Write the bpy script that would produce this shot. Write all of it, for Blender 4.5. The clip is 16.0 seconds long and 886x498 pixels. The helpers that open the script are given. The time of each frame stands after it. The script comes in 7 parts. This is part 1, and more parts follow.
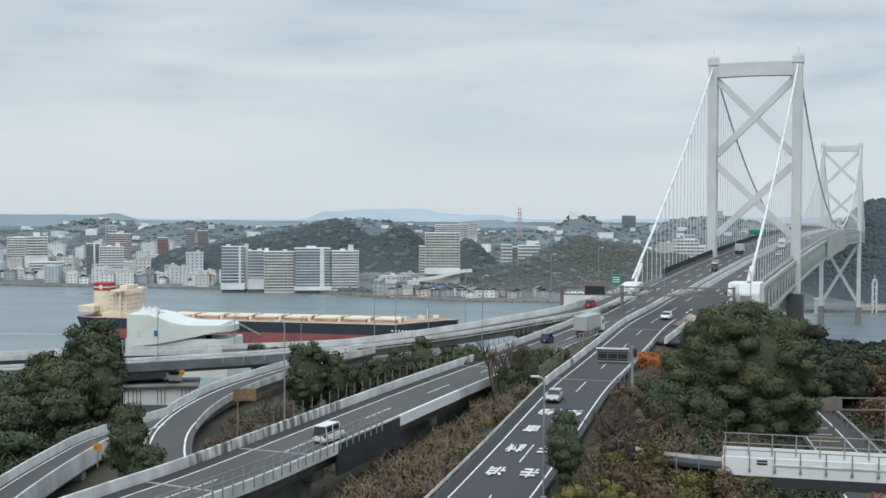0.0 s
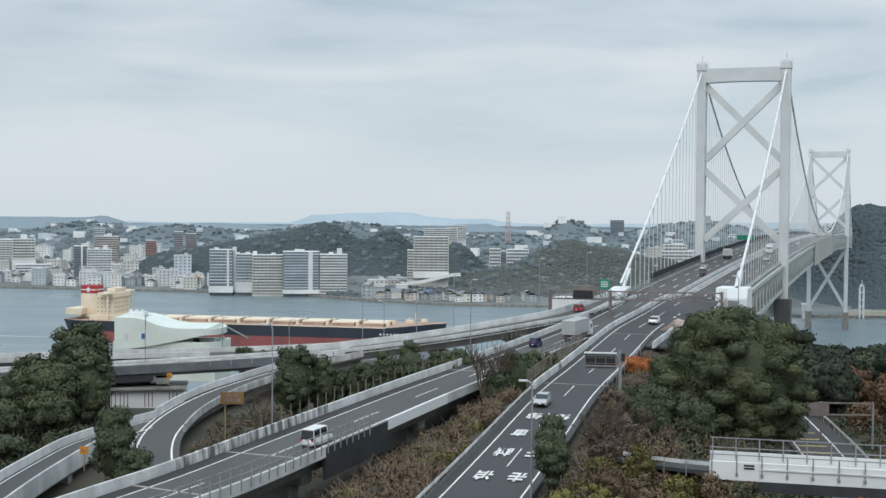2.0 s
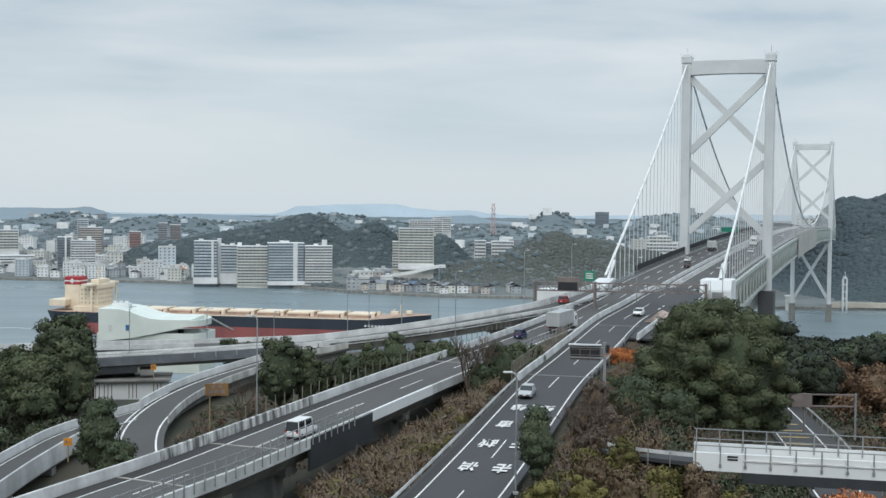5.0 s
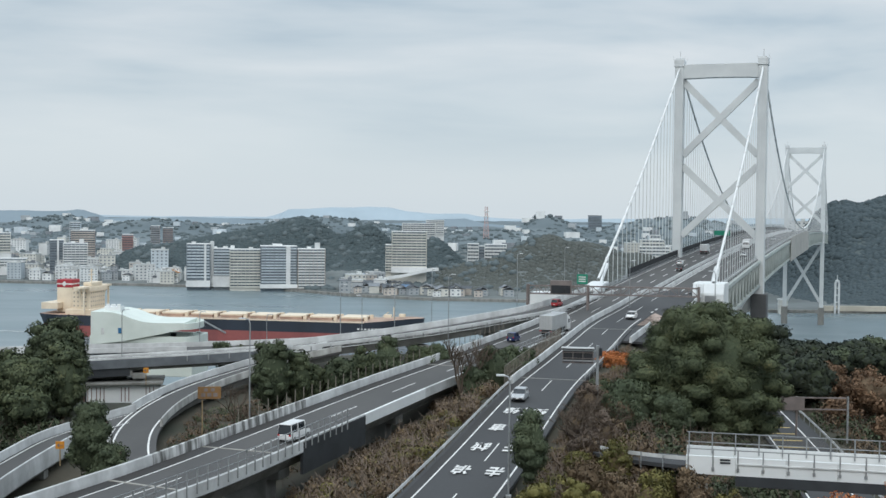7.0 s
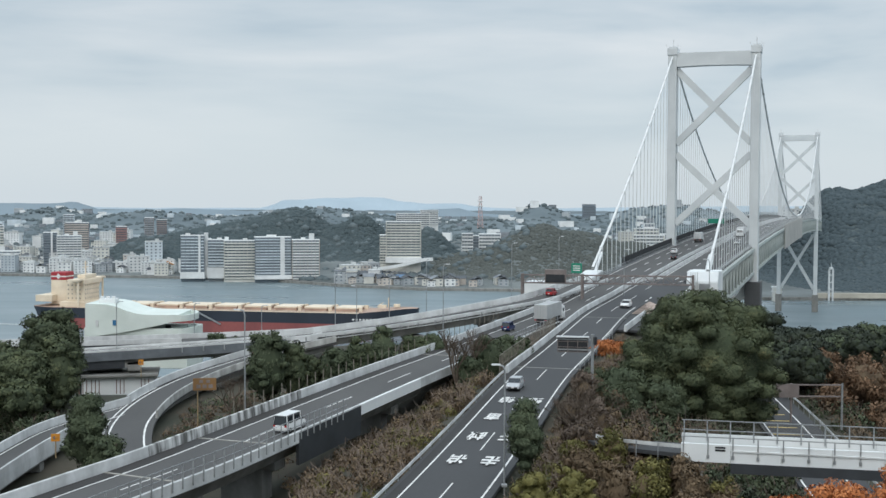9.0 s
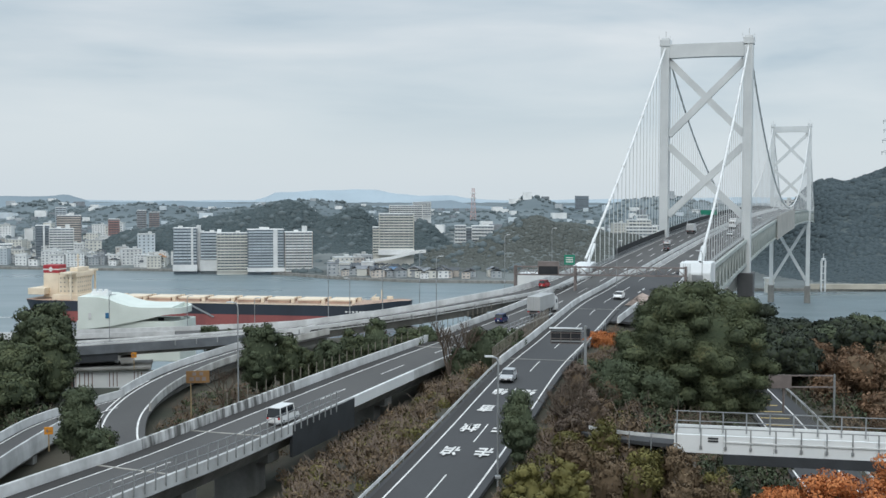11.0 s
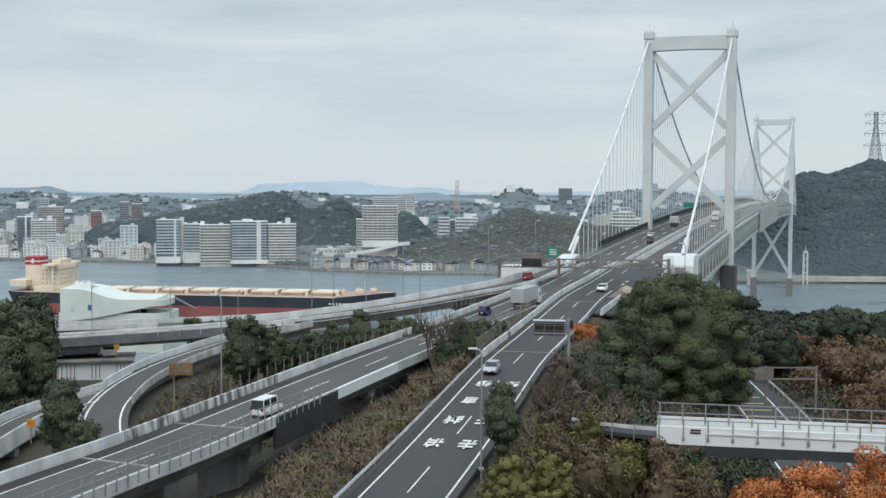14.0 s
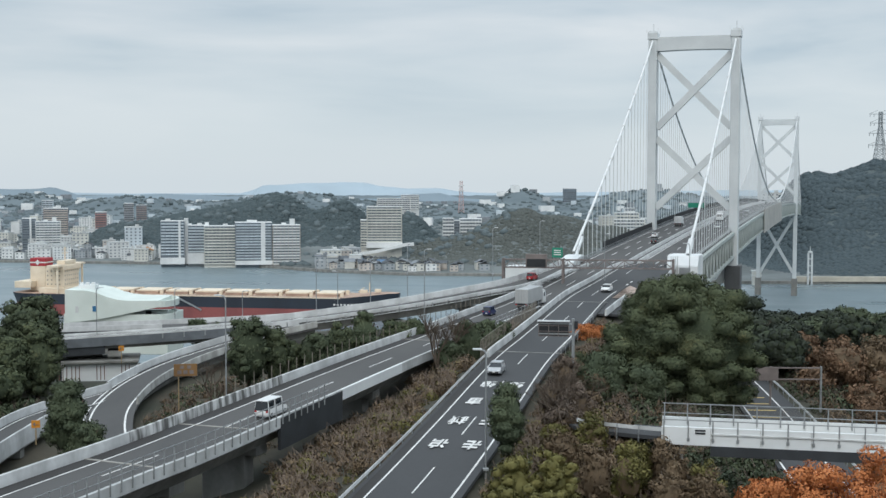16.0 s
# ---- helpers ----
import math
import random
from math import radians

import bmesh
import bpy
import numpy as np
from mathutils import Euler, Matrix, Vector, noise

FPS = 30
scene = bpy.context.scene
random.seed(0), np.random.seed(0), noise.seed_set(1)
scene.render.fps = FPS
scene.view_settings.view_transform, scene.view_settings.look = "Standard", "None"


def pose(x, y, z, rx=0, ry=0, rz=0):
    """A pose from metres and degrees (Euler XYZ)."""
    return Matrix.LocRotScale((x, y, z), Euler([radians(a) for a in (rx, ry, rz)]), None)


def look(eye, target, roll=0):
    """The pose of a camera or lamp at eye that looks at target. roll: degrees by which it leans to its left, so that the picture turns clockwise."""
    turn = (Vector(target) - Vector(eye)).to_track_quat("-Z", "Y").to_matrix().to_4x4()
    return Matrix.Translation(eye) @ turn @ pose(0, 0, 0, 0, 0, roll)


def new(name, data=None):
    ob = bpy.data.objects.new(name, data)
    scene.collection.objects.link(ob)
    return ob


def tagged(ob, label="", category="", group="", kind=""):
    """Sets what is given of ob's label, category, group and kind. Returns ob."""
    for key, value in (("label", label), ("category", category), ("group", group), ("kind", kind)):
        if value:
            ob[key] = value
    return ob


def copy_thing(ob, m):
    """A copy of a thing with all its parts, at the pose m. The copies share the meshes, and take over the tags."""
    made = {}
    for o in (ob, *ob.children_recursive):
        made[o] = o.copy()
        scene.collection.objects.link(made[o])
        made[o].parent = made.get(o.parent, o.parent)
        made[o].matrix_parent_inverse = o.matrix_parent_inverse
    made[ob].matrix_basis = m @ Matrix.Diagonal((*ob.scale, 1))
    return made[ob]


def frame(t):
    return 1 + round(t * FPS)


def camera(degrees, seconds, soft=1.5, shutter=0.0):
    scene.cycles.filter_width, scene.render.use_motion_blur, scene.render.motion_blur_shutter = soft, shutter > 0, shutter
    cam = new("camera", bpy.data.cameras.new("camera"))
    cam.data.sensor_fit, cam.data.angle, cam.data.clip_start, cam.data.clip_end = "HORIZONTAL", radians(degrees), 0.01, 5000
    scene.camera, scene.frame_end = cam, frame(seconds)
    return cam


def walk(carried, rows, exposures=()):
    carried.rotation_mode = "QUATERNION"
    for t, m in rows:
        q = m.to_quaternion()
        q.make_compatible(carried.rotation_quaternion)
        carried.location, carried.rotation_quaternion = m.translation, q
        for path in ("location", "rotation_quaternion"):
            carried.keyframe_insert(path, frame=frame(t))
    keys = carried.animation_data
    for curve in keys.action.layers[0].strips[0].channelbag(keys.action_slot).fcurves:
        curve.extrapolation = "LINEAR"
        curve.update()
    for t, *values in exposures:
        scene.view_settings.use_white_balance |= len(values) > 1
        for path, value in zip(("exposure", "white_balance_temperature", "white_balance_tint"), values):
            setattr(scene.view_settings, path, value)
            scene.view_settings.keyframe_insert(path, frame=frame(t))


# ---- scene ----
cam = camera(40.0, 16.0, soft=1.5)
EYE = (0.0, 0.0, 89.0)
# seconds, yaw, pitch, roll: the camera turns where it is
TURNS = [
    (0, 2.935, -1.950, -0.200),
    (0.5, 2.720, -1.784, -0.214),
    (1, 2.388, -1.571, -0.367),
    (1.5, 2.273, -1.516, -0.430),
    (2, 2.406, -1.766, -0.445),
    (2.5, 2.409, -1.931, -0.386),
    (3, 2.376, -2.017, -0.452),
    (3.5, 2.427, -2.094, -0.587),
    (4, 2.312, -2.113, -0.546),
    (4.5, 1.962, -2.173, -0.515),
    (7, 1.379, -2.002, -0.604),
    (7.5, 1.579, -1.998, -0.233),
    (8, 1.656, -2.193, -0.024),
    (8.5, 1.410, -2.328, -0.110),
    (9, 1.096, -2.476, -0.227),
    (9.5, 0.806, -2.578, -0.140),
    (12, 0.717, -2.960, -0.065),
    (12.5, 0.619, -3.038, 0.006),
    (13, 0.430, -3.278, 0.026),
    (13.5, 0.149, -3.311, -0.095),
    (14, -0.002, -3.218, -0.211),
    (14.5, -0.041, -3.057, -0.215),
    (15, 0.000, -2.936, -0.213),
    (15.5, 0.109, -3.036, -0.136),
    (16, 0.193, -3.188, -0.102),
]
walk(cam, [(t, pose(*EYE, 90 + p, r, y)) for t, y, p, r in TURNS])

# ---------------------------------------------------------------- light
world = bpy.data.worlds.new("overcast")
scene.world = world
world.use_nodes = True


def overcast(nt):
    """A cloudy sky: a clear sky behind, soft grey cloud banks before it."""
    nt.nodes.clear()
    out = nt.nodes.new("ShaderNodeOutputWorld")
    bg = nt.nodes.new("ShaderNodeBackground")
    sky = nt.nodes.new("ShaderNodeTexSky")
    sky.sky_type, sky.sun_disc = "NISHITA", False
    sky.sun_elevation, sky.sun_rotation = radians(32), radians(200)
    dim = nt.nodes.new("ShaderNodeMix")
    dim.data_type, dim.blend_type = "RGBA", "MULTIPLY"
    dim.inputs[0].default_value = 1.0
    dim.inputs[7].default_value = (0.1, 0.1, 0.1, 1)
    co = nt.nodes.new("ShaderNodeTexCoord")
    mp = nt.nodes.new("ShaderNodeMapping")
    mp.inputs["Scale"].default_value = (1.3, 1.3, 7.0)
    n1 = nt.nodes.new("ShaderNodeTexNoise")
    n1.inputs["Scale"].default_value, n1.inputs["Detail"].default_value = 2.0, 5.0
    n1.inputs["Roughness"].default_value = 0.5
    n1.inputs["Distortion"].default_value = 0.25
    ramp = nt.nodes.new("ShaderNodeValToRGB")
    e = ramp.color_ramp.elements
    e[0].position, e[0].color = 0.35, (0.39, 0.50, 0.595, 1)
    e[1].position, e[1].color = 0.63, (0.72, 0.77, 0.81, 1)
    m = e.new(0.47)
    m.color = (0.56, 0.645, 0.71, 1)
    # paler and even towards the skyline
    sep = nt.nodes.new("ShaderNodeSeparateXYZ")
    up = nt.nodes.new("ShaderNodeMapRange")
    up.inputs["From Min"].default_value, up.inputs["From Max"].default_value = 0.0, 0.13
    up.interpolation_type = "SMOOTHSTEP"
    low = nt.nodes.new("ShaderNodeMix")
    low.data_type = "RGBA"
    low.inputs[6].default_value = (0.66, 0.74, 0.80, 1)
    mix = nt.nodes.new("ShaderNodeMix")
    mix.data_type = "RGBA"
    mix.inputs[0].default_value = 0.9
    lk = nt.links.new
    lk(co.outputs["Generated"], mp.inputs["Vector"])
    lk(mp.outputs[0], n1.inputs["Vector"])
    lk(n1.outputs["Fac"], ramp.inputs[0])
    lk(co.outputs["Generated"], sep.inputs[0])
    lk(sep.outputs["Z"], up.inputs["Value"])
    lk(up.outputs[0], low.inputs[0])
    lk(ramp.outputs[0], low.inputs[7])
    lk(sky.outputs[0], dim.inputs[6])
    lk(dim.outputs[2], mix.inputs[6])
    lk(low.outputs[2], mix.inputs[7])
    lk(mix.outputs[2], bg.inputs["Color"])
    # a clouded sky is brightest overhead
    zen = nt.nodes.new("ShaderNodeMapRange")
    zen.inputs["From Min"].default_value, zen.inputs["From Max"].default_value = 0.16, 0.95
    zen.inputs["To Min"].default_value, zen.inputs["To Max"].default_value = 1.0, 2.3
    lk(sep.outputs["Z"], zen.inputs["Value"])
    lk(zen.outputs[0], bg.inputs["Strength"])
    lk(bg.outputs[0], out.inputs["Surface"])


overcast(world.node_tree)
sun = new("sun", bpy.data.lights.new("sun", "SUN"))
sun.data.energy, sun.data.angle, sun.data.color = 1.2, radians(40), (1.0, 0.96, 0.9)
sun.matrix_world = look((0, 0, 300), (30, 330, 0))
scene.view_settings.exposure = 0.0

# ---------------------------------------------------------------- materials


def mat(name, color, rough=0.8, metal=0.0, var=0.15, scale=0.5, fine=6.0, bump=0.0, second=None, rand=0.0, spec=0.5, streak=None):
    """A surface with broad stains and fine grain. second: colour of the stains; rand: change from piece to piece; streak: stretch of the stains."""
    m = bpy.data.materials.new(name)
    m.use_nodes = True
    nt = m.node_tree
    lk, nd = nt.links.new, nt.nodes.new
    b = nt.nodes["Principled BSDF"]
    b.inputs["Roughness"].default_value, b.inputs["Metallic"].default_value = rough, metal
    b.inputs["Specular IOR Level"].default_value = spec
    co = nd("ShaderNodeTexCoord")
    mp = nd("ShaderNodeMapping")
    mp.inputs["Scale"].default_value = streak or (1, 1, 1)
    lk(co.outputs["Object"], mp.inputs[0])
    big, small = nd("ShaderNodeTexNoise"), nd("ShaderNodeTexNoise")
    big.inputs["Scale"].default_value, big.inputs["Detail"].default_value = scale, 5
    small.inputs["Scale"].default_value, small.inputs["Detail"].default_value = fine, 4
    lk(mp.outputs[0], big.inputs["Vector"])
    lk(co.outputs["Object"], small.inputs["Vector"])
    c2 = second or tuple(c * (1 - 2.2 * var) for c in color)
    ramp = nd("ShaderNodeValToRGB")
    e = ramp.color_ramp.elements
    e[0].position, e[0].color = 0.36, (*c2, 1)
    e[1].position, e[1].color = 0.62, (*color, 1)
    lk(big.outputs["Fac"], ramp.inputs[0])
    hs = nd("ShaderNodeHueSaturation")
    mr = nd("ShaderNodeMapRange")
    mr.inputs["To Min"].default_value, mr.inputs["To Max"].default_value = 1 - var, 1 + var
    lk(small.outputs["Fac"], mr.inputs["Value"])
    lk(ramp.outputs[0], hs.inputs["Color"])
    if rand:
        info = nd("ShaderNodeObjectInfo")
        mr2 = nd("ShaderNodeMapRange")
        mr2.inputs["To Min"].default_value, mr2.inputs["To Max"].default_value = 1 - rand, 1 + rand
        lk(info.outputs["Random"], mr2.inputs["Value"])
        mul = nd("ShaderNodeMath")
        mul.operation = "MULTIPLY"
        lk(mr.outputs[0], mul.inputs[0])
        lk(mr2.outputs[0], mul.inputs[1])
        lk(mul.outputs[0], hs.inputs["Value"])
    else:
        lk(mr.outputs[0], hs.inputs["Value"])
    lk(hs.outputs[0], b.inputs["Base Color"])
    if bump:
        bp = nd("ShaderNodeBump")
        bp.inputs["Strength"].default_value, bp.inputs["Distance"].default_value = bump, 0.05
        lk(small.outputs["Fac"], bp.inputs["Height"])
        lk(bp.outputs[0], b.inputs["Normal"])
    return m


def leafy(name, dark, light, tip, rough=0.6, rand=0.12):
    """Foliage: each leaf clump takes its own tone between dark and light, a few turn to tip."""
    m = bpy.data.materials.new(name)
    m.use_nodes = True
    nt = m.node_tree
    lk, nd = nt.links.new, nt.nodes.new
    b = nt.nodes["Principled BSDF"]
    b.inputs["Roughness"].default_value = rough
    b.inputs["Specular IOR Level"].default_value = 0.12
    geo = nd("ShaderNodeNewGeometry")
    co = nd("ShaderNodeTexCoord")
    nz = nd("ShaderNodeTexNoise")
    nz.inputs["Scale"].default_value, nz.inputs["Detail"].default_value = 0.35, 3
    lk(co.outputs["Object"], nz.inputs["Vector"])
    add = nd("ShaderNodeMath")
    add.operation = "MULTIPLY_ADD"
    add.inputs[1].default_value = 0.24
    lk(geo.outputs["Random Per Island"], add.inputs[0])
    sub = nd("ShaderNodeMapRange")
    sub.inputs["From Min"].default_value, sub.inputs["From Max"].default_value = 0.3, 0.7
    sub.inputs["To Min"].default_value, sub.inputs["To Max"].default_value = 0.12, 0.66
    lk(nz.outputs["Fac"], sub.inputs["Value"])
    lk(sub.outputs[0], add.inputs[2])
    ramp = nd("ShaderNodeValToRGB")
    e = ramp.color_ramp.elements
    e[0].position, e[0].color = 0.1, (*dark, 1)
    e[1].position, e[1].color = 0.95, (*tip, 1)
    mid = e.new(0.72)
    mid.color = (*light, 1)
    lk(add.outputs[0], ramp.inputs[0])
    hs = nd("ShaderNodeHueSaturation")
    info = nd("ShaderNodeObjectInfo")
    mr = nd("ShaderNodeMapRange")
    mr.inputs["To Min"].default_value, mr.inputs["To Max"].default_value = 1 - rand, 1 + rand
    lk(info.outputs["Random"], mr.inputs["Value"])
    lk(mr.outputs[0], hs.inputs["Value"])
    lk(ramp.outputs[0], hs.inputs["Color"])
    lk(hs.outputs[0], b.inputs["Base Color"])
    return m


WHITE = mat("white_paint", (0.72, 0.74, 0.74), 0.55, var=0.04, scale=0.12, fine=1.5, second=(0.62, 0.65, 0.66))
STEEL = mat("pale_steel", (0.60, 0.63, 0.64), 0.5, var=0.06, scale=0.2)
TOWERPAINT = mat("tower_paint", (0.60, 0.63, 0.635), 0.55, var=0.04, scale=0.1, fine=1.0, second=(0.53, 0.56, 0.57))
TRUSS = mat("truss_paint", (0.43, 0.47, 0.45), 0.55, var=0.08, scale=0.2)
CABLE = mat("cable_wrap", (0.70, 0.72, 0.72), 0.5, var=0.05)
GALV = mat("galvanised_steel", (0.36, 0.38, 0.39), 0.45, 0.5, var=0.1)
RUSTY = mat("brown_grey_steel", (0.20, 0.17, 0.16), 0.6, var=0.15)
DARKSTEEL = mat("dark_steel", (0.035, 0.038, 0.042), 0.75, var=0.15, spec=0.2)
ASPHALT = mat("asphalt", (0.047, 0.049, 0.052), 0.85, var=0.12, scale=0.10, fine=3.0, bump=0.15, second=(0.037, 0.039, 0.042), streak=(1, 0.3, 1))
ASPHALT2 = mat("worn_asphalt", (0.078, 0.077, 0.076), 0.88, var=0.12, scale=0.12, fine=3.0, bump=0.15, second=(0.060, 0.060, 0.060), streak=(1, 0.3, 1))
SHOULDER = mat("dark_asphalt", (0.036, 0.036, 0.037), 0.9, var=0.15, scale=0.2, fine=3.0, bump=0.15, second=(0.028, 0.026, 0.025), streak=(1, 0.3, 1))
LINE = mat("road_paint", (0.74, 0.74, 0.72), 0.7, var=0.12, scale=0.8, fine=5, second=(0.55, 0.55, 0.54))
YELLOW = mat("yellow_paint", (0.62, 0.46, 0.16), 0.7, var=0.12)
CONCRETE = mat("pale_concrete", (0.58, 0.595, 0.595), 0.85, var=0.12, scale=0.35, fine=2.0, bump=0.1, second=(0.41, 0.42, 0.42), streak=(1, 1, 0.4))
OLDCON = mat("stained_concrete", (0.25, 0.25, 0.235), 0.9, var=0.18, scale=0.3, fine=2.0, bump=0.2, second=(0.16, 0.16, 0.15), streak=(1, 1, 0.3))
GIRDER = mat("dark_girder", (0.035, 0.04, 0.046), 0.6, var=0.12)
SOIL = mat("leaf_litter", (0.055, 0.047, 0.032), 0.95, var=0.25, scale=0.05, fine=0.7, bump=0.4, second=(0.028, 0.032, 0.020))


def part(name, bm, material, parent=None, label="", smooth=False):
    """Links a bmesh as one mesh object, under a thing or a part."""
    me = bpy.data.meshes.new(name)
    bmesh.ops.recalc_face_normals(bm, faces=bm.faces[:])
    bm.to_mesh(me)
    bm.free()
    if smooth:
        me.polygons.foreach_set("use_smooth", [True] * len(me.polygons))
    for m in material if isinstance(material, (list, tuple)) else [material]:
        me.materials.append(m)
    ob = new(name, me)
    if parent:
        ob.parent = parent
    if label:
        ob["label"] = label
    return ob


def thing(name, label, category, group="", kind="", at=None):
    ob = new(name)
    ob.empty_display_size = 0.5
    if at is not None:
        ob.matrix_basis = at
    return tagged(ob, label, category, group, kind)


def box(bm, c, s, rz=0.0, bev=0.0, top=1.0, mi=0):
    """A box at its centre c with sizes s, turned by rz degrees; top narrows its upper face."""
    r = bmesh.ops.create_cube(bm, size=1.0)
    vs = r["verts"]
    for v in vs:
        k = top if v.co.z > 0 else 1.0
        v.co = Vector((v.co.x * s[0] * k, v.co.y * s[1] * k, v.co.z * s[2]))
    fs = list({f for v in vs for f in v.link_faces})
    if bev:
        es = list({e for v in vs for e in v.link_edges})
        r2 = bmesh.ops.bevel(bm, geom=es, offset=bev, segments=2, affect="EDGES", profile=0.6)
        vs = list({v for v in r2["verts"]} | {v for v in vs if v.is_valid})
        fs = list({f for v in vs for f in v.link_faces})
    m = pose(*c, 0, 0, rz)
    for v in vs:
        v.co = m @ v.co
    for f in fs:
        f.material_index = mi
    return vs


def bar(bm, a, b, w, h=None, sides=4, mi=0):
    """A straight bar from a to b; square, or round with more sides."""
    a, b = Vector(a), Vector(b)
    h = h or w
    d = b - a
    q = d.to_track_quat("Z", "X" if abs(d.normalized().z) > 0.9 else "Y")
    rings = []
    for p in (a, b):
        ring = []
        for k in range(sides):
            an = 2 * math.pi * (k + 0.5) / sides
            f = 0.7071 if sides == 4 else 0.5
            ring.append(bm.verts.new(p + q @ Vector((math.cos(an) * w * f, math.sin(an) * h * f, 0))))
        rings.append(ring)
    for k in range(sides):
        f = bm.faces.new((rings[0][k], rings[0][(k + 1) % sides], rings[1][(k + 1) % sides], rings[1][k]))
        f.material_index = mi
    bm.faces.new(rings[0][::-1]).material_index = mi
    bm.faces.new(rings[1]).material_index = mi


def spline(pts, step=3.0):
    """A smooth line through a few points of the plan, at even steps."""
    p = [Vector(q) for q in pts]
    p = [2 * p[0] - p[1]] + p + [2 * p[-1] - p[-2]]
    out = []
    for i in range(1, len(p) - 2):
        n = max(2, int((p[i + 1] - p[i]).length / step))
        for k in range(n):
            t = k / n
            a, b, c, d = p[i - 1], p[i], p[i + 1], p[i + 2]
            out.append(0.5 * (2 * b + (c - a) * t + (2 * a - 5 * b + 4 * c - d) * t * t + (3 * b - a - 3 * c + d) * t ** 3))
    out.append(p[-2])
    return out


def frames_of(path):
    """Each point of a line with its level right-hand direction."""
    res = []
    for i, q in enumerate(path):
        t = path[min(i + 1, len(path) - 1)] - path[max(i - 1, 0)]
        t.z = 0
        t.normalize()
        res.append((q, Vector((t.y, -t.x, 0))))
    return res


def sweep(bm, path, prof, closed=True, mi=0):
    """Draws a cross-section (offset to the right, height) along a line."""
    rings = [[bm.verts.new(q + r * o + Vector((0, 0, z))) for o, z in prof] for q, r in frames_of(path)]
    n = len(prof)
    for a, b in zip(rings, rings[1:]):
        for k in range(n if closed else n - 1):
            j = (k + 1) % n
            bm.faces.new((a[k], a[j], b[j], b[k])).material_index = mi
    if closed:
        bm.faces.new(rings[0])
        bm.faces.new(rings[-1][::-1])


def along(path, s0, s1=None):
    """The stretch of a line between two lengths, or the point and right-hand direction at one."""
    acc, fr = 0.0, frames_of(path)
    out = []
    for i in range(len(path) - 1):
        d = (path[i + 1] - path[i]).length
        if s1 is None:
            if acc + d >= s0 or i == len(path) - 2:
                k = (s0 - acc) / d
                return path[i].lerp(path[i + 1], k), fr[i][1].lerp(fr[i + 1][1], k)
        else:
            if acc <= s0 < acc + d:
                out.append(path[i].lerp(path[i + 1], (s0 - acc) / d))
            if s0 < acc + d <= s1:
                out.append(path[i + 1])
            if acc < s1 < acc + d:
                out.append(path[i].lerp(path[i + 1], (s1 - acc) / d))
        acc += d
    return out


def length(path):
    return sum((b - a).length for a, b in zip(path, path[1:]))


def shifted(path, o, dz=0.0):
    return [q + r * o + Vector((0, 0, dz)) for q, r in frames_of(path)]


def dashes(name, parent, material, path, o, on, off, w=0.15, z=0.012, s0=0.0, s1=None):
    """A broken line, each stroke a part of its road."""
    s, end = s0, s1 or length(path)
    while s + on < end:
        bm = bmesh.new()
        sweep(bm, along(path, s, s + on), [(o - w / 2, z), (o + w / 2, z), (o + w / 2, z - 0.008), (o - w / 2, z - 0.008)])
        part(name, bm, material, parent)
        s += on + off


def solid(bm, path, o, w=0.18, z=0.012):
    sweep(bm, path, [(o - w / 2, z), (o + w / 2, z), (o + w / 2, z - 0.008), (o - w / 2, z - 0.008)])


# ---------------------------------------------------------------- plan of the place
T1, T2 = Vector((83.2, 413.0, 0)), Vector((259.2, 956.5, 0))
SPAN = (T2 - T1).length
SIDE = 128.0
HALF = 13.75
AX = (T2 - T1).normalized()
AN = Vector((AX.y, -AX.x, 0))


def deck_z(s):
    return 76.0 - ((s - 285.0) / 285.0) ** 2 * 3.4


def on_bridge(s, o, z=None, dz=0.0):
    """A place on the bridge: s metres past the first tower, o to the right of the middle; z, or dz over the deck."""
    q = T1 + AX * s + AN * o
    q.z = deck_z(s) + dz if z is None else z
    return q


RIGHT = spline([(-24, 20, 60.8), (-12, 60, 61.6), (-3.0, 99.6, 63.0), (2.2, 123, 64.0), (9.5, 159.5, 65.05), (15.4, 183.5, 65.7), (20.7, 205.7, 66.2),
                (27.6, 234.2, 66.8), (35.7, 259.4, 67.6), (43.8, 284.0, 68.6), tuple(on_bridge(-122, 4.6))], 3.0)
LEFT = spline([(-64, 20, 61.4), (-49.5, 60, 62.2), (-33.3, 100.9, 63.05), (-27.4, 114.7, 63.4), (-20.6, 134.5, 63.8), (-10, 166.6, 64.2), (2.2, 198.8, 64.9),
               (17.4, 238, 66.2), (28.4, 268, 67.8), tuple(on_bridge(-122, -7.6))], 3.0)
FLY = spline([(-130, 176, 60.4), (-95, 197, 61.0), (-68, 211, 61.3), (-45, 217.5, 62.2), (-28, 223, 63.3), (-10, 232, 64.95), (5, 243.5, 66.5), (16, 257, 67.5), (31, 292, 69.0)], 3.0)
RAMP = spline([(-25, 222, 62.6), (-33, 217, 61.2), (-39, 209.5, 60), (-44.3, 198, 59), (-46.6, 183, 58.4), (-46.2, 168, 58), (-43.8, 155, 57.7), (-39.5, 141, 57.2),
               (-33.5, 124, 56.6), (-26, 104, 56.2), (-18, 84, 56)], 2.5)
BRANCH = spline([(-46.8, 178, 58.2), (-50.8, 168, 58), (-53.2, 158, 58), (-53.6, 148, 58), (-53, 128, 58), (-51, 95, 57.5), (-49, 60, 57)], 2.5)
LOWER = spline([(36, 88, 57.9), (38, 110, 58), (40.3, 133, 58), (43.4, 157, 58), (46, 185, 58), (47.5, 215, 58.5), (45, 240, 60)], 3.0)
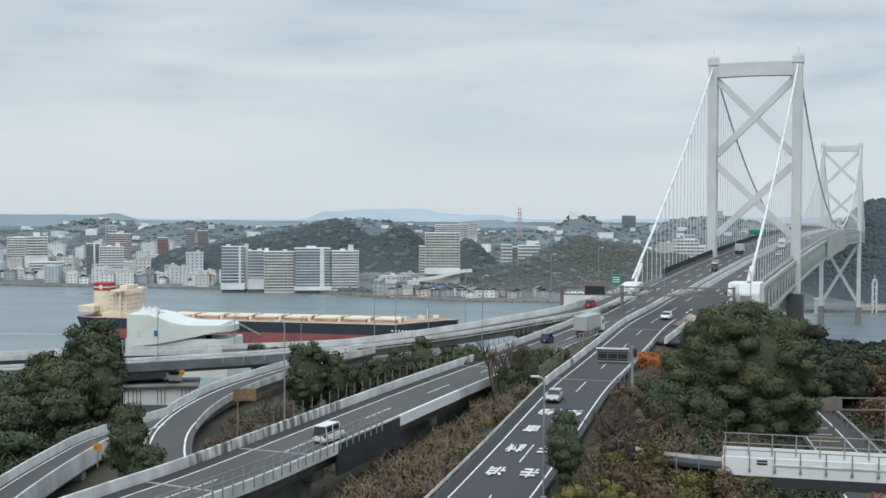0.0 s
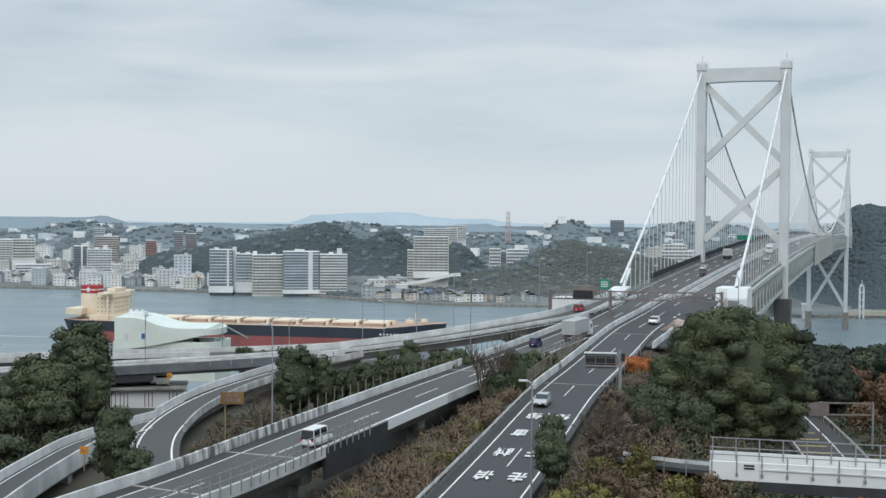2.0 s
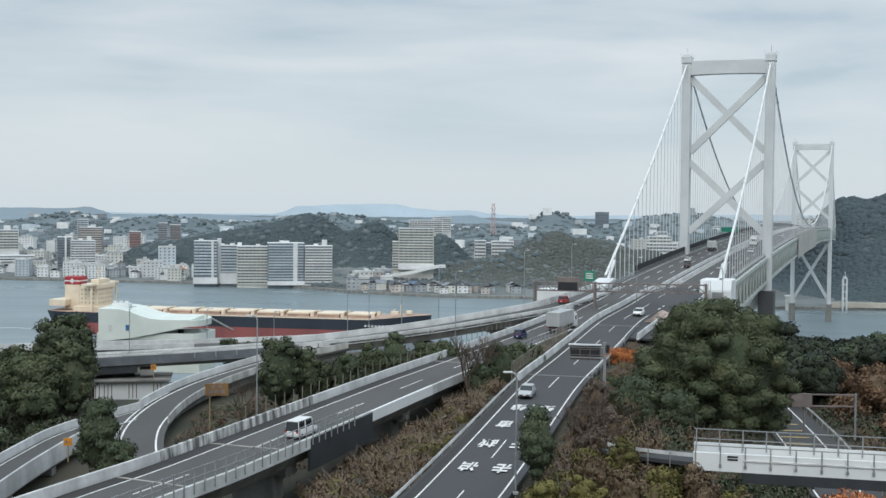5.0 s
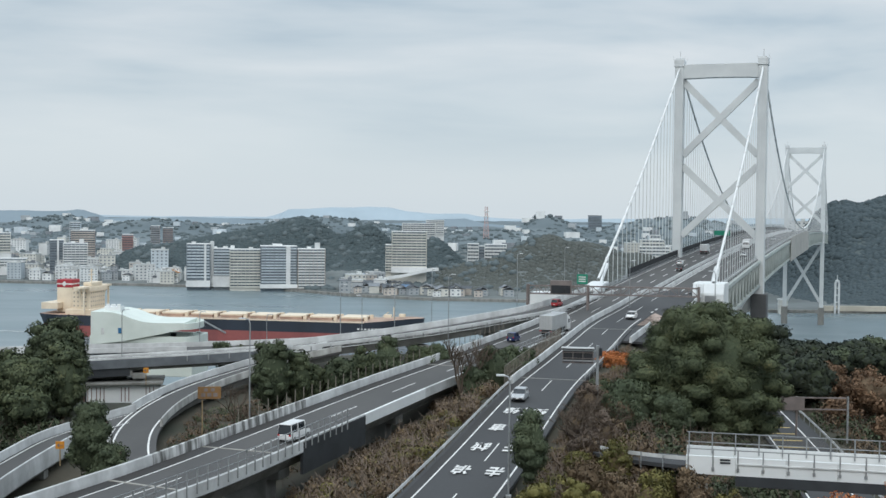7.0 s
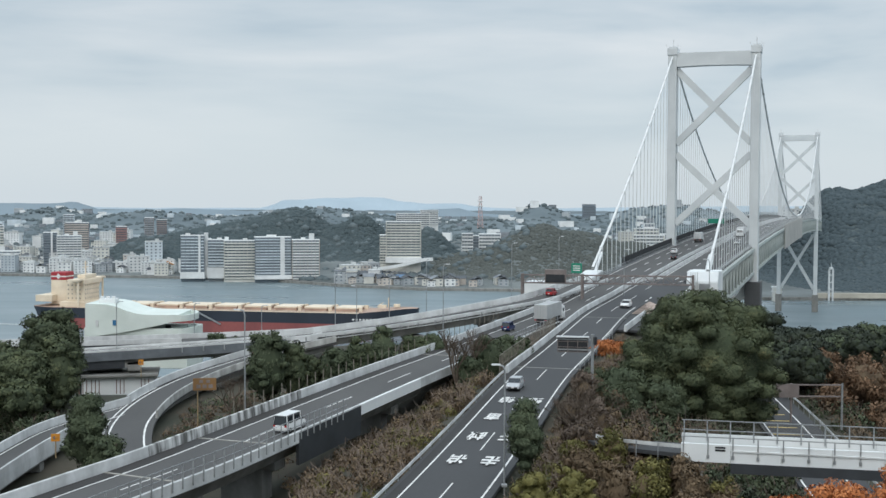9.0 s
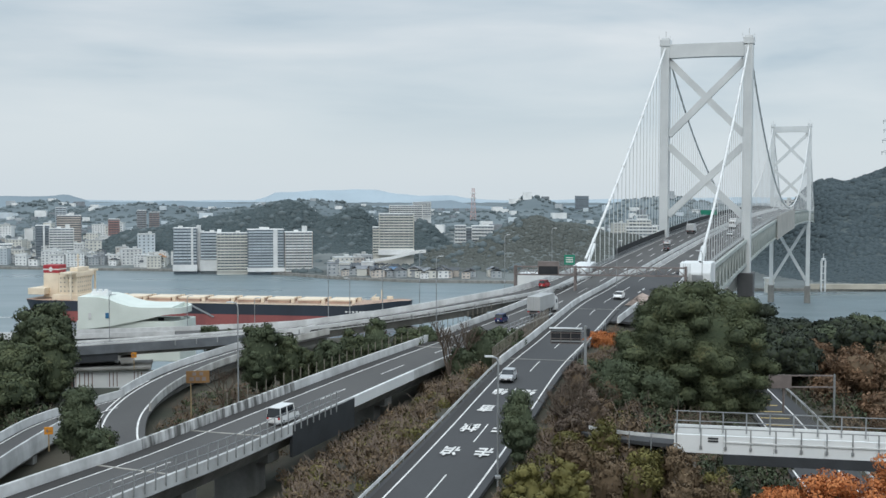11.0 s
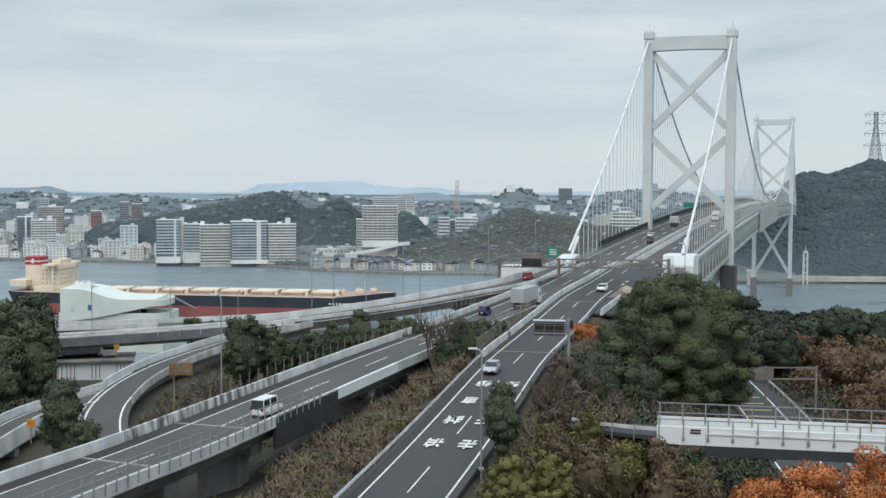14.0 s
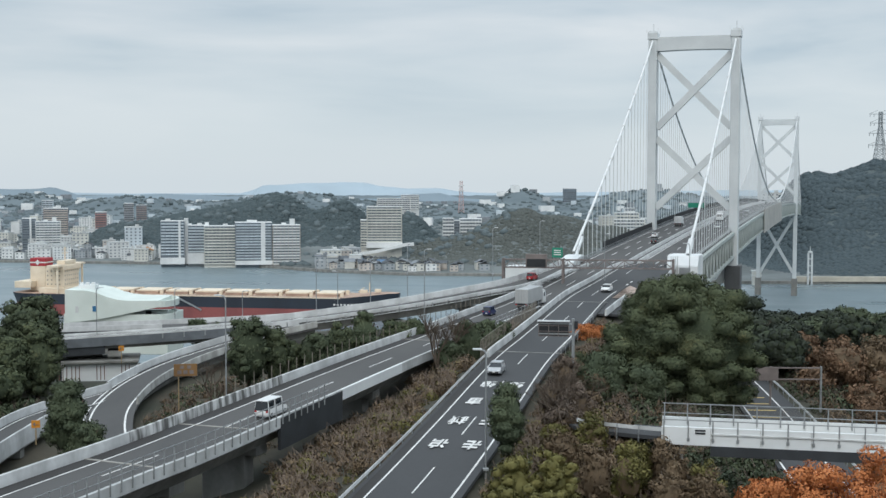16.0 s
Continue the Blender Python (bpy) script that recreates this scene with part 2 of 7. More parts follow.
SHORE = [(-4600, 520), (-700, 470), (-300, 400), (-100, 400), (60, 425), (150, 410), (300, 330), (700, 240), (4600, 100)]
FARSHORE = [(-4600, 1700), (-658, 1350), (-303, 1292), (-185, 1246), (-120, 1190), (-45, 1150), (60, 1140), (256, 1062), (400, 1066), (900, 980), (4600, 700)]
HILLS = [  # x, y, height, spread across, spread along
    (-205, 1540, 57, 45, 90), (-275, 1530, 46, 55, 80), (-350, 1510, 32, 50, 70), (-415, 1500, 24, 40, 60), (-128, 1530, 53, 36, 70), (-48, 1520, 42, 34, 60),
    (66, 1290, 40, 46, 55), (-12, 1290, 21, 46, 40), (130, 1330, 43, 64, 60), (198, 1400, 27, 46, 50), (455, 1300, 97, 62, 130), (375, 1290, 70, 40, 120), (600, 1300, 100, 90, 150), (790, 1250, 110, 130, 150),
    (-930, 2700, 28, 90, 200), (-660, 2500, 26, 120, 200), (-330, 2700, 30, 160, 200), (150, 2500, 40, 55, 120), (30, 2300, 14, 100, 120), (420, 2500, 40, 160, 200)]


def table(pts, x):
    return float(np.interp(x, [p[0] for p in pts], [p[1] for p in pts]))


def smooth(a, b, v):
    t = min(1.0, max(0.0, (v - a) / (b - a)))
    return t * t * (3 - 2 * t)


ROAD_X = [(p.y, p.x) for p in RIGHT]
LOWER_X = [(p.y, p.x) for p in LOWER]
ROAD_Z = [(p.y, p.z) for p in RIGHT]


def ground_z(x, y):
    """Height of the land; the sea is at nought."""
    n = noise.noise(Vector((x * 0.03, y * 0.03, 0))) * 1.3 + noise.noise(Vector((x * 0.11, y * 0.11, 4))) * 0.5
    if y < 800 or (y < 1000 and abs(x) > 3000):
        e = x - table(ROAD_X, y)
        zr = table(ROAD_Z, min(y, 235)) - 0.75
        if e < -6.0:
            z = zr - min((-6.0 - e) * 0.36, 8.5 if y > 60 else 5) + n * smooth(0, 6, -6 - e) * 0.7
        elif e > 5.0:
            z = zr - min((e - 5.0) * 0.21, 7.2) - 3.0 * smooth(32, 52, e) + n * smooth(0, 8, e - 5) * 0.4
        else:
            z = zr
        # a wooded knoll to the right of the lower road
        z += 0.5 * smooth(52, 74, x) * smooth(300, 200, y) * smooth(70, 130, y)
        z += 8.0 * smooth(-62, -90, x) * smooth(235, 190, y) * smooth(90, 140, y)
        z += 4.4 * math.exp(-((x - 16.5) / 5.0) ** 2 - ((y - 116) / 6.5) ** 2)
        z -= 5.5 * smooth(193, 212, y) * smooth(-38, -50, x)
        if 70 < y < 245 and abs(x - table(LOWER_X, y)) < 9:
            z = min(z, 57.2 + max(0, abs(x - table(LOWER_X, y)) - 5) * 0.5)
        # the hill that the view is taken from
        z += (84.0 - z) * smooth(26, -14, y)
        shore = table(SHORE, x)
        k = smooth(shore + 4, shore - 165, y)
        return z * k - 6.0 * (1 - k)
    d = y - table(FARSHORE, x)
    if d < 0:
        return -6.0
    z = 2.6 + 1.2 * min(d / 40, 1) + 28.0 * smooth(120, 1400, d) + 4 * smooth(1400, 3200, d)
    z += n * 2.2 * smooth(60, 500, d)
    h = sum(a * math.exp(-((x - hx) / sx) ** 2 - ((y - hy) / sy) ** 2) for hx, hy, a, sx, sy in HILLS)
    return z + h * smooth(0, 45, d) * (1 + 0.06 * n)


def graded(stops):
    out = []
    for a, b, st in stops:
        out += list(np.arange(a, b, st))
    return out + [stops[-1][1]]


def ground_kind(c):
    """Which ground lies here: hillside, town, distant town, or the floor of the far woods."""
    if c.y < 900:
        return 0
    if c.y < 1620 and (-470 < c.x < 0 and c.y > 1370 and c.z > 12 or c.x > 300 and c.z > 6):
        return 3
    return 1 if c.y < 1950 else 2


def build_ground():
    xs = graded([(-4600, -1200, 200), (-1200, -420, 30), (-420, -110, 12), (-110, 110, 4.0), (110, 700, 12), (700, 1200, 40), (1200, 4600, 200)])
    ys = graded([(-900, -60, 60), (-60, 80, 8), (80, 300, 4.0), (300, 450, 10), (450, 1000, 50), (1000, 1700, 14), (1700, 3000, 45), (3000, 4700, 170)])
    verts = [(x, y, ground_z(x, y)) for y in ys for x in xs]
    w = len(xs)
    faces = [(j * w + i, j * w + i + 1, (j + 1) * w + i + 1, (j + 1) * w + i) for j in range(len(ys) - 1) for i in range(w - 1)]
    me = bpy.data.meshes.new("ground")
    me.from_pydata(verts, [], faces)
    me.polygons.foreach_set("use_smooth", [True] * len(faces))
    me.materials.append(SOIL)
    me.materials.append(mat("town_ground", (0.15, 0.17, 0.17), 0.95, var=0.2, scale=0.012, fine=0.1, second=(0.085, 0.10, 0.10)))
    # distance haze is put into the next two colours as a blue-grey tone
    me.materials.append(mat("hazed_town_ground", (0.135, 0.17, 0.185), 0.95, var=0.2, scale=0.006, fine=0.03, second=(0.085, 0.115, 0.13)))
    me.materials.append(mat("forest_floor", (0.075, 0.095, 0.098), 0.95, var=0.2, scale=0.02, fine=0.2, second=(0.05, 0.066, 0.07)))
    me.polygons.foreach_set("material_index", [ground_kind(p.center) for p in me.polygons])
    return tagged(new("ground", me), "dark leaf-littered hillside and far town land", "ground", kind="structure")


build_ground()


def water_material():
    m = bpy.data.materials.new("sea_water")
    m.use_nodes = True
    nt = m.node_tree
    lk, nd = nt.links.new, nt.nodes.new
    b = nt.nodes["Principled BSDF"]
    b.inputs["Base Color"].default_value = (0.15, 0.20, 0.22, 1)
    b.inputs["Roughness"].default_value = 0.16
    b.inputs["IOR"].default_value = 1.33
    co = nd("ShaderNodeTexCoord")
    mp = nd("ShaderNodeMapping")
    mp.inputs["Scale"].default_value = (0.35, 1, 1)
    a, c = nd("ShaderNodeTexNoise"), nd("ShaderNodeTexNoise")
    a.inputs["Scale"].default_value, a.inputs["Detail"].default_value = 0.22, 6
    c.inputs["Scale"].default_value, c.inputs["Detail"].default_value = 0.012, 3
    lk(co.outputs["Object"], mp.inputs[0])
    lk(mp.outputs[0], a.inputs["Vector"])
    lk(mp.outputs[0], c.inputs["Vector"])
    bp = nd("ShaderNodeBump")
    bp.inputs["Strength"].default_value, bp.inputs["Distance"].default_value = 0.22, 0.8
    lk(a.outputs["Fac"], bp.inputs["Height"])
    lk(bp.outputs[0], b.inputs["Normal"])
    mr = nd("ShaderNodeMapRange")
    mr.inputs["From Min"].default_value, mr.inputs["From Max"].default_value = 0.35, 0.65
    mr.inputs["To Min"].default_value, mr.inputs["To Max"].default_value = 0.24, 0.42
    lk(c.outputs["Fac"], mr.inputs["Value"])
    lk(mr.outputs[0], b.inputs["Roughness"])
    return m


def build_water():
    bm = bmesh.new()
    bmesh.ops.create_grid(bm, x_segments=4, y_segments=4, size=1)
    for v in bm.verts:
        v.co = Vector((v.co.x * 4600, 900 + v.co.y * 1500, 0))
    tagged(part("water", bm, water_material()), "grey-blue rippled strait water under cloud", "water", kind="structure")


build_water()

# ---------------------------------------------------------------- suspension bridge
bridge = thing("suspension_bridge", "white steel suspension bridge with cross-braced towers over a strait", "bridge")


def leg_point(s, o, z):
    return T1 + AX * s + AN * o + Vector((0, 0, z))


PIERCON = mat("dark_pier_concrete", (0.10, 0.105, 0.11), 0.85, var=0.15, scale=0.1, fine=0.8, streak=(1, 1, 0.3))


def build_tower(s):
    yaw = math.degrees(math.atan2(AX.y, AX.x)) - 90
    base = leg_point(s, 0, 0)
    tower = new("tower")
    tower.parent = bridge
    for o in (-HALF, HALF):
        bm = bmesh.new()
        c = leg_point(s, o, 0)
        box(bm, (c.x, c.y, (10 + 137) / 2), (2.9, 4.8, 127), yaw, 0.25)
        for z in (34, 58, 83, 104, 121):
            box(bm, (c.x, c.y, z), (2.95, 4.85, 0.2), yaw)
        part("leg", bm, TOWERPAINT, tower)
        bm = bmesh.new()
        box(bm, (c.x, c.y, 138.2), (3.4, 5.4, 2.4), yaw, 0.2)
        box(bm, (c.x, c.y, 139.6), (2.4, 4.4, 0.5), yaw)
        for k in (-1, 1):
            for j in (-1, 1):
                q = leg_point(s + j * 2.8, o + k * 1.9, 0)
                bar(bm, (q.x, q.y, 139.4), (q.x, q.y, 140.5), 0.1)
        bar(bm, (c.x, c.y, 139.4), (c.x, c.y, 142.4), 0.25)
        part("saddle", bm, STEEL, tower, "grey saddle housing with a small beacon")
        bm = bmesh.new()
        box(bm, (c.x, c.y, 4), (4.6, 6.6, 19), yaw, 0.4)
        if s < 1:
            box(bm, (c.x, c.y, 34), (5.2, 7.0, 54), yaw, 0.3)
        part("pier", bm, PIERCON if s < 1 else OLDCON, tower, "dark concrete pier in the water" if s < 1 else "dark concrete pier by the far shore")
    bm = bmesh.new()
    sec = [(-2.0, -2.2), (2.0, -2.2), (2.0, 2.5), (-2.0, 2.5)]
    for k in range(13):
        o = -12.4 + 24.8 * k / 12
        arch = 0.3 * (abs(o) / 12.4) ** 2
        ring = [leg_point(s + a, o, 135.2 + (b if b > 0 else b - arch + 0.3)) for a, b in sec]
        vs = [bm.verts.new(q) for q in ring]
        if k:
            for j in range(4):
                bm.faces.new((prev[j], prev[(j + 1) % 4], vs[(j + 1) % 4], vs[j]))
        prev = vs
    part("beam", bm, TOWERPAINT, tower)
    for za, zb in ((132.0, 107.2), (103.6, 80.0), (61.0, 18.0)):
        for d in (-1, 1):
            bm = bmesh.new()
            bar(bm, leg_point(s + 0.1 * d, -12.4 * d, za), leg_point(s + 0.1 * d, 12.4 * d, zb), 1.75, 2.2)
            part("brace", bm, TOWERPAINT, tower)
    for z in (65.5,):
        bm = bmesh.new()
        bar(bm, leg_point(s, -12.4, z - 2), leg_point(s, 12.4, z - 2), 3.0)
        part("cross_beam", bm, TOWERPAINT, tower)


build_tower(0.0)
build_tower(SPAN)


def cable_z(s):
    if s < 0:
        t = -s / SIDE
        return 137.5 + (71.8 - 137.5) * t - 9.0 * 4 * t * (1 - t) / 4
    if s > SPAN:
        t = (s - SPAN) / SIDE
        return 137.5 + (71.0 - 137.5) * t - 9.0 * t * (1 - t)
    t = s / SPAN
    return 137.5 - 4 * (137.5 - 79.0) * t * (1 - t)


def tube(bm, pts, r, sides=8):
    prev = None
    for i, q in enumerate(pts):
        d = (pts[min(i + 1, len(pts) - 1)] - pts[max(i - 1, 0)]).normalized()
        rot = d.to_track_quat("Z", "Y")
        ring = [bm.verts.new(q + rot @ Vector((math.cos(2 * math.pi * k / sides) * r, math.sin(2 * math.pi * k / sides) * r, 0))) for k in range(sides)]
        if prev:
            for k in range(sides):
                bm.faces.new((prev[k], prev[(k + 1) % sides], ring[(k + 1) % sides], ring[k]))
        prev = ring


for o in (-HALF, HALF):
    for a, b in ((-SIDE, 0.0), (0.0, SPAN), (SPAN, SPAN + SIDE)):
        bm = bmesh.new()
        n = int((b - a) / 6)
        tube(bm, [leg_point(a + (b - a) * k / n, o, cable_z(a + (b - a) * k / n)) for k in range(n + 1)], 0.34)
        for k in range(1, int((b - a) / 10)):  # clamps
            s = a + k * 10.0
            tube(bm, [leg_point(s + j, o, cable_z(s + j)) for j in (-0.4, 0.4)], 0.46)
        ob = part("main_cable", bm, CABLE, bridge, smooth=True)
        s = a + 6.0
        while s < b - 4:
            top, low = leg_point(s, o, cable_z(s)), on_bridge(s, o, dz=0.0)
            if top.z - low.z > 1.0:
                bm = bmesh.new()
                for j in (-0.25, 0.25):
                    bar(bm, top + AX * j, low + AX * j, 0.085)
                part("hanger", bm, STEEL, bridge)
            s += 6.0


def bridge_line(s0, s1, o, dz=0.0, step=6.0):
    n = max(1, int((s1 - s0) / step))
    return [on_bridge(s0 + (s1 - s0) * k / n, o, dz=dz) for k in range(n + 1)]


S0, S1 = -SIDE + 6, SPAN + SIDE
MID = bridge_line(S0, S1, 0)
bm = bmesh.new()
sweep(bm, MID, [(-13.2, 0), (13.2, 0), (13.2, -0.7), (-13.2, -0.7)])
part("carriageway", bm, ASPHALT2, bridge, "worn grey asphalt carriageway of six lanes")
for side in (-1, 1):
    o = HALF * side
    for dz, w, h in ((-0.9, 0.9, 1.0), (-8.6, 0.9, 0.9)):
        bm = bmesh.new()
        sweep(bm, bridge_line(S0, S1, o), [(-w / 2, dz - h / 2), (w / 2, dz - h / 2), (w / 2, dz + h / 2), (-w / 2, dz + h / 2)])
        part("chord", bm, TRUSS, bridge)
    s, k = S0, 0
    rest = bmesh.new()
    while s + 9.0 < S1:
        near = s < 200
        for a, b in (((s, -1.2), (s, -8.4)), ((s, -8.4), (s + 4.5, -1.2)), ((s + 4.5, -1.2), (s + 9.0, -8.4))):
            m = bmesh.new() if near else rest
            bar(m, on_bridge(a[0], o, dz=a[1]), on_bridge(b[0], o, dz=b[1]), 0.5, 0.45)
            if near:
                part("truss_member", m, TRUSS, bridge)
        s += 9.0
    ob = part("truss_web", rest, TRUSS, bridge)
    ob["kind"] = "stuff"
    # outer railing with a dark mesh panel
    bm = bmesh.new()
    for dz in (0.35, 0.7, 1.05):
        sweep(bm, bridge_line(S0, S1, 13.0 * side), [(-0.06, dz - 0.06), (0.06, dz - 0.06), (0.06, dz + 0.06), (-0.06, dz + 0.06)])
    sweep(bm, bridge_line(S0, S1, 13.0 * side), [(-0.12, 0), (0.12, 0), (0.12, 0.22), (-0.12, 0.22)])
    part("railing", bm, GALV, bridge)
    if side < 0:
        bm = bmesh.new()
        sweep(bm, bridge_line(S0 + 30, S1, 13.25 * side), [(-0.05, 0), (0.05, 0), (0.05, 2.6), (-0.05, 2.6)])
        part("wind_screen", bm, DARKSTEEL, bridge, "dark mesh screen along the bridge edge")
bm = bmesh.new()
sweep(bm, bridge_line(155, 320, HALF + 0.9), [(-0.15, -9.6), (0.15, -9.6), (0.15, 1.2), (-0.15, 1.2)])
part("scaffold_cover", bm, mat("beige_sheet", (0.40, 0.385, 0.355), 0.85, var=0.12, scale=0.15, fine=1.0, second=(0.32, 0.31, 0.29)), bridge, "beige sheeting over a scaffold on the truss")
bm = bmesh.new()
sweep(bm, bridge_line(S0, S1, -1.2), [(-0.3, 0), (0.3, 0), (0.12, 0.85), (-0.12, 0.85)])
sweep(bm, bridge_line(S0, S1, 1.2), [(-0.3, 0), (0.3, 0), (0.12, 0.85), (-0.12, 0.85)])
part("median_barrier", bm, CONCRETE, bridge)
for o in (-12.3, -1.9, 1.9, 12.3):
    bm = bmesh.new()
    solid(bm, bridge_line(S0, S1, o), 0, 0.25)
    part("edge_line", bm, LINE, bridge)
for o in (-9.0, -5.4, 5.4, 9.0):
    dashes("lane_line", bridge, LINE, MID, o, 8.0, 12.0, 0.22)

# ---------------------------------------------------------------- roads


def build_road(name, path, half_l, half_r, label, material=ASPHALT, deck=0.0):
    """A road of the setting: its surface, and the slab under it where it stands on columns."""
    bm = bmesh.new()
    sweep(bm, path, [(-half_l, 0), (half_r, 0), (half_r, -0.35), (-half_l, -0.35)])
    return tagged(part(name, bm, material), label, "road", kind="structure")


def barrier(parent, path, o, h=0.95, w=0.35, material=None, name="barrier", foot=0.0):
    bm = bmesh.new()
    sweep(bm, path, [(o - w * 0.5, foot), (o + w * 0.5, foot), (o + w * 0.5, 0.25), (o + w * 0.32, h - 0.05), (o + w * 0.25, h), (o - w * 0.25, h), (o - w * 0.32, h - 0.05), (o - w * 0.5, 0.25)])
    return part(name, bm, material or CONCRETE, parent)


road_r = build_road("road_1", RIGHT, 5.0, 4.3, "two-lane asphalt expressway climbing to the bridge")
road_l = build_road("road_2", LEFT, 4.7, 6.2, "two-lane expressway viaduct with pale concrete barriers", ASPHALT2)
fly = build_road("road_3", FLY, 3.4, 3.4, "elevated slip road joining the bridge", ASPHALT2)
ramp = build_road("road_4", RAMP, 3.3, 3.3, "curved single-lane ramp with white edge lines", ASPHALT2)
branch = build_road("road_5", BRANCH, 2.6, 2.6, "narrow branch road beside the ramp", ASPHALT2)
lower = build_road("road_6", LOWER, 4.0, 3.6, "lower road with yellow bars passing under a bridge")

# road paint and barriers; each line is a part of its road


def paint(parent, path, o, w=0.2, dash=None, s0=0.0, s1=None, material=None):
    if dash:
        dashes("road_line", parent, material or LINE, path, o, dash[0], dash[1], w, s0=s0, s1=s1)
        return
    bm = bmesh.new()
    solid(bm, along(path, s0, s1) if s1 else path, o, w)
    part("road_line", bm, material or LINE, parent)


def at_y(path, y):
    """Length along a line to where it passes y."""
    acc = 0.0
    for a, b in zip(path, path[1:]):
        if (a.y - y) * (b.y - y) <= 0 and a.y != b.y:
            return acc + (b - a).length * (y - a.y) / (b.y - a.y)
        acc += (b - a).length
    return acc


JOINT = mat("joint_steel", (0.30, 0.29, 0.26), 0.7, var=0.15, scale=0.6)
RL, LL, FL = length(RIGHT), length(LEFT), length(FLY)
paint(road_r, RIGHT, -3.55, 0.16)
paint(road_r, RIGHT, 3.5, 0.18, s0=0.1, s1=at_y(RIGHT, 244))
paint(road_r, RIGHT, 3.6, 0.35, (2.5, 2.5), s0=at_y(RIGHT, 254), s1=RL)
paint(road_r, RIGHT, 0.0, 0.13, (8.0, 12.0), s0=3.0)
paint(road_l, LEFT, -2.4, 0.17)
paint(road_l, LEFT, 4.8, 0.15)
paint(road_l, LEFT, 1.2, 0.15, (8.0, 12.0), s0=at_y(LEFT, 162.3) - 100)
for parent, path, o0, o1, s1 in ((road_l, LEFT, -4.25, -2.55, LL - 3), (road_r, RIGHT, -4.6, -3.7, at_y(RIGHT, 206)), (ramp, RAMP, 2.4, 3.05, at_y(RAMP, 178)), (branch, BRANCH, 2.0, 2.35, length(BRANCH))):
    bm = bmesh.new()
    sweep(bm, along(path, 0.1, s1), [(o0, 0.006), (o1, 0.006), (o1, -0.1), (o0, -0.1)])
    part("shoulder", bm, SHOULDER, parent, "darker asphalt shoulder")
for s in (at_y(LEFT, 109.6), at_y(LEFT, 124.6), at_y(LEFT, 186)):  # joints of the deck
    q, r = along(LEFT, s)
    bm = bmesh.new()
    bar(bm, q - r * 4.3 + Vector((0, 0, 0.01)), q + r * 5.8 + Vector((0, 0, 0.01)), 0.4, 0.03)
    part("expansion_joint", bm, JOINT, road_l)
for s in (at_y(RIGHT, 168), at_y(RIGHT, 226)):
    q, r = along(RIGHT, s)
    bm = bmesh.new()
    bar(bm, q - r * 4.5 + Vector((0, 0, 0.01)), q + r * 4.5 + Vector((0, 0, 0.01)), 0.4, 0.03)
    part("expansion_joint", bm, OLDCON, road_r)
paint(ramp, RAMP, -2.3, 0.25)
paint(ramp, RAMP, 2.2, 0.25)
paint(ramp, RAMP, 2.95, 0.22, s0=at_y(RAMP, 190), s1=at_y(RAMP, 140))
paint(branch, BRANCH, -1.9, 0.18)
paint(branch, BRANCH, 1.9, 0.18)
paint(fly, FLY, -2.6, 0.2)
paint(fly, FLY, 2.6, 0.2)
bm = bmesh.new()  # hatched island on the slip road
for k in range(9):
    q, r = along(FLY, at_y(FLY, 214) + 4 + k * 5)
    bar(bm, q + r * 0.3 + Vector((0, 0, 0.01)), q + r * 2.3 + Vector((0, 0, 0.01)), 0.7, 0.02)
part("road_line", bm, LINE, fly)
paint(lower, LOWER, -3.4, 0.2)
paint(lower, LOWER, 1.6, 0.2)
bm = bmesh.new()
for k in range(6):
    q, r = along(LOWER, at_y(LOWER, 159) + k * 5.0)
    bar(bm, q - r * 3.2 + Vector((0, 0, 0.012)), q + r * 0.6 + Vector((0, 0, 0.012)), 0.5, 0.02)
part("yellow_bar", bm, YELLOW, lower, "worn yellow speed bars on the road")

# the apron where the right-hand ramp leaves, and its island
APRON = spline([(26.5, 210, 66.1), (32.0, 228, 66.6), (38.0, 246, 67.15), (44.5, 266, 67.95), (51.0, 289, 68.9)], 3.0)
apron = build_road("road_7", APRON, 5.6, 3.6, "asphalt merging lane beside the expressway", ASPHALT)
paint(apron, APRON, 3.0, 0.25, s0=at_y(APRON, 240), s1=length(APRON))
barrier(apron, along(APRON, at_y(APRON, 236), length(APRON)), 3.6, 0.9)
bm = bmesh.new()
isl = [Vector((31.4, 231, 66.78)), Vector((36.6, 248, 67.28)), Vector((38.0, 251.5, 67.42)), Vector((38.6, 246, 67.24)), Vector((35.0, 231.0, 66.8))]
f = bm.faces.new([bm.verts.new(q + Vector((0, 0, 0.06))) for q in isl])
bmesh.ops.solidify(bm, geom=[f], thickness=0.12)
part("traffic_island", bm, mat("pink_paving", (0.42, 0.33, 0.28), 0.9, var=0.2, scale=0.8), apron, "faded pinkish paved island with white edges")
barrier(apron, spline([(27.0, 206, 66.2), (30.3, 217, 66.5), (33.6, 228, 66.75)], 2.0), 0.0, 1.1, 0.4)

# writing on the asphalt, to be read by drivers coming towards the eye


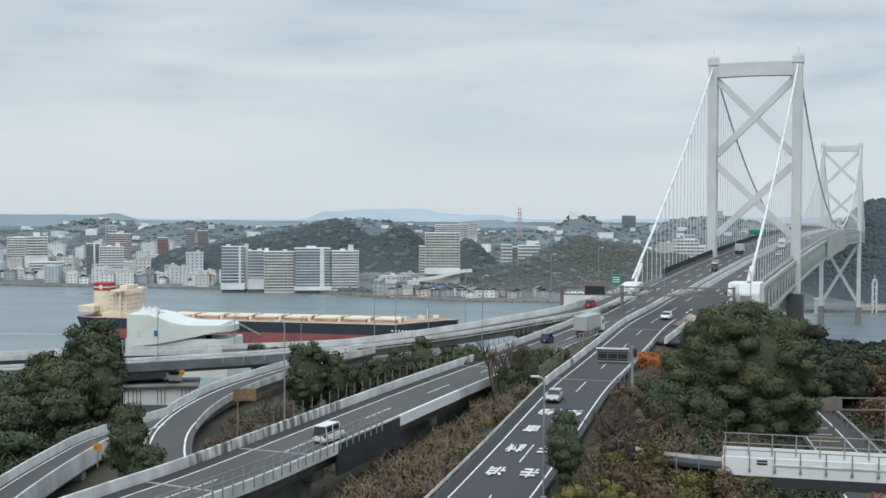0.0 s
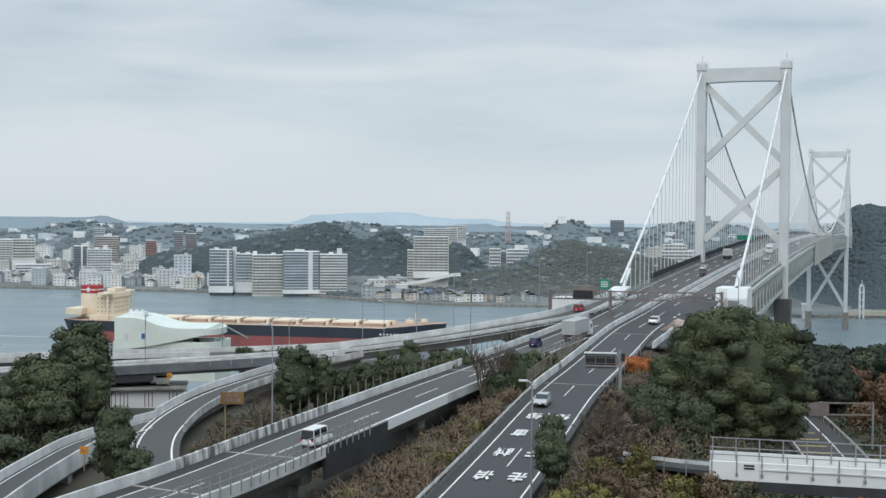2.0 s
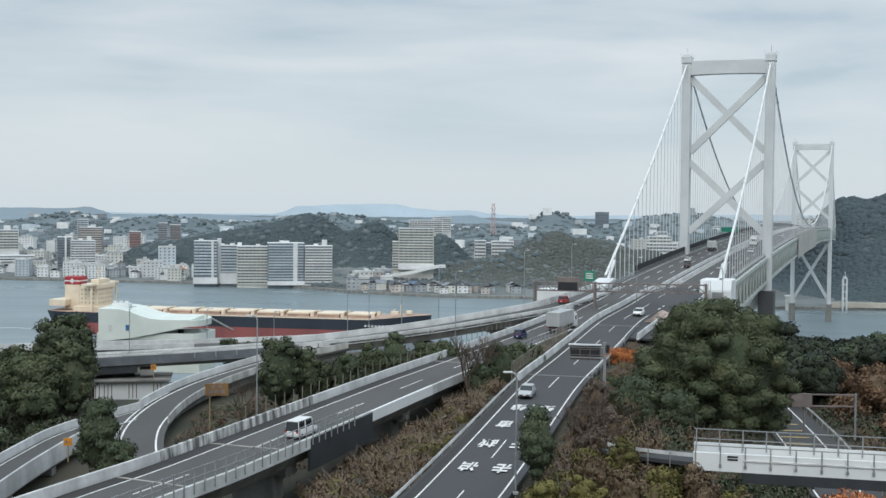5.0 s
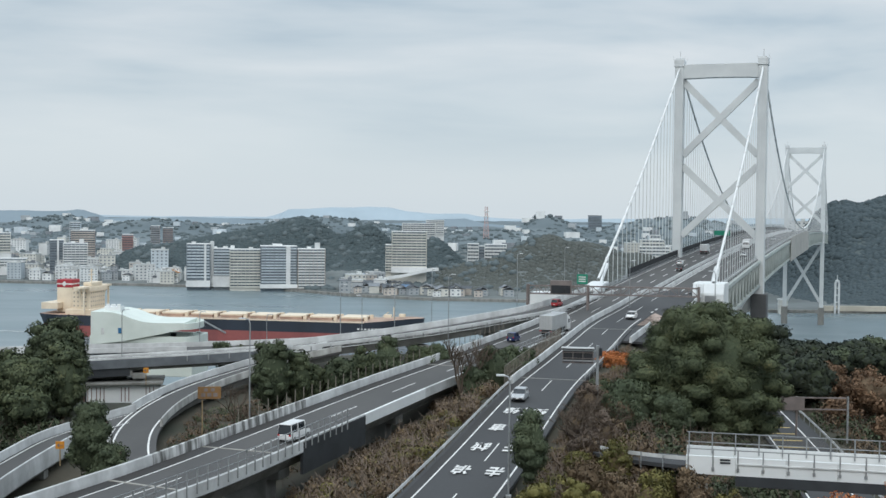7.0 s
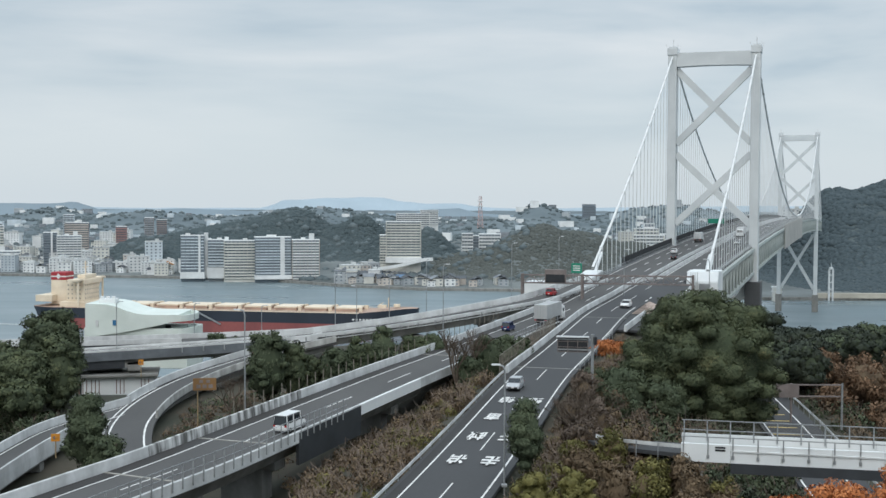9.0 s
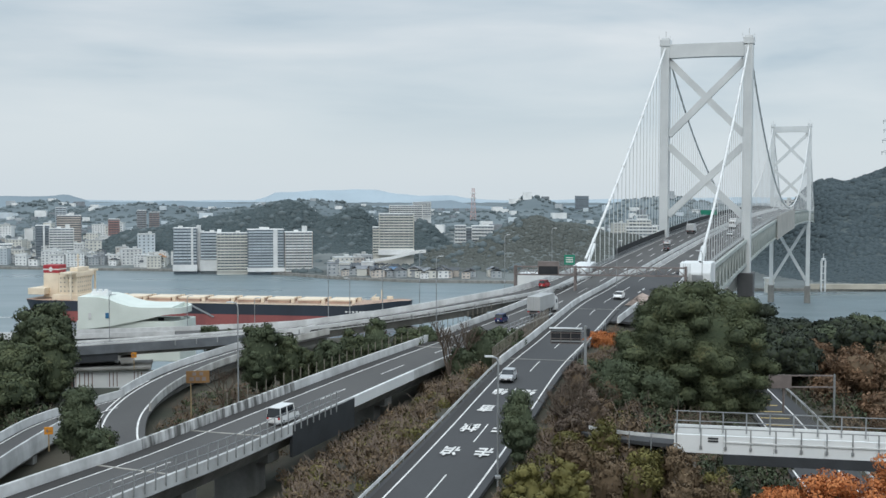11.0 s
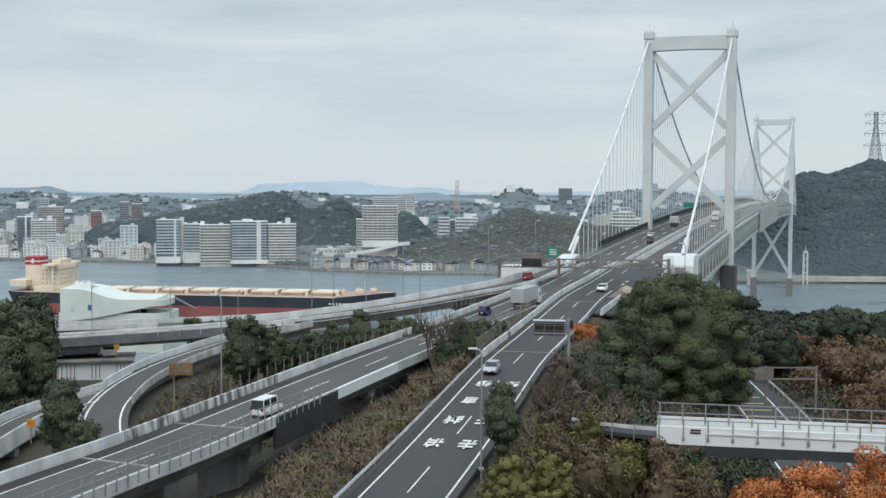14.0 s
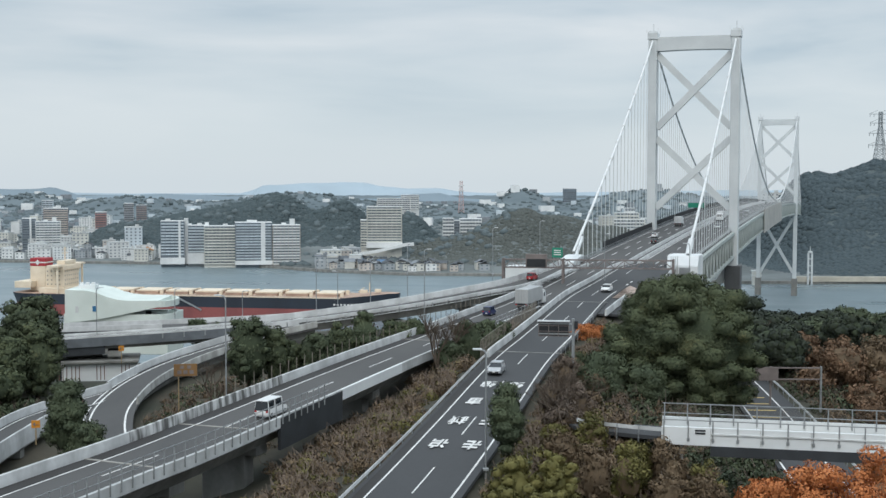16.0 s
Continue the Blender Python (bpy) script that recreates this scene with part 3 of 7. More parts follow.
def lettering(name, body, size, place, r, parent, material, stretch=1.0, thick=0.004, bold=0.045):
    cu = bpy.data.curves.new(name, "FONT")
    cu.body, cu.size, cu.align_x, cu.align_y, cu.extrude, cu.resolution_u = body, size, "CENTER", "CENTER", thick, 2
    cu.offset = bold
    tmp = bpy.data.objects.new(name, cu)
    scene.collection.objects.link(tmp)
    dg = bpy.context.evaluated_depsgraph_get()
    me = bpy.data.meshes.new_from_object(tmp.evaluated_get(dg))
    bpy.data.objects.remove(tmp)
    right = Vector(r).normalized()
    ahead = Vector((-right.y, right.x, 0))
    m = Matrix((( -right.x, -ahead.x * stretch, 0, place[0]), (-right.y, -ahead.y * stretch, 0, place[1]), (0, 0, 1, place[2]), (0, 0, 0, 1)))
    me.transform(m)
    me.materials.clear()
    me.materials.append(material)
    ob = new(name, me)
    ob.parent = parent
    return ob


for words, o in (("追越車線", -1.5), ("走行車線", 1.8)):
    for k, ch in enumerate(words):
        q, r = along(RIGHT, at_y(RIGHT, 117.0) + k * 9.8)
        lettering("road_letter", ch, 1.9, q + r * o + Vector((0, 0, 0.02)), r, road_r, LINE, 3.1)

# expressway towards the eye: steel rail, then concrete
near_r = along(RIGHT, 0.1, at_y(RIGHT, 163))
far_r = along(RIGHT, at_y(RIGHT, 163), RL)
barrier(road_r, far_r, -4.85, 1.0, 0.45)


def guard_rail(parent, path, o, side, s0, s1, step=4.0, h=0.75):
    bm = bmesh.new()
    p = along(path, s0, s1)
    z = h
    sweep(bm, p, [(o, z - 0.35), (o + 0.05 * side, z - 0.28), (o, z - 0.2), (o + 0.05 * side, z - 0.1), (o, z), (o - 0.03 * side, z), (o - 0.03 * side, z - 0.35)])
    part("rail", bm, CONCRETE, parent, "pale corrugated guard rail")
    s = s0
    while s < s1:
        q, r = along(path, s)
        bm = bmesh.new()
        bar(bm, q + r * (o - 0.1 * side) + Vector((0, 0, -0.8)), q + r * (o - 0.1 * side) + Vector((0, 0, h)), 0.12, sides=6)
        part("rail_post", bm, GALV, parent)
        s += step


guard_rail(road_r, RIGHT, -4.85, 1, at_y(RIGHT, 88), at_y(RIGHT, 163))
guard_rail(road_r, RIGHT, 4.35, -1, at_y(RIGHT, 168), at_y(RIGHT, 204))
guard_rail(lower, LOWER, 3.5, -1, at_y(LOWER, 120), at_y(LOWER, 215), 4.0, 1.2)


def post_fence(parent, path, o, s0, s1, step, h, w, material, foot=0.0, name="fence_post", rails=(), lean=0.0):
    s = s0
    while s < s1:
        q, r = along(path, s)
        bm = bmesh.new()
        bar(bm, q + r * o + Vector((0, 0, foot)), q + r * (o + lean) + Vector((0, 0, h)), w, w * 0.7)
        part(name, bm, material, parent)
        s += step
    for z in rails:
        bm = bmesh.new()
        sweep(bm, along(path, s0, s1), [(o - 0.03, z - 0.03), (o + 0.03, z - 0.03), (o + 0.03, z + 0.03), (o - 0.03, z + 0.03)])
        part("fence_rail", bm, material, parent)


FENCE = mat("brown_fence", (0.20, 0.18, 0.15), 0.7, var=0.15)
# tall screen of slats between the two carriageways
post_fence(road_r, RIGHT, -5.6, at_y(RIGHT, 162), at_y(RIGHT, 206), 1.0, 2.4, 0.11, FENCE, -0.8, "screen_post", (1.0, 2.5))

# the viaduct
STREAKED = mat("streaked_concrete", (0.60, 0.61, 0.605), 0.9, var=0.14, scale=1.3, fine=2.5, bump=0.1, second=(0.10, 0.10, 0.095), streak=(1, 1, 0.12))
for ya, yb, m in ((20.5, 116, CONCRETE), (116, 148, STREAKED), (148, 285, CONCRETE)):
    barrier(road_l, along(LEFT, at_y(LEFT, ya), at_y(LEFT, yb)), -4.5, 1.05, 0.45, m)
PARAPET = 5.9
for ya, yb, low, m in ((60, 126.9, -0.25, CONCRETE), (142.3, 161.4, -0.35, WHITE), (161.4, 196, -0.3, CONCRETE), (196, 204, -0.25, CONCRETE)):
    bm = bmesh.new()
    sweep(bm, along(LEFT, at_y(LEFT, ya), at_y(LEFT, yb)), [(PARAPET, low), (PARAPET + 0.35, low), (PARAPET + 0.35, 0.9), (PARAPET, 0.9)])
    part("parapet", bm, m, road_l)
for ya, yb in ((126.9, 142.3), (204, 222)):
    bm = bmesh.new()
    sweep(bm, along(LEFT, at_y(LEFT, ya), at_y(LEFT, yb)), [(PARAPET, -2.6), (PARAPET + 0.35, -2.6), (PARAPET + 0.35, 0.72), (PARAPET, 0.72)])
    part("dark_panel", bm, GIRDER, road_l, "dark side panel of the viaduct")
    bm = bmesh.new()
    sweep(bm, along(LEFT, at_y(LEFT, ya), at_y(LEFT, yb)), [(PARAPET, 0.725), (PARAPET + 0.3, 0.725), (PARAPET + 0.3, 0.9), (PARAPET, 0.9)])
    part("coping", bm, CONCRETE, road_l)
post_fence(road_l, LEFT, PARAPET + 0.45, at_y(LEFT, 84), at_y(LEFT, 138), 1.5, 2.45, 0.12, GALV, 0.1, "fence_post", (1.6, 2.4))
post_fence(road_l, LEFT, PARAPET + 0.45, at_y(LEFT, 196), at_y(LEFT, 222), 2.0, 2.2, 0.12, GALV, 0.1, "fence_post", (1.5, 2.15))
post_fence(road_l, LEFT, -5.6, at_y(LEFT, 134), at_y(LEFT, 222), 2.4, 2.2, 0.10, FENCE, -2.5, "fence_post", ())
bm = bmesh.new()
sweep(bm, along(LEFT, 0.1, LL - 2), [(-4.2, -0.36), (5.4, -0.36), (4.0, -2.2), (-3.2, -2.2)])
part("girder", bm, OLDCON, road_l, "stained concrete box girder")


def columns(parent, path, ys, w, d, o=0.0, material=None, drop=2.2):
    for y in ys:
        q, r = along(path, at_y(path, y))
        g = ground_z(q.x, q.y)
        ang = math.degrees(math.atan2(r.y, r.x))
        top = q.z - drop
        bm = bmesh.new()
        if top - g > 0.4:
            box(bm, (q.x, q.y, (top + g - 2) / 2), (w, d, top - g + 2), ang, 0.15)
            box(bm, (q.x, q.y, top - 0.5), (w * 1.6, d * 1.1, 1.0), ang, 0.1)
            part("column", bm, material or OLDCON, parent)
        else:
            bm.free()


columns(road_l, LEFT, (92, 112, 127, 158, 190, 222, 250), 5.0, 2.2)

# the slip roads
for path, parent, hl, hr in ((FLY, fly, 3.2, 3.2),):
    barrier(parent, along(path, 0.1, at_y(path, 221)), -hl, 0.45, 0.3)
    barrier(parent, along(path, at_y(path, 221), FL - 0.1), -hl, 1.1, 0.4)
    mid = at_y(path, 221)
    for s0, s1, low in ((0.1, mid, 0.3), (mid, FL - 0.5, -0.5)):
        bm = bmesh.new()
        sweep(bm, along(path, s0, s1), [(hr - 0.2, low), (hr + 0.2, low), (hr + 0.2, 0.62), (hr - 0.2, 0.62)])
        part("parapet", bm, CONCRETE, parent)
    bm = bmesh.new()
    sweep(bm, along(path, 0.1, mid), [(hr - 0.1, -1.25), (hr + 0.24, -1.25), (hr + 0.24, 0.295), (hr - 0.1, 0.295)])
    part("fascia", bm, mat("grey_fascia", (0.13, 0.145, 0.16), 0.7, var=0.12), parent)
    bm = bmesh.new()
    sweep(bm, along(path, 0.1, at_y(path, 213.6)), [(-3.1, -0.36), (3.2, -0.36), (3.1, -2.7), (-2.9, -2.7)])
    part("girder", bm, GIRDER, parent, "dark painted steel girder")
    bm = bmesh.new()
    sweep(bm, along(path, at_y(path, 213.6), FL - 1), [(-3.1, -0.36), (3.2, -0.36), (2.4, -1.9), (-2.4, -1.9)])
    part("girder", bm, OLDCON, parent)
    s = at_y(path, 216)
    while s < FL - 4:  # small drain brackets under the edge
        q, r = along(path, s)
        bm = bmesh.new()
        bar(bm, q + r * 3.45 + Vector((0, 0, 0.3)), q + r * 3.45 + Vector((0, 0, -0.6)), 0.2)
        part("bracket", bm, GALV, parent)
        s += 3.6
columns(fly, FLY, (190, 203, 214, 222, 232, 243, 256), 4.0, 2.0, drop=2.3)
FLY2 = spline([(-130, 205, 60.7), (-100, 216, 60.9), (-75, 226, 61.0), (-52, 232, 61.2), (-26, 236, 62.3), (-6, 243, 64.2)], 3.0)
fly2 = build_road("road_8", FLY2, 3.6, 3.6, "upper service road behind the slip road", ASPHALT2)
barrier(fly2, FLY2, -3.5, 0.95, 0.35)
barrier(fly2, along(FLY2, 0.1, at_y(FLY2, 231.5)), 3.5, 0.95, 0.35)
bm = bmesh.new()
sweep(bm, along(FLY2, 0.1, at_y(FLY2, 224)), [(-3.4, -0.36), (3.4, -0.36), (3.2, -1.9), (-3.2, -1.9)])
part("girder", bm, GIRDER, fly2)
bm = bmesh.new()
sweep(bm, along(FLY2, 0.1, at_y(FLY2, 228.5)), [(3.45, -1.5), (3.7, -1.5), (3.7, -0.02), (3.45, -0.02)])
part("fascia", bm, GIRDER, fly2, "dark painted edge plate")
columns(fly2, FLY2, (210, 220, 229, 234), 3.0, 1.6, drop=1.8)

WEATHERED = mat("weathered_concrete", (0.47, 0.475, 0.46), 0.9, var=0.16, scale=0.5, fine=2.5, bump=0.15, second=(0.27, 0.27, 0.255), streak=(1, 1, 0.25))
barrier(ramp, along(RAMP, 0.1, at_y(RAMP, 167)), -3.2, 1.1, 0.4, WEATHERED)
barrier(ramp, along(RAMP, 0.1, at_y(RAMP, 178)), 3.3, 1.1, 0.4)
barrier(branch, along(BRANCH, at_y(BRANCH, 177), length(BRANCH)), 2.5, 1.1, 0.4)
barrier(branch, along(BRANCH, at_y(BRANCH, 158), length(BRANCH)), -2.5, 1.15, 0.4, CONCRETE, foot=-1.0)
for path, parent in ((RAMP, ramp), (BRANCH, branch)):
    bm = bmesh.new()
    sweep(bm, along(path, 0.1, length(path) - 1), [(-2.5, -0.36), (2.5, -0.36), (2.2, -1.5), (-2.2, -1.5)])
    part("girder", bm, OLDCON, parent)
columns(ramp, RAMP, (214, 200, 185), 3.0, 1.4, drop=1.4)
columns(branch, BRANCH, (160, 145, 130, 112), 3.0, 1.4, drop=1.4)

# ---------------------------------------------------------------- fixtures by the road


def street_lamp(x, y, z, h, arm, label):
    t = thing("street_lamp", label, "street lamp", "lamps along the expressway", at=pose(x, y, z))
    bm = bmesh.new()
    tube(bm, [Vector((0, 0, -1.5)), Vector((0, 0, h * 0.5)), Vector((0, 0, h - 0.6)), Vector((arm * 0.15, 0, h - 0.15)), Vector((arm * 0.7, 0, h))], 0.085, 8)
    part("pole", bm, GALV, t, smooth=True)
    bm = bmesh.new()
    box(bm, (arm, 0, h), (0.8, 0.32, 0.16), 0, 0.05)
    part("lamp_head", bm, STEEL, t)
    bm = bmesh.new()
    box(bm, (0, 0, 0.1), (0.5, 0.5, 0.25), 0, 0.04)
    part("base_plate", bm, GALV, t)


for x, y, z, h, arm in ((-25.4, 139.0, 62.6, 13.3, -0.9), (-4.2, 226.0, 63.8, 12.6, 0.9), (11.3, 300.0, 66.0, 11.6, 0.9), (25.2, 330.0, 68.5, 9.8, 0.9),
                        (3.5, 107.5, 63.2, 10.9, -0.8), (-62.5, 216, 58, 12.0, 0.9), (-26.5, 246, 60.0, 13.0, 0.9),
                        (-41, 243, 58.0, 9.0, 0.8), (-53, 236, 60.0, 8.0, 0.8), (-15.5, 246, 60.0, 12.6, 0.9), (-22.5, 250, 60, 10.5, -0.8), (48.5, 243.0, 67.2, 9.5, -0.9), (-8.5, 262, 58.0, 17.5, 0.9), (34, 262, 66.8, 11.0, 0.8)):
    street_lamp(x, y, z, h, arm, "tall galvanised street lamp beside the expressway")


def gantry():
    t = thing("sign_gantry", "brown-grey steel truss gantry spanning the expressway", "gantry")
    a, b = Vector((12.2, 262.5, 72.2)), Vector((47.2, 253.5, 72.5))
    d = (b - a).normalized()
    side = Vector((-d.y, d.x, 0)) * 0.6
    for oz in (0.0, -1.7):
        for k in (-1, 1):
            bm = bmesh.new()
            bar(bm, a + side * k + Vector((0, 0, oz)), b + side * k + Vector((0, 0, oz)), 0.24)
            part("chord", bm, RUSTY, t)
    n = 18
    for i in range(n):
        q0, q1 = a.lerp(b, i / n), a.lerp(b, (i + 1) / n)
        bm = bmesh.new()
        up, dn = Vector((0, 0, 0)), Vector((0, 0, -1.7))
        bar(bm, q0 - side + (up if i % 2 else dn), q1 - side + (dn if i % 2 else up), 0.15)
        bar(bm, q0 - side + up, q0 - side + dn, 0.13)
        bar(bm, q0 + side, q0 - side, 0.12)
        part("web_member", bm, RUSTY, t)
    for q in (a, a.lerp(b, 0.36), b):
        for k in (-1, 1):
            bm = bmesh.new()
            bar(bm, q + side * k * 1.4 + Vector((0, 0, -8.6 if q is a else -5.2)), q + side * k * 1.4 + Vector((0, 0, 0.3)), 0.38)
            part("post", bm, RUSTY, t)
        bm = bmesh.new()
        for z in (-2.5, -4.5, -6.5)[:3 if q is a else 1]:
            bar(bm, q + side * 1.4 + Vector((0, 0, z)), q - side * 1.4 + Vector((0, 0, z - 1.6)), 0.14)
        part("cross_brace", bm, RUSTY, t)
    bm = bmesh.new()
    c = a.lerp(b, 0.19)
    box(bm, (c.x + 0.3, c.y - 0.9, 72.0), (4.6, 0.8, 3.0), -14, 0.08)
    part("sign_box", bm, RUSTY, t, "pinkish grey sign housing")
    bm = bmesh.new()
    box(bm, (c.x + 0.2, c.y - 1.34, 71.6), (4.1, 0.1, 1.7), -14)
    part("display", bm, DARKSTEEL, t, "blank dark display panel")


gantry()


def green_sign():
    t = thing("direction_sign", "green road sign panel above the carriageway", "road sign")
    bm = bmesh.new()
    box(bm, (25.9, 285, 72.35), (2.5, 0.12, 2.3), -14, 0.02)
    part("panel", bm, mat("sign_green", (0.01, 0.22, 0.14), 0.5, var=0.06), t)
    bm = bmesh.new()
    for z in (72.85, 72.35, 71.85):
        box(bm, (25.87, 284.9, z), (1.7, 0.04, 0.22), -14)
    part("writing", bm, LINE, t)
    bm = bmesh.new()
    bar(bm, (25.1, 285.3, 66), (25.1, 285.3, 74), 0.2, sides=8)
    bar(bm, (26.7, 284.9, 66), (26.7, 284.9, 74), 0.2, sides=8)
    part("post", bm, GALV, t)


green_sign()
# signs on the bridge itself
bm = bmesh.new()
q = on_bridge(55, -5, dz=6.2)
box(bm, tuple(q), (6, 0.15, 1.8), -17.7)
b2 = part("overhead_sign", bm, bpy.data.materials["sign_green"], bridge, "small green sign on a gantry")
bm = bmesh.new()
for o in (-13.0, -1.5):
    bar(bm, on_bridge(55.3, o, dz=0), on_bridge(55.3, o, dz=7.2), 0.25)
bar(bm, on_bridge(55.3, -13, dz=7.0), on_bridge(55.3, -1.5, dz=7.0), 0.3)
part("sign_frame", bm, GALV, bridge)


def message_board():
    t = thing("message_board", "rear of an electronic message board on a grey pole", "road sign", at=pose(12.35, 140, -0.2, 0, 0, -8))
    bm = bmesh.new()
    box(bm, (0, 0.25, 72.15), (3.55, 0.35, 1.75), 0, 0.04)
    part("housing", bm, DARKSTEEL, t)
    bm = bmesh.new()
    box(bm, (0, -0.1, 73.1), (3.75, 0.55, 0.16), 0, 0.02)
    part("hood", bm, STEEL, t, "pale sheet-metal hood")
    for x in (-1.72, -0.57, 0.57, 1.72):
        bm = bmesh.new()
        bar(bm, (x, 0.02, 71.3), (x, 0.02, 72.7), 0.07)
        part("rear_rib", bm, RUSTY, t)
    for z in (71.35, 71.9, 72.55):
        bm = bmesh.new()
        bar(bm, (-1.75, -0.02, z), (1.75, -0.02, z), 0.06)
        part("rear_rail", bm, RUSTY, t)
    bm = bmesh.new()
    bar(bm, (2.25, 0.1, 61.5), (2.25, 0.1, 73.4), 0.36, sides=10)
    part("pole", bm, GALV, t)
    bm = bmesh.new()
    for z in (71.6, 72.8):
        bar(bm, (-1.7, 0.1, z), (2.25, 0.1, z), 0.16)
    part("arm", bm, GALV, t)
    bm = bmesh.new()
    box(bm, (2.6, -0.1, 72.7), (0.35, 0.4, 0.9), 0, 0.05)
    part("control_box", bm, DARKSTEEL, t)


message_board()


def plain_sign(name, x, y, z, w, h, top, label, color, arrow=False, posts=1):
    t = thing(name, label, "road sign", at=pose(x, y, 0, 0, 0, 12))
    bm = bmesh.new()
    box(bm, (0, 0, top), (w, 0.08, h), 0, 0.02)
    part("panel", bm, mat(name + "_face", color, 0.5, var=0.1), t)
    bm = bmesh.new()
    if arrow:
        bar(bm, (-0.1 * w, -0.06, top), (0.32 * w, -0.06, top), 0.2 * h, 0.02)
        v = [bm.verts.new(Vector(c)) for c in ((-0.38 * w, -0.07, top), (-0.05 * w, -0.07, top + 0.3 * h), (-0.05 * w, -0.07, top - 0.3 * h))]
        bm.faces.new(v)
    else:
        for k in (-1, 0, 1):
            box(bm, (k * w * 0.26, -0.06, top - h * 0.17), (w * 0.18, 0.03, h * 0.3))
            if k:
                box(bm, (k * w * 0.15, -0.06, top + h * 0.24), (w * 0.16, 0.03, h * 0.26))
    part("marking", bm, RUSTY, t)
    bm = bmesh.new()
    bar(bm, (-0.3 * w if not arrow else 0, 0.1, z), (-0.3 * w if not arrow else 0, 0.1, top + h * 0.5), 0.16, sides=8)
    if not arrow:
        bar(bm, (-0.3 * w, 0.1, top), (0.4 * w, 0.1, top), 0.1)
    part("post", bm, mat(name + "_post", (0.30, 0.22, 0.12), 0.7, var=0.15), t)


plain_sign("brown_sign", -31.8, 147.0, 57.5, 2.8, 1.5, 66.0, "faded orange-brown guide sign on a brown post", (0.22, 0.12, 0.045))
plain_sign("arrow_sign", -48.8, 143.0, 57.6, 1.0, 0.9, 60.1, "orange arrow sign on the ramp barrier", (0.62, 0.25, 0.02), True)
plain_sign("warning_sign", -55.2, 205.0, 58.0, 0.9, 0.9, 60.6, "small orange warning sign beside the ramp", (0.62, 0.25, 0.02), True)


def anchorage(s, o, label, side):
    t = thing("cable_anchorage", label, "anchorage")
    c = on_bridge(s, o)
    yaw = -17.7
    m = pose(c.x, c.y, c.z, 0, 0, yaw)
    bm = bmesh.new()
    w = 7.2 if side > 0 else 4.0
    prof = [(-9.0, -6.5), (4.5, -6.5), (4.5, 1.6), (1.5, 1.6), (-9.0, 0.5)] if side < 0 else [(-5.5, -9.5), (5.5, -9.5), (5.5, 2.7), (-4.0, 2.7), (-5.5, 0.4)]
    lo = [bm.verts.new(m @ Vector((-w / 2, y, z))) for y, z in prof]
    hi = [bm.verts.new(m @ Vector((w / 2, y, z))) for y, z in prof]
    bm.faces.new(lo)
    bm.faces.new(hi[::-1])
    for k in range(5):
        bm.faces.new((lo[k], hi[k], hi[(k + 1) % 5], lo[(k + 1) % 5]))
    bmesh.ops.bevel(bm, geom=bm.edges[:], offset=0.12, segments=2, affect="EDGES")
    part("housing", bm, WHITE, t)
    bm = bmesh.new()
    q = m @ Vector((0.6, -5.45 if side > 0 else -6.5, -1.0))
    box(bm, tuple(q), (2.6, 0.4, 2.0), yaw)
    part("opening", bm, GALV, t, "recessed grey louvre")
    bm = bmesh.new()
    for k in range(4):
        q = m @ Vector((-2.6 + 0.5 * k, -5.6 if side > 0 else -6.6, 0))
        bar(bm, q + Vector((0, 0, -3)), q + Vector((0, 0, 2.6 if side > 0 else 0.6)), 0.1)
    part("ladder", bm, GALV, t)
    bm = bmesh.new()
    pts = [on_bridge(s + k, o, dz=dz) for k, dz in ((3, 0.4), (8, 3.2), (12, 5.2))]
    tube(bm, pts, 0.75 if side > 0 else 0.42, 10)
    part("cable_hood", bm, WHITE, t, smooth=True)


anchorage(-SIDE + 2, 12.9, "white concrete cable anchorage with a louvred recess", 1)
anchorage(-SIDE + 6, -15.2, "white cable anchorage block beside the slip road", -1)

t = thing("anchor_house", "large white concrete block beside the slip road", "building", at=pose(18.6, 287, -1.6, 0, 0, -14))
bm = bmesh.new()
box(bm, (0, 0, 64), (8.4, 7, 13.4), 0, 0.12)
part("wall", bm, WHITE, t)
bm = bmesh.new()
bar(bm, (-5, -3, 70.8), (4.5, -3, 72.4), 0.25)
bar(bm, (-5, -2, 70.8), (4.5, -2, 72.4), 0.25)
bar(bm, (-2, -3, 70.6), (-2, -3, 72), 0.2)
bar(bm, (2, -3, 70.6), (2, -3, 72.4), 0.2)
part("roof_rail", bm, GALV, t)


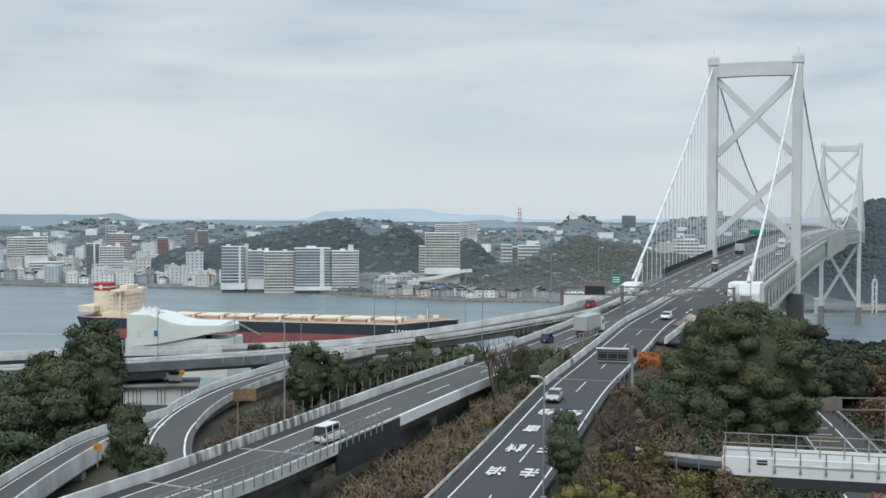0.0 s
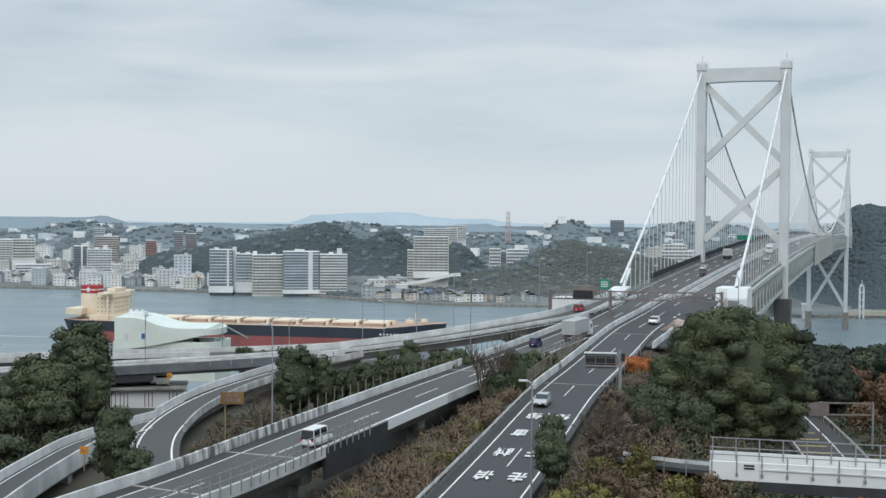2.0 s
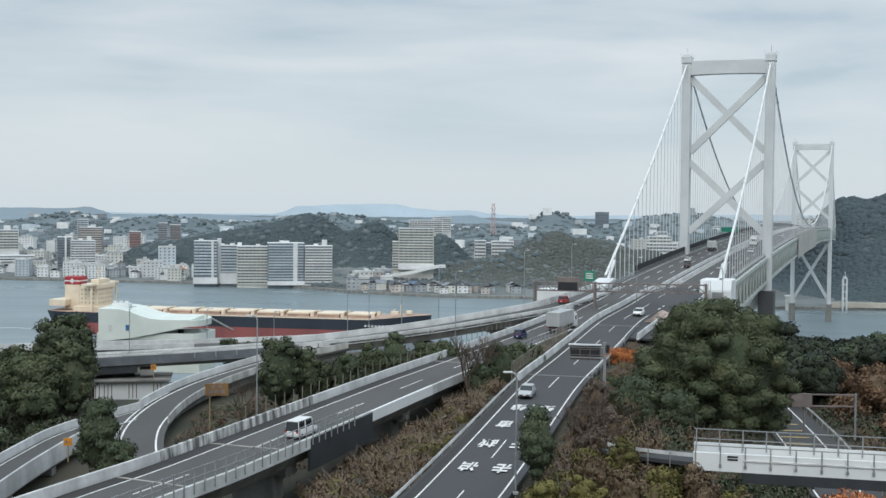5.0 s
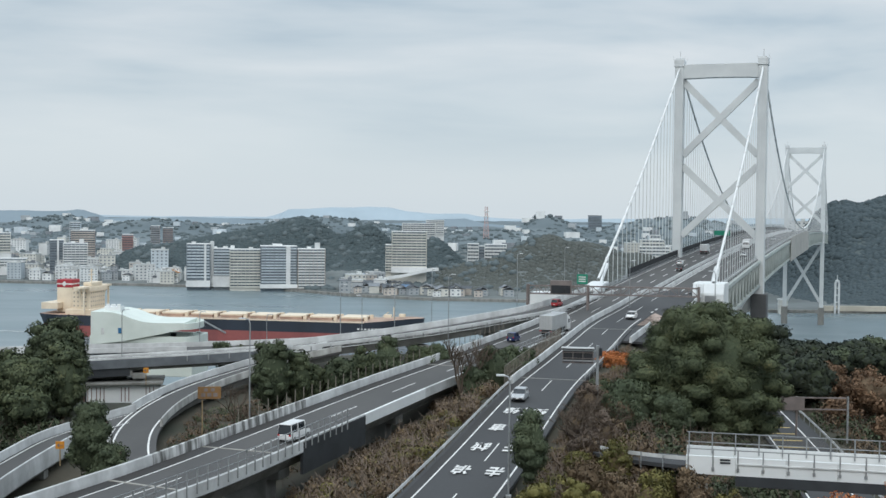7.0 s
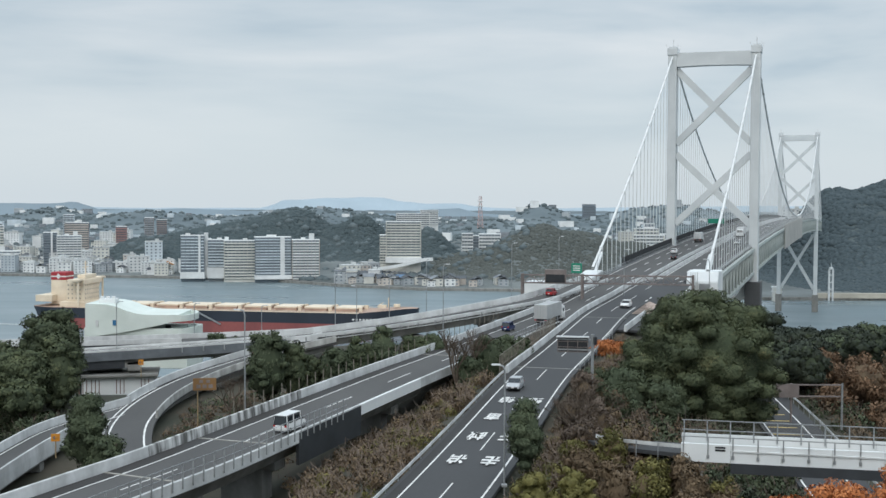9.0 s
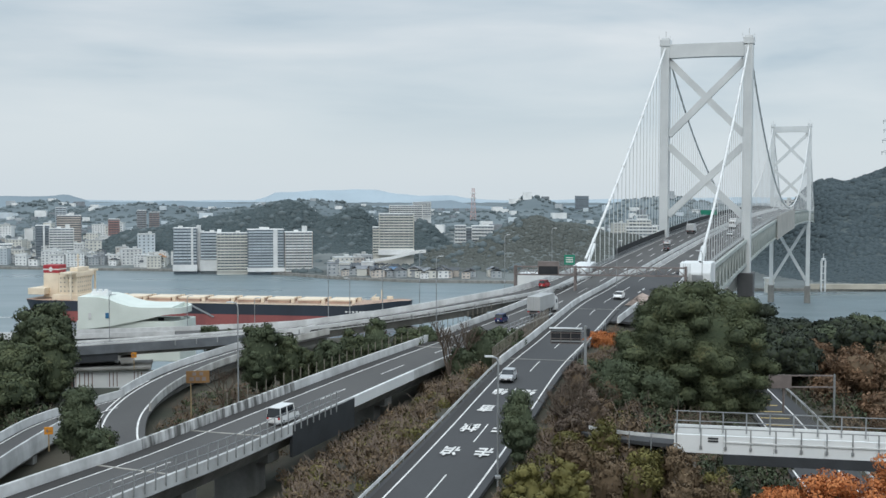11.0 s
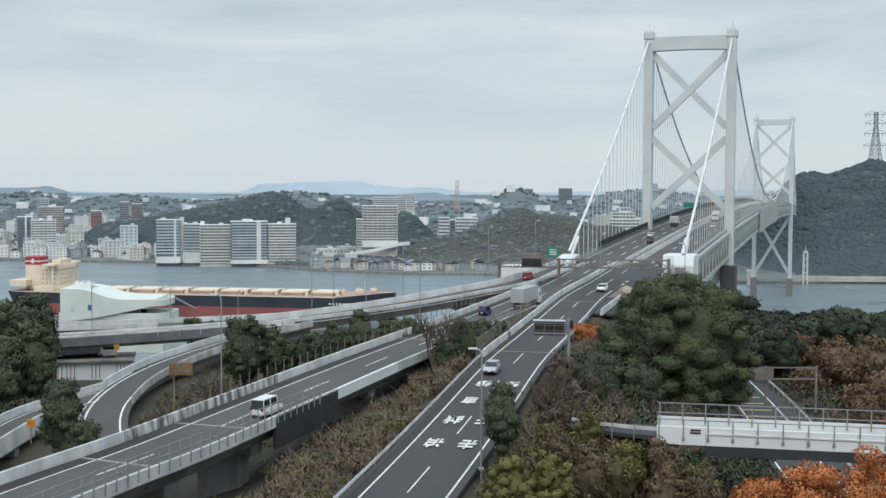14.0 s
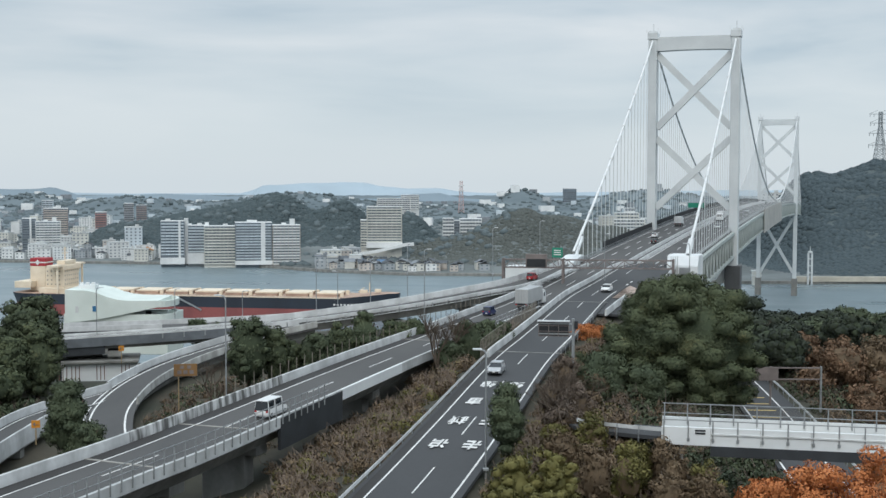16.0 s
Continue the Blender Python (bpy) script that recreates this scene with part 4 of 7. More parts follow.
def overpass():
    t = thing("overpass_bridge", "white-sided overpass with mesh fence over the lower road", "bridge")
    a, b = Vector((19.3, 108.3, 0)), Vector((70, 98.0, 0))
    p = [a.lerp(b, k / 12) for k in range(13)]
    bm = bmesh.new()
    sweep(bm, p, [(-5.0, 66.1), (0.17, 66.1), (0.17, 65.7), (-5.0, 65.7)])
    part("deck", bm, OLDCON, t)
    back = [q + Vector((0.98, 5.1, 0)) for q in p]
    n = len(p)
    for i in range(n - 1):
        bm = bmesh.new()
        sweep(bm, [p[i], p[i].lerp(p[i + 1], 0.994)], [(-0.18, 65.5), (0.18, 65.5), (0.18, 67.1), (-0.18, 67.1)])
        part("parapet_panel", bm, WHITE, t)
        bm = bmesh.new()
        sweep(bm, [back[i], back[i].lerp(back[i + 1], 0.994)], [(-0.15, 65.7), (0.15, 65.7), (0.15, 67.0), (-0.15, 67.0)])
        part("parapet_panel", bm, WHITE, t)
    bm = bmesh.new()
    sweep(bm, p[1:], [(-0.14, 64.6), (0.3, 64.6), (0.3, 65.5), (-0.14, 65.5)])
    part("edge_girder", bm, GIRDER, t, "black painted edge girder")
    bm = bmesh.new()
    sweep(bm, p[1:], [(0.18, 66.5), (0.3, 66.5), (0.3, 66.62), (0.18, 66.62)])
    part("pipe", bm, CONCRETE, t, "pale cable duct along the parapet")
    for path, z0, z1, st, name in ((p, 66.0, 67.75, 2.15, "fence_post"), (back, 66.4, 68.3, 2.1, "fence_post")):
        L = length(path)
        s = 0.2
        while s < L:
            q, r = along(path, s)
            bm = bmesh.new()
            bar(bm, q + r * 0.24 + Vector((0, 0, z0)), q + r * 0.24 + Vector((0, 0, z1)), 0.1)
            if path is p:
                box(bm, (q.x + r.x * 0.24, q.y + r.y * 0.24, z0), (0.22, 0.14, 0.3))
            part(name, bm, GALV, t)
            s += st
        for z in (z1,) if path is p else (z1, z1 - 0.9):
            bm = bmesh.new()
            sweep(bm, path, [(0.2, z - 0.04), (0.28, z - 0.04), (0.28, z + 0.04), (0.2, z + 0.04)])
            part("fence_rail", bm, GALV, t)
    bm = bmesh.new()  # wire of the rear fence
    L = length(back)
    for k in range(int(L / 0.3)):
        q, r = along(back, k * 0.3)
        d = Vector((-r.y, r.x, 0)) * 1.9
        if k * 0.3 + 2 < L:
            bar(bm, q + Vector((0, 0, 66.8)), q + d + Vector((0, 0, 68.3)), 0.01)
            bar(bm, q + Vector((0, 0, 68.3)), q + d + Vector((0, 0, 66.8)), 0.01)
    ob = part("wire_mesh", bm, FENCE, t)
    ob["kind"] = "stuff"
    bm = bmesh.new()
    box(bm, (20.6, 110.6, 60.9), (2.2, 4.4, 9.5), -11, 0.1)
    part("abutment", bm, OLDCON, t)
    bm = bmesh.new()
    for z in (66.85, 66.6):
        box(bm, (22.6, 107.42, z), (0.9, 0.05, 0.16), -11)
    part("plate", bm, DARKSTEEL, t, "small dark plate")


overpass()

APPROACH = spline([(22.5, 110.2, 66.05), (18.5, 112.4, 65.9), (15.0, 117.0, 65.4), (14.0, 124.0, 64.6), (15.5, 133, 63.6)], 2.0)
approach = build_road("road_9", APPROACH, 2.4, 2.4, "short asphalt lane leading to the overpass")
guard_rail(approach, APPROACH, -2.3, 1, 2.0, 11.0, 2.0, 0.8)


def sign_portal():
    t = thing("sign_portal", "grey steel sign portal seen from behind over the lower road", "gantry")
    for k, x in enumerate((45.0, 52.0)):
        bm = bmesh.new()
        bar(bm, (x, 168, 57), (x, 168, 63.4), 0.3, sides=8)
        part("post", bm, GALV if k else RUSTY, t)
    for z in (63.2, 61.6):
        bm = bmesh.new()
        bar(bm, (42, 168, z), (52, 168, z), 0.18)
        part("beam", bm, RUSTY, t)
    bm = bmesh.new()
    box(bm, (44.4, 167.8, 62.4), (3.2, 0.2, 1.9), 0, 0.03)
    part("sign_back", bm, RUSTY, t)


sign_portal()


def terminal():
    """The pale service building with a sweeping upper wall."""
    t = thing("service_building", "pale mint-white service building with a curved upper gallery", "building")
    pale = mat("mint_plaster", (0.64, 0.70, 0.66), 0.75, var=0.06, scale=0.15, second=(0.56, 0.62, 0.58))
    g = 52.0
    bm = bmesh.new()
    box(bm, (-74, 278, (g + 59.0) / 2 - 1), (24, 12, 59.0 - g + 2), -5, 0.2)
    part("ground_floor", bm, pale, t)
    # the tall blind wall that sinks in a curve to the gallery
    xs = [-85.0, -82.5, -80.0, -77.8, -75.5, -73.0, -71.0, -68.5, -66.2, -64.0]
    tops = [64.7, 64.7, 64.65, 64.2, 63.3, 62.65, 62.45, 62.4, 62.4, 62.4]
    lows = [57.5, 57.6, 57.9, 58.2, 58.6, 59.1, 59.5, 60.0, 60.6, 60.9]
    bm = bmesh.new()
    yb = lambda x: 269.6 - 1.2 * math.sin((x + 86) / 25 * 3.1)
    A = [bm.verts.new((x, yb(x), z)) for x, z in zip(xs, tops)]
    B = [bm.verts.new((x, yb(x), z)) for x, z in zip(xs, lows)]
    C = [bm.verts.new((x, 283, z)) for x, z in zip(xs, tops)]
    D = [bm.verts.new((x, 283, z)) for x, z in zip(xs, lows)]
    for k in range(len(xs) - 1):
        bm.faces.new((A[k], A[k + 1], B[k + 1], B[k]))
        bm.faces.new((A[k], C[k], C[k + 1], A[k + 1]))
        bm.faces.new((B[k], B[k + 1], D[k + 1], D[k]))
        bm.faces.new((C[k], D[k], D[k + 1], C[k + 1]))
    bm.faces.new((A[0], B[0], D[0], C[0]))
    bm.faces.new((A[-1], C[-1], D[-1], B[-1]))
    part("upper_wall", bm, pale, t)
    # rounded end of the gallery, above a glazed floor and a round terrace
    for z0, z1, name in ((60.9, 62.3, "gallery"), (57.9, 59.3, "terrace")):
        bm = bmesh.new()
        x0 = -71.0 if name == "gallery" else -79.0
        pts = [Vector((x0 + (-64.0 - x0) * k / 5, 269.3, 0)) for k in range(5)] + [Vector((-64.0 + 2.6 * math.sin(a), 275.3 - 6 * math.cos(a), 0)) for a in np.linspace(0, 3.1, 16)]
        sweep(bm, pts, [(-0.3, z0), (0.3, z0), (0.3, z1), (-0.3, z1)])
        part(name, bm, pale, t, smooth=False)
    bm = bmesh.new()  # floor of the gallery and of the terrace behind their rails
    for z in (61.0, 58.0):
        bmesh.ops.create_cone(bm, cap_ends=True, segments=24, radius1=1, radius2=1, depth=0.3, matrix=Matrix.Translation((-64.0, 275.3, z)) @ Matrix.Diagonal((2.5, 5.9, 1, 1)))
    part("gallery_floor", bm, pale, t)
    bm = bmesh.new()
    box(bm, (-70.5, 273.4, 58.9), (15.0, 1.0, 2.0), 0, 0.05)
    part("glazed_wall", bm, mat("pale_mullions", (0.46, 0.50, 0.49), 0.5, var=0.1, scale=0.4), t)
    for x in (-79.4, -76.2, -67.2):
        bm = bmesh.new()
        box(bm, (x, 272.8, 59.0), (1.3, 0.3, 1.5))
        part("window", bm, DARKSTEEL, t, "dark glazed window")
    for x, z, w, h, m in ((-82.2, 60.4, 0.6, 1.4, CONCRETE), (-78.2, 60.6, 0.75, 1.2, None)):
        bm = bmesh.new()
        box(bm, (x, yb(x) - 0.08, z), (w, 0.12, h))
        part("window", bm, m or mat("blue_glass", (0.05, 0.16, 0.30), 0.2, var=0.05), t)
    bm = bmesh.new()
    box(bm, (-81.0, 274, 65.0), (3.8, 3, 1.2), 0, 0.1)
    for k in range(3):
        box(bm, (-82.2 + k * 1.3, 273.0, 65.8), (0.8, 0.8, 0.7), 0, 0.1)
    part("roof_plant", bm, WHITE, t, "white rooftop water tanks")


terminal()


def small_house():
    t = thing("roadside_house", "low white house with brown window frames under the flyover", "house")
    bm = bmesh.new()
    box(bm, (-61.3, 214, 54), (12.5, 8, 6.5), 12, 0.05)
    part("wall", bm, WHITE, t)
    bm = bmesh.new()
    box(bm, (-61.3, 213.6, 57.6), (13.6, 9.4, 0.4), 12, 0.05)
    box(bm, (-64.6, 216, 58.6), (6, 5, 1.7), 12, 0.05)
    part("roof", bm, OLDCON, t)
    for k in (0, 1, 3, 5):
        x = -66.4 + k * 2.05
        bm = bmesh.new()
        box(bm, (x, 209.0 + k * 0.435, 55.6), (1.1, 0.16, 2.3), 12)
        w = part("window", bm, DARKSTEEL, t)
        bm = bmesh.new()
        for dx in (-0.62, 0.0, 0.62):
            box(bm, (x + dx, 208.9 + k * 0.435 + dx * 0.2, 55.6), (0.14, 0.2, 2.5), 12)
        part("frame", bm, mat("brown_frame", (0.16, 0.08, 0.06), 0.6), w)


small_house()

# ---------------------------------------------------------------- plants
GREEN = leafy("evergreen_leaves", (0.046, 0.060, 0.037), (0.105, 0.124, 0.068), (0.165, 0.155, 0.075))
DEEP = leafy("deep_green_leaves", (0.046, 0.062, 0.041), (0.100, 0.122, 0.072), (0.145, 0.150, 0.080))
OLIVE = leafy("olive_leaves", (0.065, 0.066, 0.026), (0.18, 0.165, 0.06), (0.27, 0.22, 0.08))
BROWN = leafy("withered_leaves", (0.075, 0.056, 0.038), (0.19, 0.14, 0.09), (0.29, 0.21, 0.11))
RUST = leafy("rust_leaves", (0.10, 0.068, 0.046), (0.235, 0.15, 0.095), (0.33, 0.205, 0.12))
ORANGE = leafy("orange_leaves", (0.30, 0.11, 0.04), (0.58, 0.22, 0.085), (0.66, 0.32, 0.13))
GREYWOOD = leafy("bare_twigs", (0.075, 0.06, 0.05), (0.16, 0.125, 0.10), (0.21, 0.165, 0.13))
# far foliage: distance haze is mixed into both leaf colours, bluer and greyer
FARWOOD = leafy("hazed_woods", (0.050, 0.068, 0.078), (0.066, 0.086, 0.094), (0.080, 0.098, 0.100), 0.9)
FARTREE = leafy("hazed_trees", (0.10, 0.128, 0.138), (0.125, 0.152, 0.16), (0.145, 0.168, 0.168), 0.9)
# darker copy of the leaf greens: shade inside a crown, put into colour
CORE = leafy("crown_shade", (0.038, 0.050, 0.033), (0.066, 0.082, 0.050), (0.078, 0.094, 0.056), 0.95)
SHOREWOOD = leafy("shore_evergreen_leaves", (0.026, 0.035, 0.029), (0.052, 0.063, 0.046), (0.075, 0.08, 0.05))
# scrub and hill woods across the water, their haze put into the colour too
FARSCRUB = leafy("hazed_scrub", (0.075, 0.085, 0.08), (0.105, 0.115, 0.108), (0.13, 0.135, 0.12), 0.9)
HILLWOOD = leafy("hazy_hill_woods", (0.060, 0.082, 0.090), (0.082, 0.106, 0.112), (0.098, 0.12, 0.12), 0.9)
BARK = mat("bark", (0.10, 0.075, 0.055), 0.9, var=0.2, scale=1.0, fine=5.0, bump=0.5)
rng = np.random.default_rng(7)


def leaf_arrays(lobes, size, cover, tilt=0.28, droop=0.0, inner=True):
    """Small leaf sprays, each a folded pair of faces, over the surfaces of the lobes of a crown."""
    V, F, N = [], [], []
    n0 = 0
    for (cx, cy, cz, r, fl) in lobes:
        n = max(10, int(4 * math.pi * r * r * cover / (size * size)))
        d = rng.normal(size=(n, 3))
        d /= np.linalg.norm(d, axis=1)[:, None]
        bumps = 1 + 0.13 * np.sin(d[:, 0] * 7 + cx * 3) * np.sin(d[:, 1] * 6 + cy * 2) + 0.09 * np.sin(d[:, 2] * 11 + cx)
        rad = r * bumps * rng.uniform(0.82, 1.08, n)
        p = d * rad[:, None] * np.array([1, 1, fl]) + np.array([cx, cy, cz])
        nr = d + rng.normal(scale=tilt, size=(n, 3))
        nr[:, 2] += droop
        nr /= np.linalg.norm(nr, axis=1)[:, None]
        a = np.cross(nr, rng.normal(size=(n, 3)))
        a /= np.linalg.norm(a, axis=1)[:, None]
        b = np.cross(nr, a)
        s = (size * rng.uniform(0.55, 1.25, n))[:, None]
        tip = s * 0.22
        q = np.stack([p - a * s * 0.62, p - b * s * 0.36 + nr * tip * 0.6, p + a * s * 0.62 - nr * tip, p + b * s * 0.36 + nr * tip * 0.6], axis=1)
        face = np.cross(q[:, 1] - q[:, 0], q[:, 2] - q[:, 0])
        inward = (face * d).sum(axis=1) < 0
        q[inward] = q[inward][:, ::-1]
        soft = d * np.array([1, 1, 1 / fl]) + nr * 0.4
        soft /= np.linalg.norm(soft, axis=1)[:, None]
        V.append(q.reshape(-1, 3))
        N.append(np.repeat(soft, 4, axis=0))
        F.append(np.arange(n * 4).reshape(n, 4) + n0)
        n0 += n * 4
    return np.concatenate(V), np.concatenate(F), np.concatenate(N)


def soft_normals(me, N):
    """Shades the sprays of a crown by the rounded lobe that they belong to."""
    me.polygons.foreach_set("use_smooth", [True] * len(me.polygons))
    me.normals_split_custom_set_from_vertices(N.tolist())


def ico_arrays(sub):
    bm = bmesh.new()
    bmesh.ops.create_icosphere(bm, subdivisions=sub, radius=1.0)
    bm.verts.ensure_lookup_table()
    v = np.array([tuple(x.co) for x in bm.verts])
    f = np.array([[x.index for x in fc.verts] for fc in bm.faces])
    bm.free()
    return v, f


def blob_arrays(lobes, sub=2, rough=0.16):
    """Lumpy crowns for woods that stay far off, and the dark inside of nearer ones."""
    v, f = ico_arrays(sub)
    V, F, n0 = [], [], 0
    for (cx, cy, cz, r, fl) in lobes:
        k = 1 + rough * (np.sin(v[:, 0] * 5 + cx) * np.sin(v[:, 1] * 5 + cy) + 0.7 * np.sin(v[:, 2] * 8 + cx * 2) * np.sin(v[:, 0] * 9 + cy)) + rng.normal(scale=rough * 0.35, size=len(v))
        V.append(v * (r * k)[:, None] * np.array([1, 1, fl]) + np.array([cx, cy, cz]))
        F.append(f + n0)
        n0 += len(v)
    return np.concatenate(V), np.concatenate(F)


def mesh_of(name, V, F, materials, parent=None, smooth=False):
    me = bpy.data.meshes.new(name)
    me.from_pydata(V.tolist(), [], F.tolist())
    for m in materials if isinstance(materials, list) else [materials]:
        me.materials.append(m)
    if smooth:
        me.polygons.foreach_set("use_smooth", [True] * len(me.polygons))
    ob = new(name, me)
    if parent:
        ob.parent = parent
    return ob


def join_arrays(*sets):
    V, F, n = [], [], 0
    for v, f in sets:
        V.append(v)
        F += [list(x) for x in (f + n)]
        n += len(v)
    return np.concatenate(V), F


def dome_lobes(rx, ry, rz, n, r, seed, low=-0.55, jitter=0.18, boxy=0.0):
    """Lobes spread over an egg-shaped crown about the origin, with an uneven outline."""
    g = np.random.default_rng(seed)
    out = []
    k = 0
    while len(out) < n:
        k += 1
        d = g.normal(size=3)
        d /= np.linalg.norm(d)
        if d[2] < low:
            continue
        f = g.uniform(0.72, 1.0) * (1 + g.normal() * jitter * 0.5) / max(abs(d[0]), abs(d[2]), 0.6) ** boxy
        f = min(f, 1.03 + 0.2 * boxy)
        rr = r * g.uniform(0.7, 1.25)
        out.append((d[0] * (rx - rr * 0.7) * f, d[1] * (ry - rr * 0.7) * f, d[2] * (rz - rr * 0.7) * f, rr, g.uniform(0.65, 0.85)))
    return out


def tree(name, label, x, y, base, top, rx, ry, material, lobes=24, lobe=1.3, leaf=0.42, cover=1.15, seed=1, core=None, low=-0.5, crown_low=None, group="", category="tree", core_k=0.72, boxy=0.0):
    """A tapered trunk with limbs, under a crown of leaf sprays on many lobes."""
    t = thing(name, label, category, group, at=pose(x, y, base))
    h = top - base
    cl = crown_low if crown_low is not None else 0.25 * h
    rz = (h - cl) / 2 * 1.02
    cz = cl + rz
    L = [(a, b, c + cz, r, f) for a, b, c, r, f in dome_lobes(rx, ry, rz, lobes, lobe, seed, low, boxy=boxy)]
    v, f, nv = leaf_arrays(L, leaf, cover)
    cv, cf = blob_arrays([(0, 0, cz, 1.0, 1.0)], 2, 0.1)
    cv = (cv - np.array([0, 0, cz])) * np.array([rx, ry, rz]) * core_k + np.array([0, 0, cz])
    # a thinner layer of leaves just over the core and its painted shade
    iv, jf, ni = leaf_arrays([(0, 0, 0, 1.0, 1.0)], leaf * 1.25 / max(rx, 1.0), 1.7, 0.6)
    iv = iv * np.array([rx, ry, rz]) * core_k * 1.06 + np.array([0, 0, cz])
    v, f = np.concatenate([v, iv]), np.concatenate([f, jf + len(v)])
    cn = (cv - np.array([0, 0, cz])) / np.array([rx, ry, rz]) ** 2
    cn /= np.linalg.norm(cn, axis=1)[:, None] + 1e-9
    sets, norms, idx = [(v, f)], [nv, ni], [0] * len(f)
    if cover >= 1.0:  # the leafy body of each lobe, under its sprays, in the core's colour for shade
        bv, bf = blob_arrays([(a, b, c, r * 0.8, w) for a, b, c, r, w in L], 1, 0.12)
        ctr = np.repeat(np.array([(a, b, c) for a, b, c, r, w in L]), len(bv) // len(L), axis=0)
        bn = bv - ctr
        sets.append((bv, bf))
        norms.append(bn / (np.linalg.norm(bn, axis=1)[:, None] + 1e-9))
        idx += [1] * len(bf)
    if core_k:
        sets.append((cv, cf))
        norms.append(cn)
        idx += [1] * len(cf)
    V, F = join_arrays(*sets)
    me = bpy.data.meshes.new("crown")
    me.from_pydata(V.tolist(), [], F)
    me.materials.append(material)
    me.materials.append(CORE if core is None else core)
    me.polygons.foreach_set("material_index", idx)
    soft_normals(me, np.concatenate(norms))
    ob = new("crown", me)
    ob.parent = t
    bm = bmesh.new()
    r0 = max(0.12, h * 0.028)
    pts = [Vector((0, 0, -1.0)), Vector((r0 * 0.4, 0, h * 0.2)), Vector((-r0 * 0.3, r0 * 0.5, h * 0.45)), Vector((0, 0, h * 0.75))]
    prev = None
    for i, q in enumerate(pts):
        rr = r0 * (1.25, 0.9, 0.65, 0.2)[i]
        ring = [bm.verts.new(q + Vector((math.cos(a) * rr, math.sin(a) * rr, 0))) for a in np.linspace(0, 2 * math.pi, 9)[:-1]]
        if prev:
            for k in range(8):
                bm.faces.new((prev[k], prev[(k + 1) % 8], ring[(k + 1) % 8], ring[k]))
        prev = ring
    g = random.Random(seed)
    for k in range(7):
        an = k * 2.4 + g.random()
        z0 = h * (0.3 + 0.06 * k)
        bar(bm, (0, 0, z0), (math.cos(an) * rx * 0.7, math.sin(an) * ry * 0.7, z0 + h * 0.2), r0 * 0.4, sides=6)
    part("trunk", bm, BARK, t, smooth=True)
    return t


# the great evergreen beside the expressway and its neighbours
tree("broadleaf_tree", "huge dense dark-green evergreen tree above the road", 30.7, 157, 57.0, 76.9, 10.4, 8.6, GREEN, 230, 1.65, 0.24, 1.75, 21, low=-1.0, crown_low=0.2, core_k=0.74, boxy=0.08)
tree("broadleaf_tree", "dark evergreen tree leaning at the foot of a larger one", 23.4, 157, 57.5, 69.5, 4.0, 4.0, DEEP, 40, 1.3, 0.3, 1.3, 5, low=-0.8, crown_low=1.5, core_k=0.72)
tree("broadleaf_tree", "dark evergreen tree shading the small junction", 19.6, 150, 59, 68.6, 3.3, 3.2, DEEP, 34, 1.1, 0.28, 1.3, 6, low=-0.8, crown_low=1.2, core_k=0.78)
tree("broadleaf_tree", "round evergreen tree on the slope below the bridge", 38.0, 178, 57, 64.6, 4.2, 4.2, SHOREWOOD, 50, 1.5, 0.32, 1.3, 8, low=-0.8, crown_low=1.5, core_k=0.72)
tree("broadleaf_tree", "dark evergreen tree filling the side of a larger one", 24.6, 150, 58, 67.2, 3.4, 3.2, DEEP, 34, 1.2, 0.28, 1.3, 7, low=-1.0, crown_low=0.5, core_k=0.74)
tree("maple_tree", "small bright orange maple beside the expressway", 21.9, 186, 61.5, 67.4, 3.0, 2.4, ORANGE, 46, 0.7, 0.2, 0.9, 9, ORANGE, crown_low=2.0, core_k=0.3)
tree("young_tree", "narrow dark evergreen tree at the road edge", 5.5, 109, 62.6, 71.2, 1.75, 1.7, DEEP, 15, 0.95, 0.2, 1.3, 10, low=-0.9, crown_low=1.2, core_k=0.72)
tree("young_tree", "dark evergreen tree between ramp and viaduct", -40.4, 128, 55.5, 68.3, 2.6, 2.4, DEEP, 40, 0.95, 0.23, 1.3, 11, low=-0.85, crown_low=3.5, core_k=0.7)
tree("young_tree", "low evergreen tree under the ramp barrier", -38.2, 127, 55.5, 64.6, 2.2, 2.2, DEEP, 26, 0.9, 0.23, 1.3, 12, low=-0.85, crown_low=1.0, core_k=0.7)
# woods by the slip roads
WOOD = [(-64.6, 188, 54, 71.7, 5.4), (-70.5, 184, 54, 66.4, 5.6), (-65.5, 176, 56, 67.0, 5.0), (-73, 173, 56, 64.6, 5.2), (-79.5, 178, 56, 64.0, 5.4), (-61.5, 181, 54, 68.0, 4.2),
        (-87, 174, 56, 64.0, 5.4), (-80, 163, 56, 63.4, 5.0), (-68, 163, 56, 62.8, 4.2), (-94, 166, 56, 62.6, 5.0), (-62.3, 168, 56, 63.4, 3.4), (-72, 153, 56, 61.2, 4.0), (-62.0, 151, 56, 60.6, 2.8)]
for k, (x, y, b, tp, r) in enumerate(WOOD):
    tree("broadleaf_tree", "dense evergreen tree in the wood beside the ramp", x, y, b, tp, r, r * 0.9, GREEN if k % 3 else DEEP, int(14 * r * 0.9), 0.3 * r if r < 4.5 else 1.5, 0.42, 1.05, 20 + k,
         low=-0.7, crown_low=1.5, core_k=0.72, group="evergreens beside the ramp")
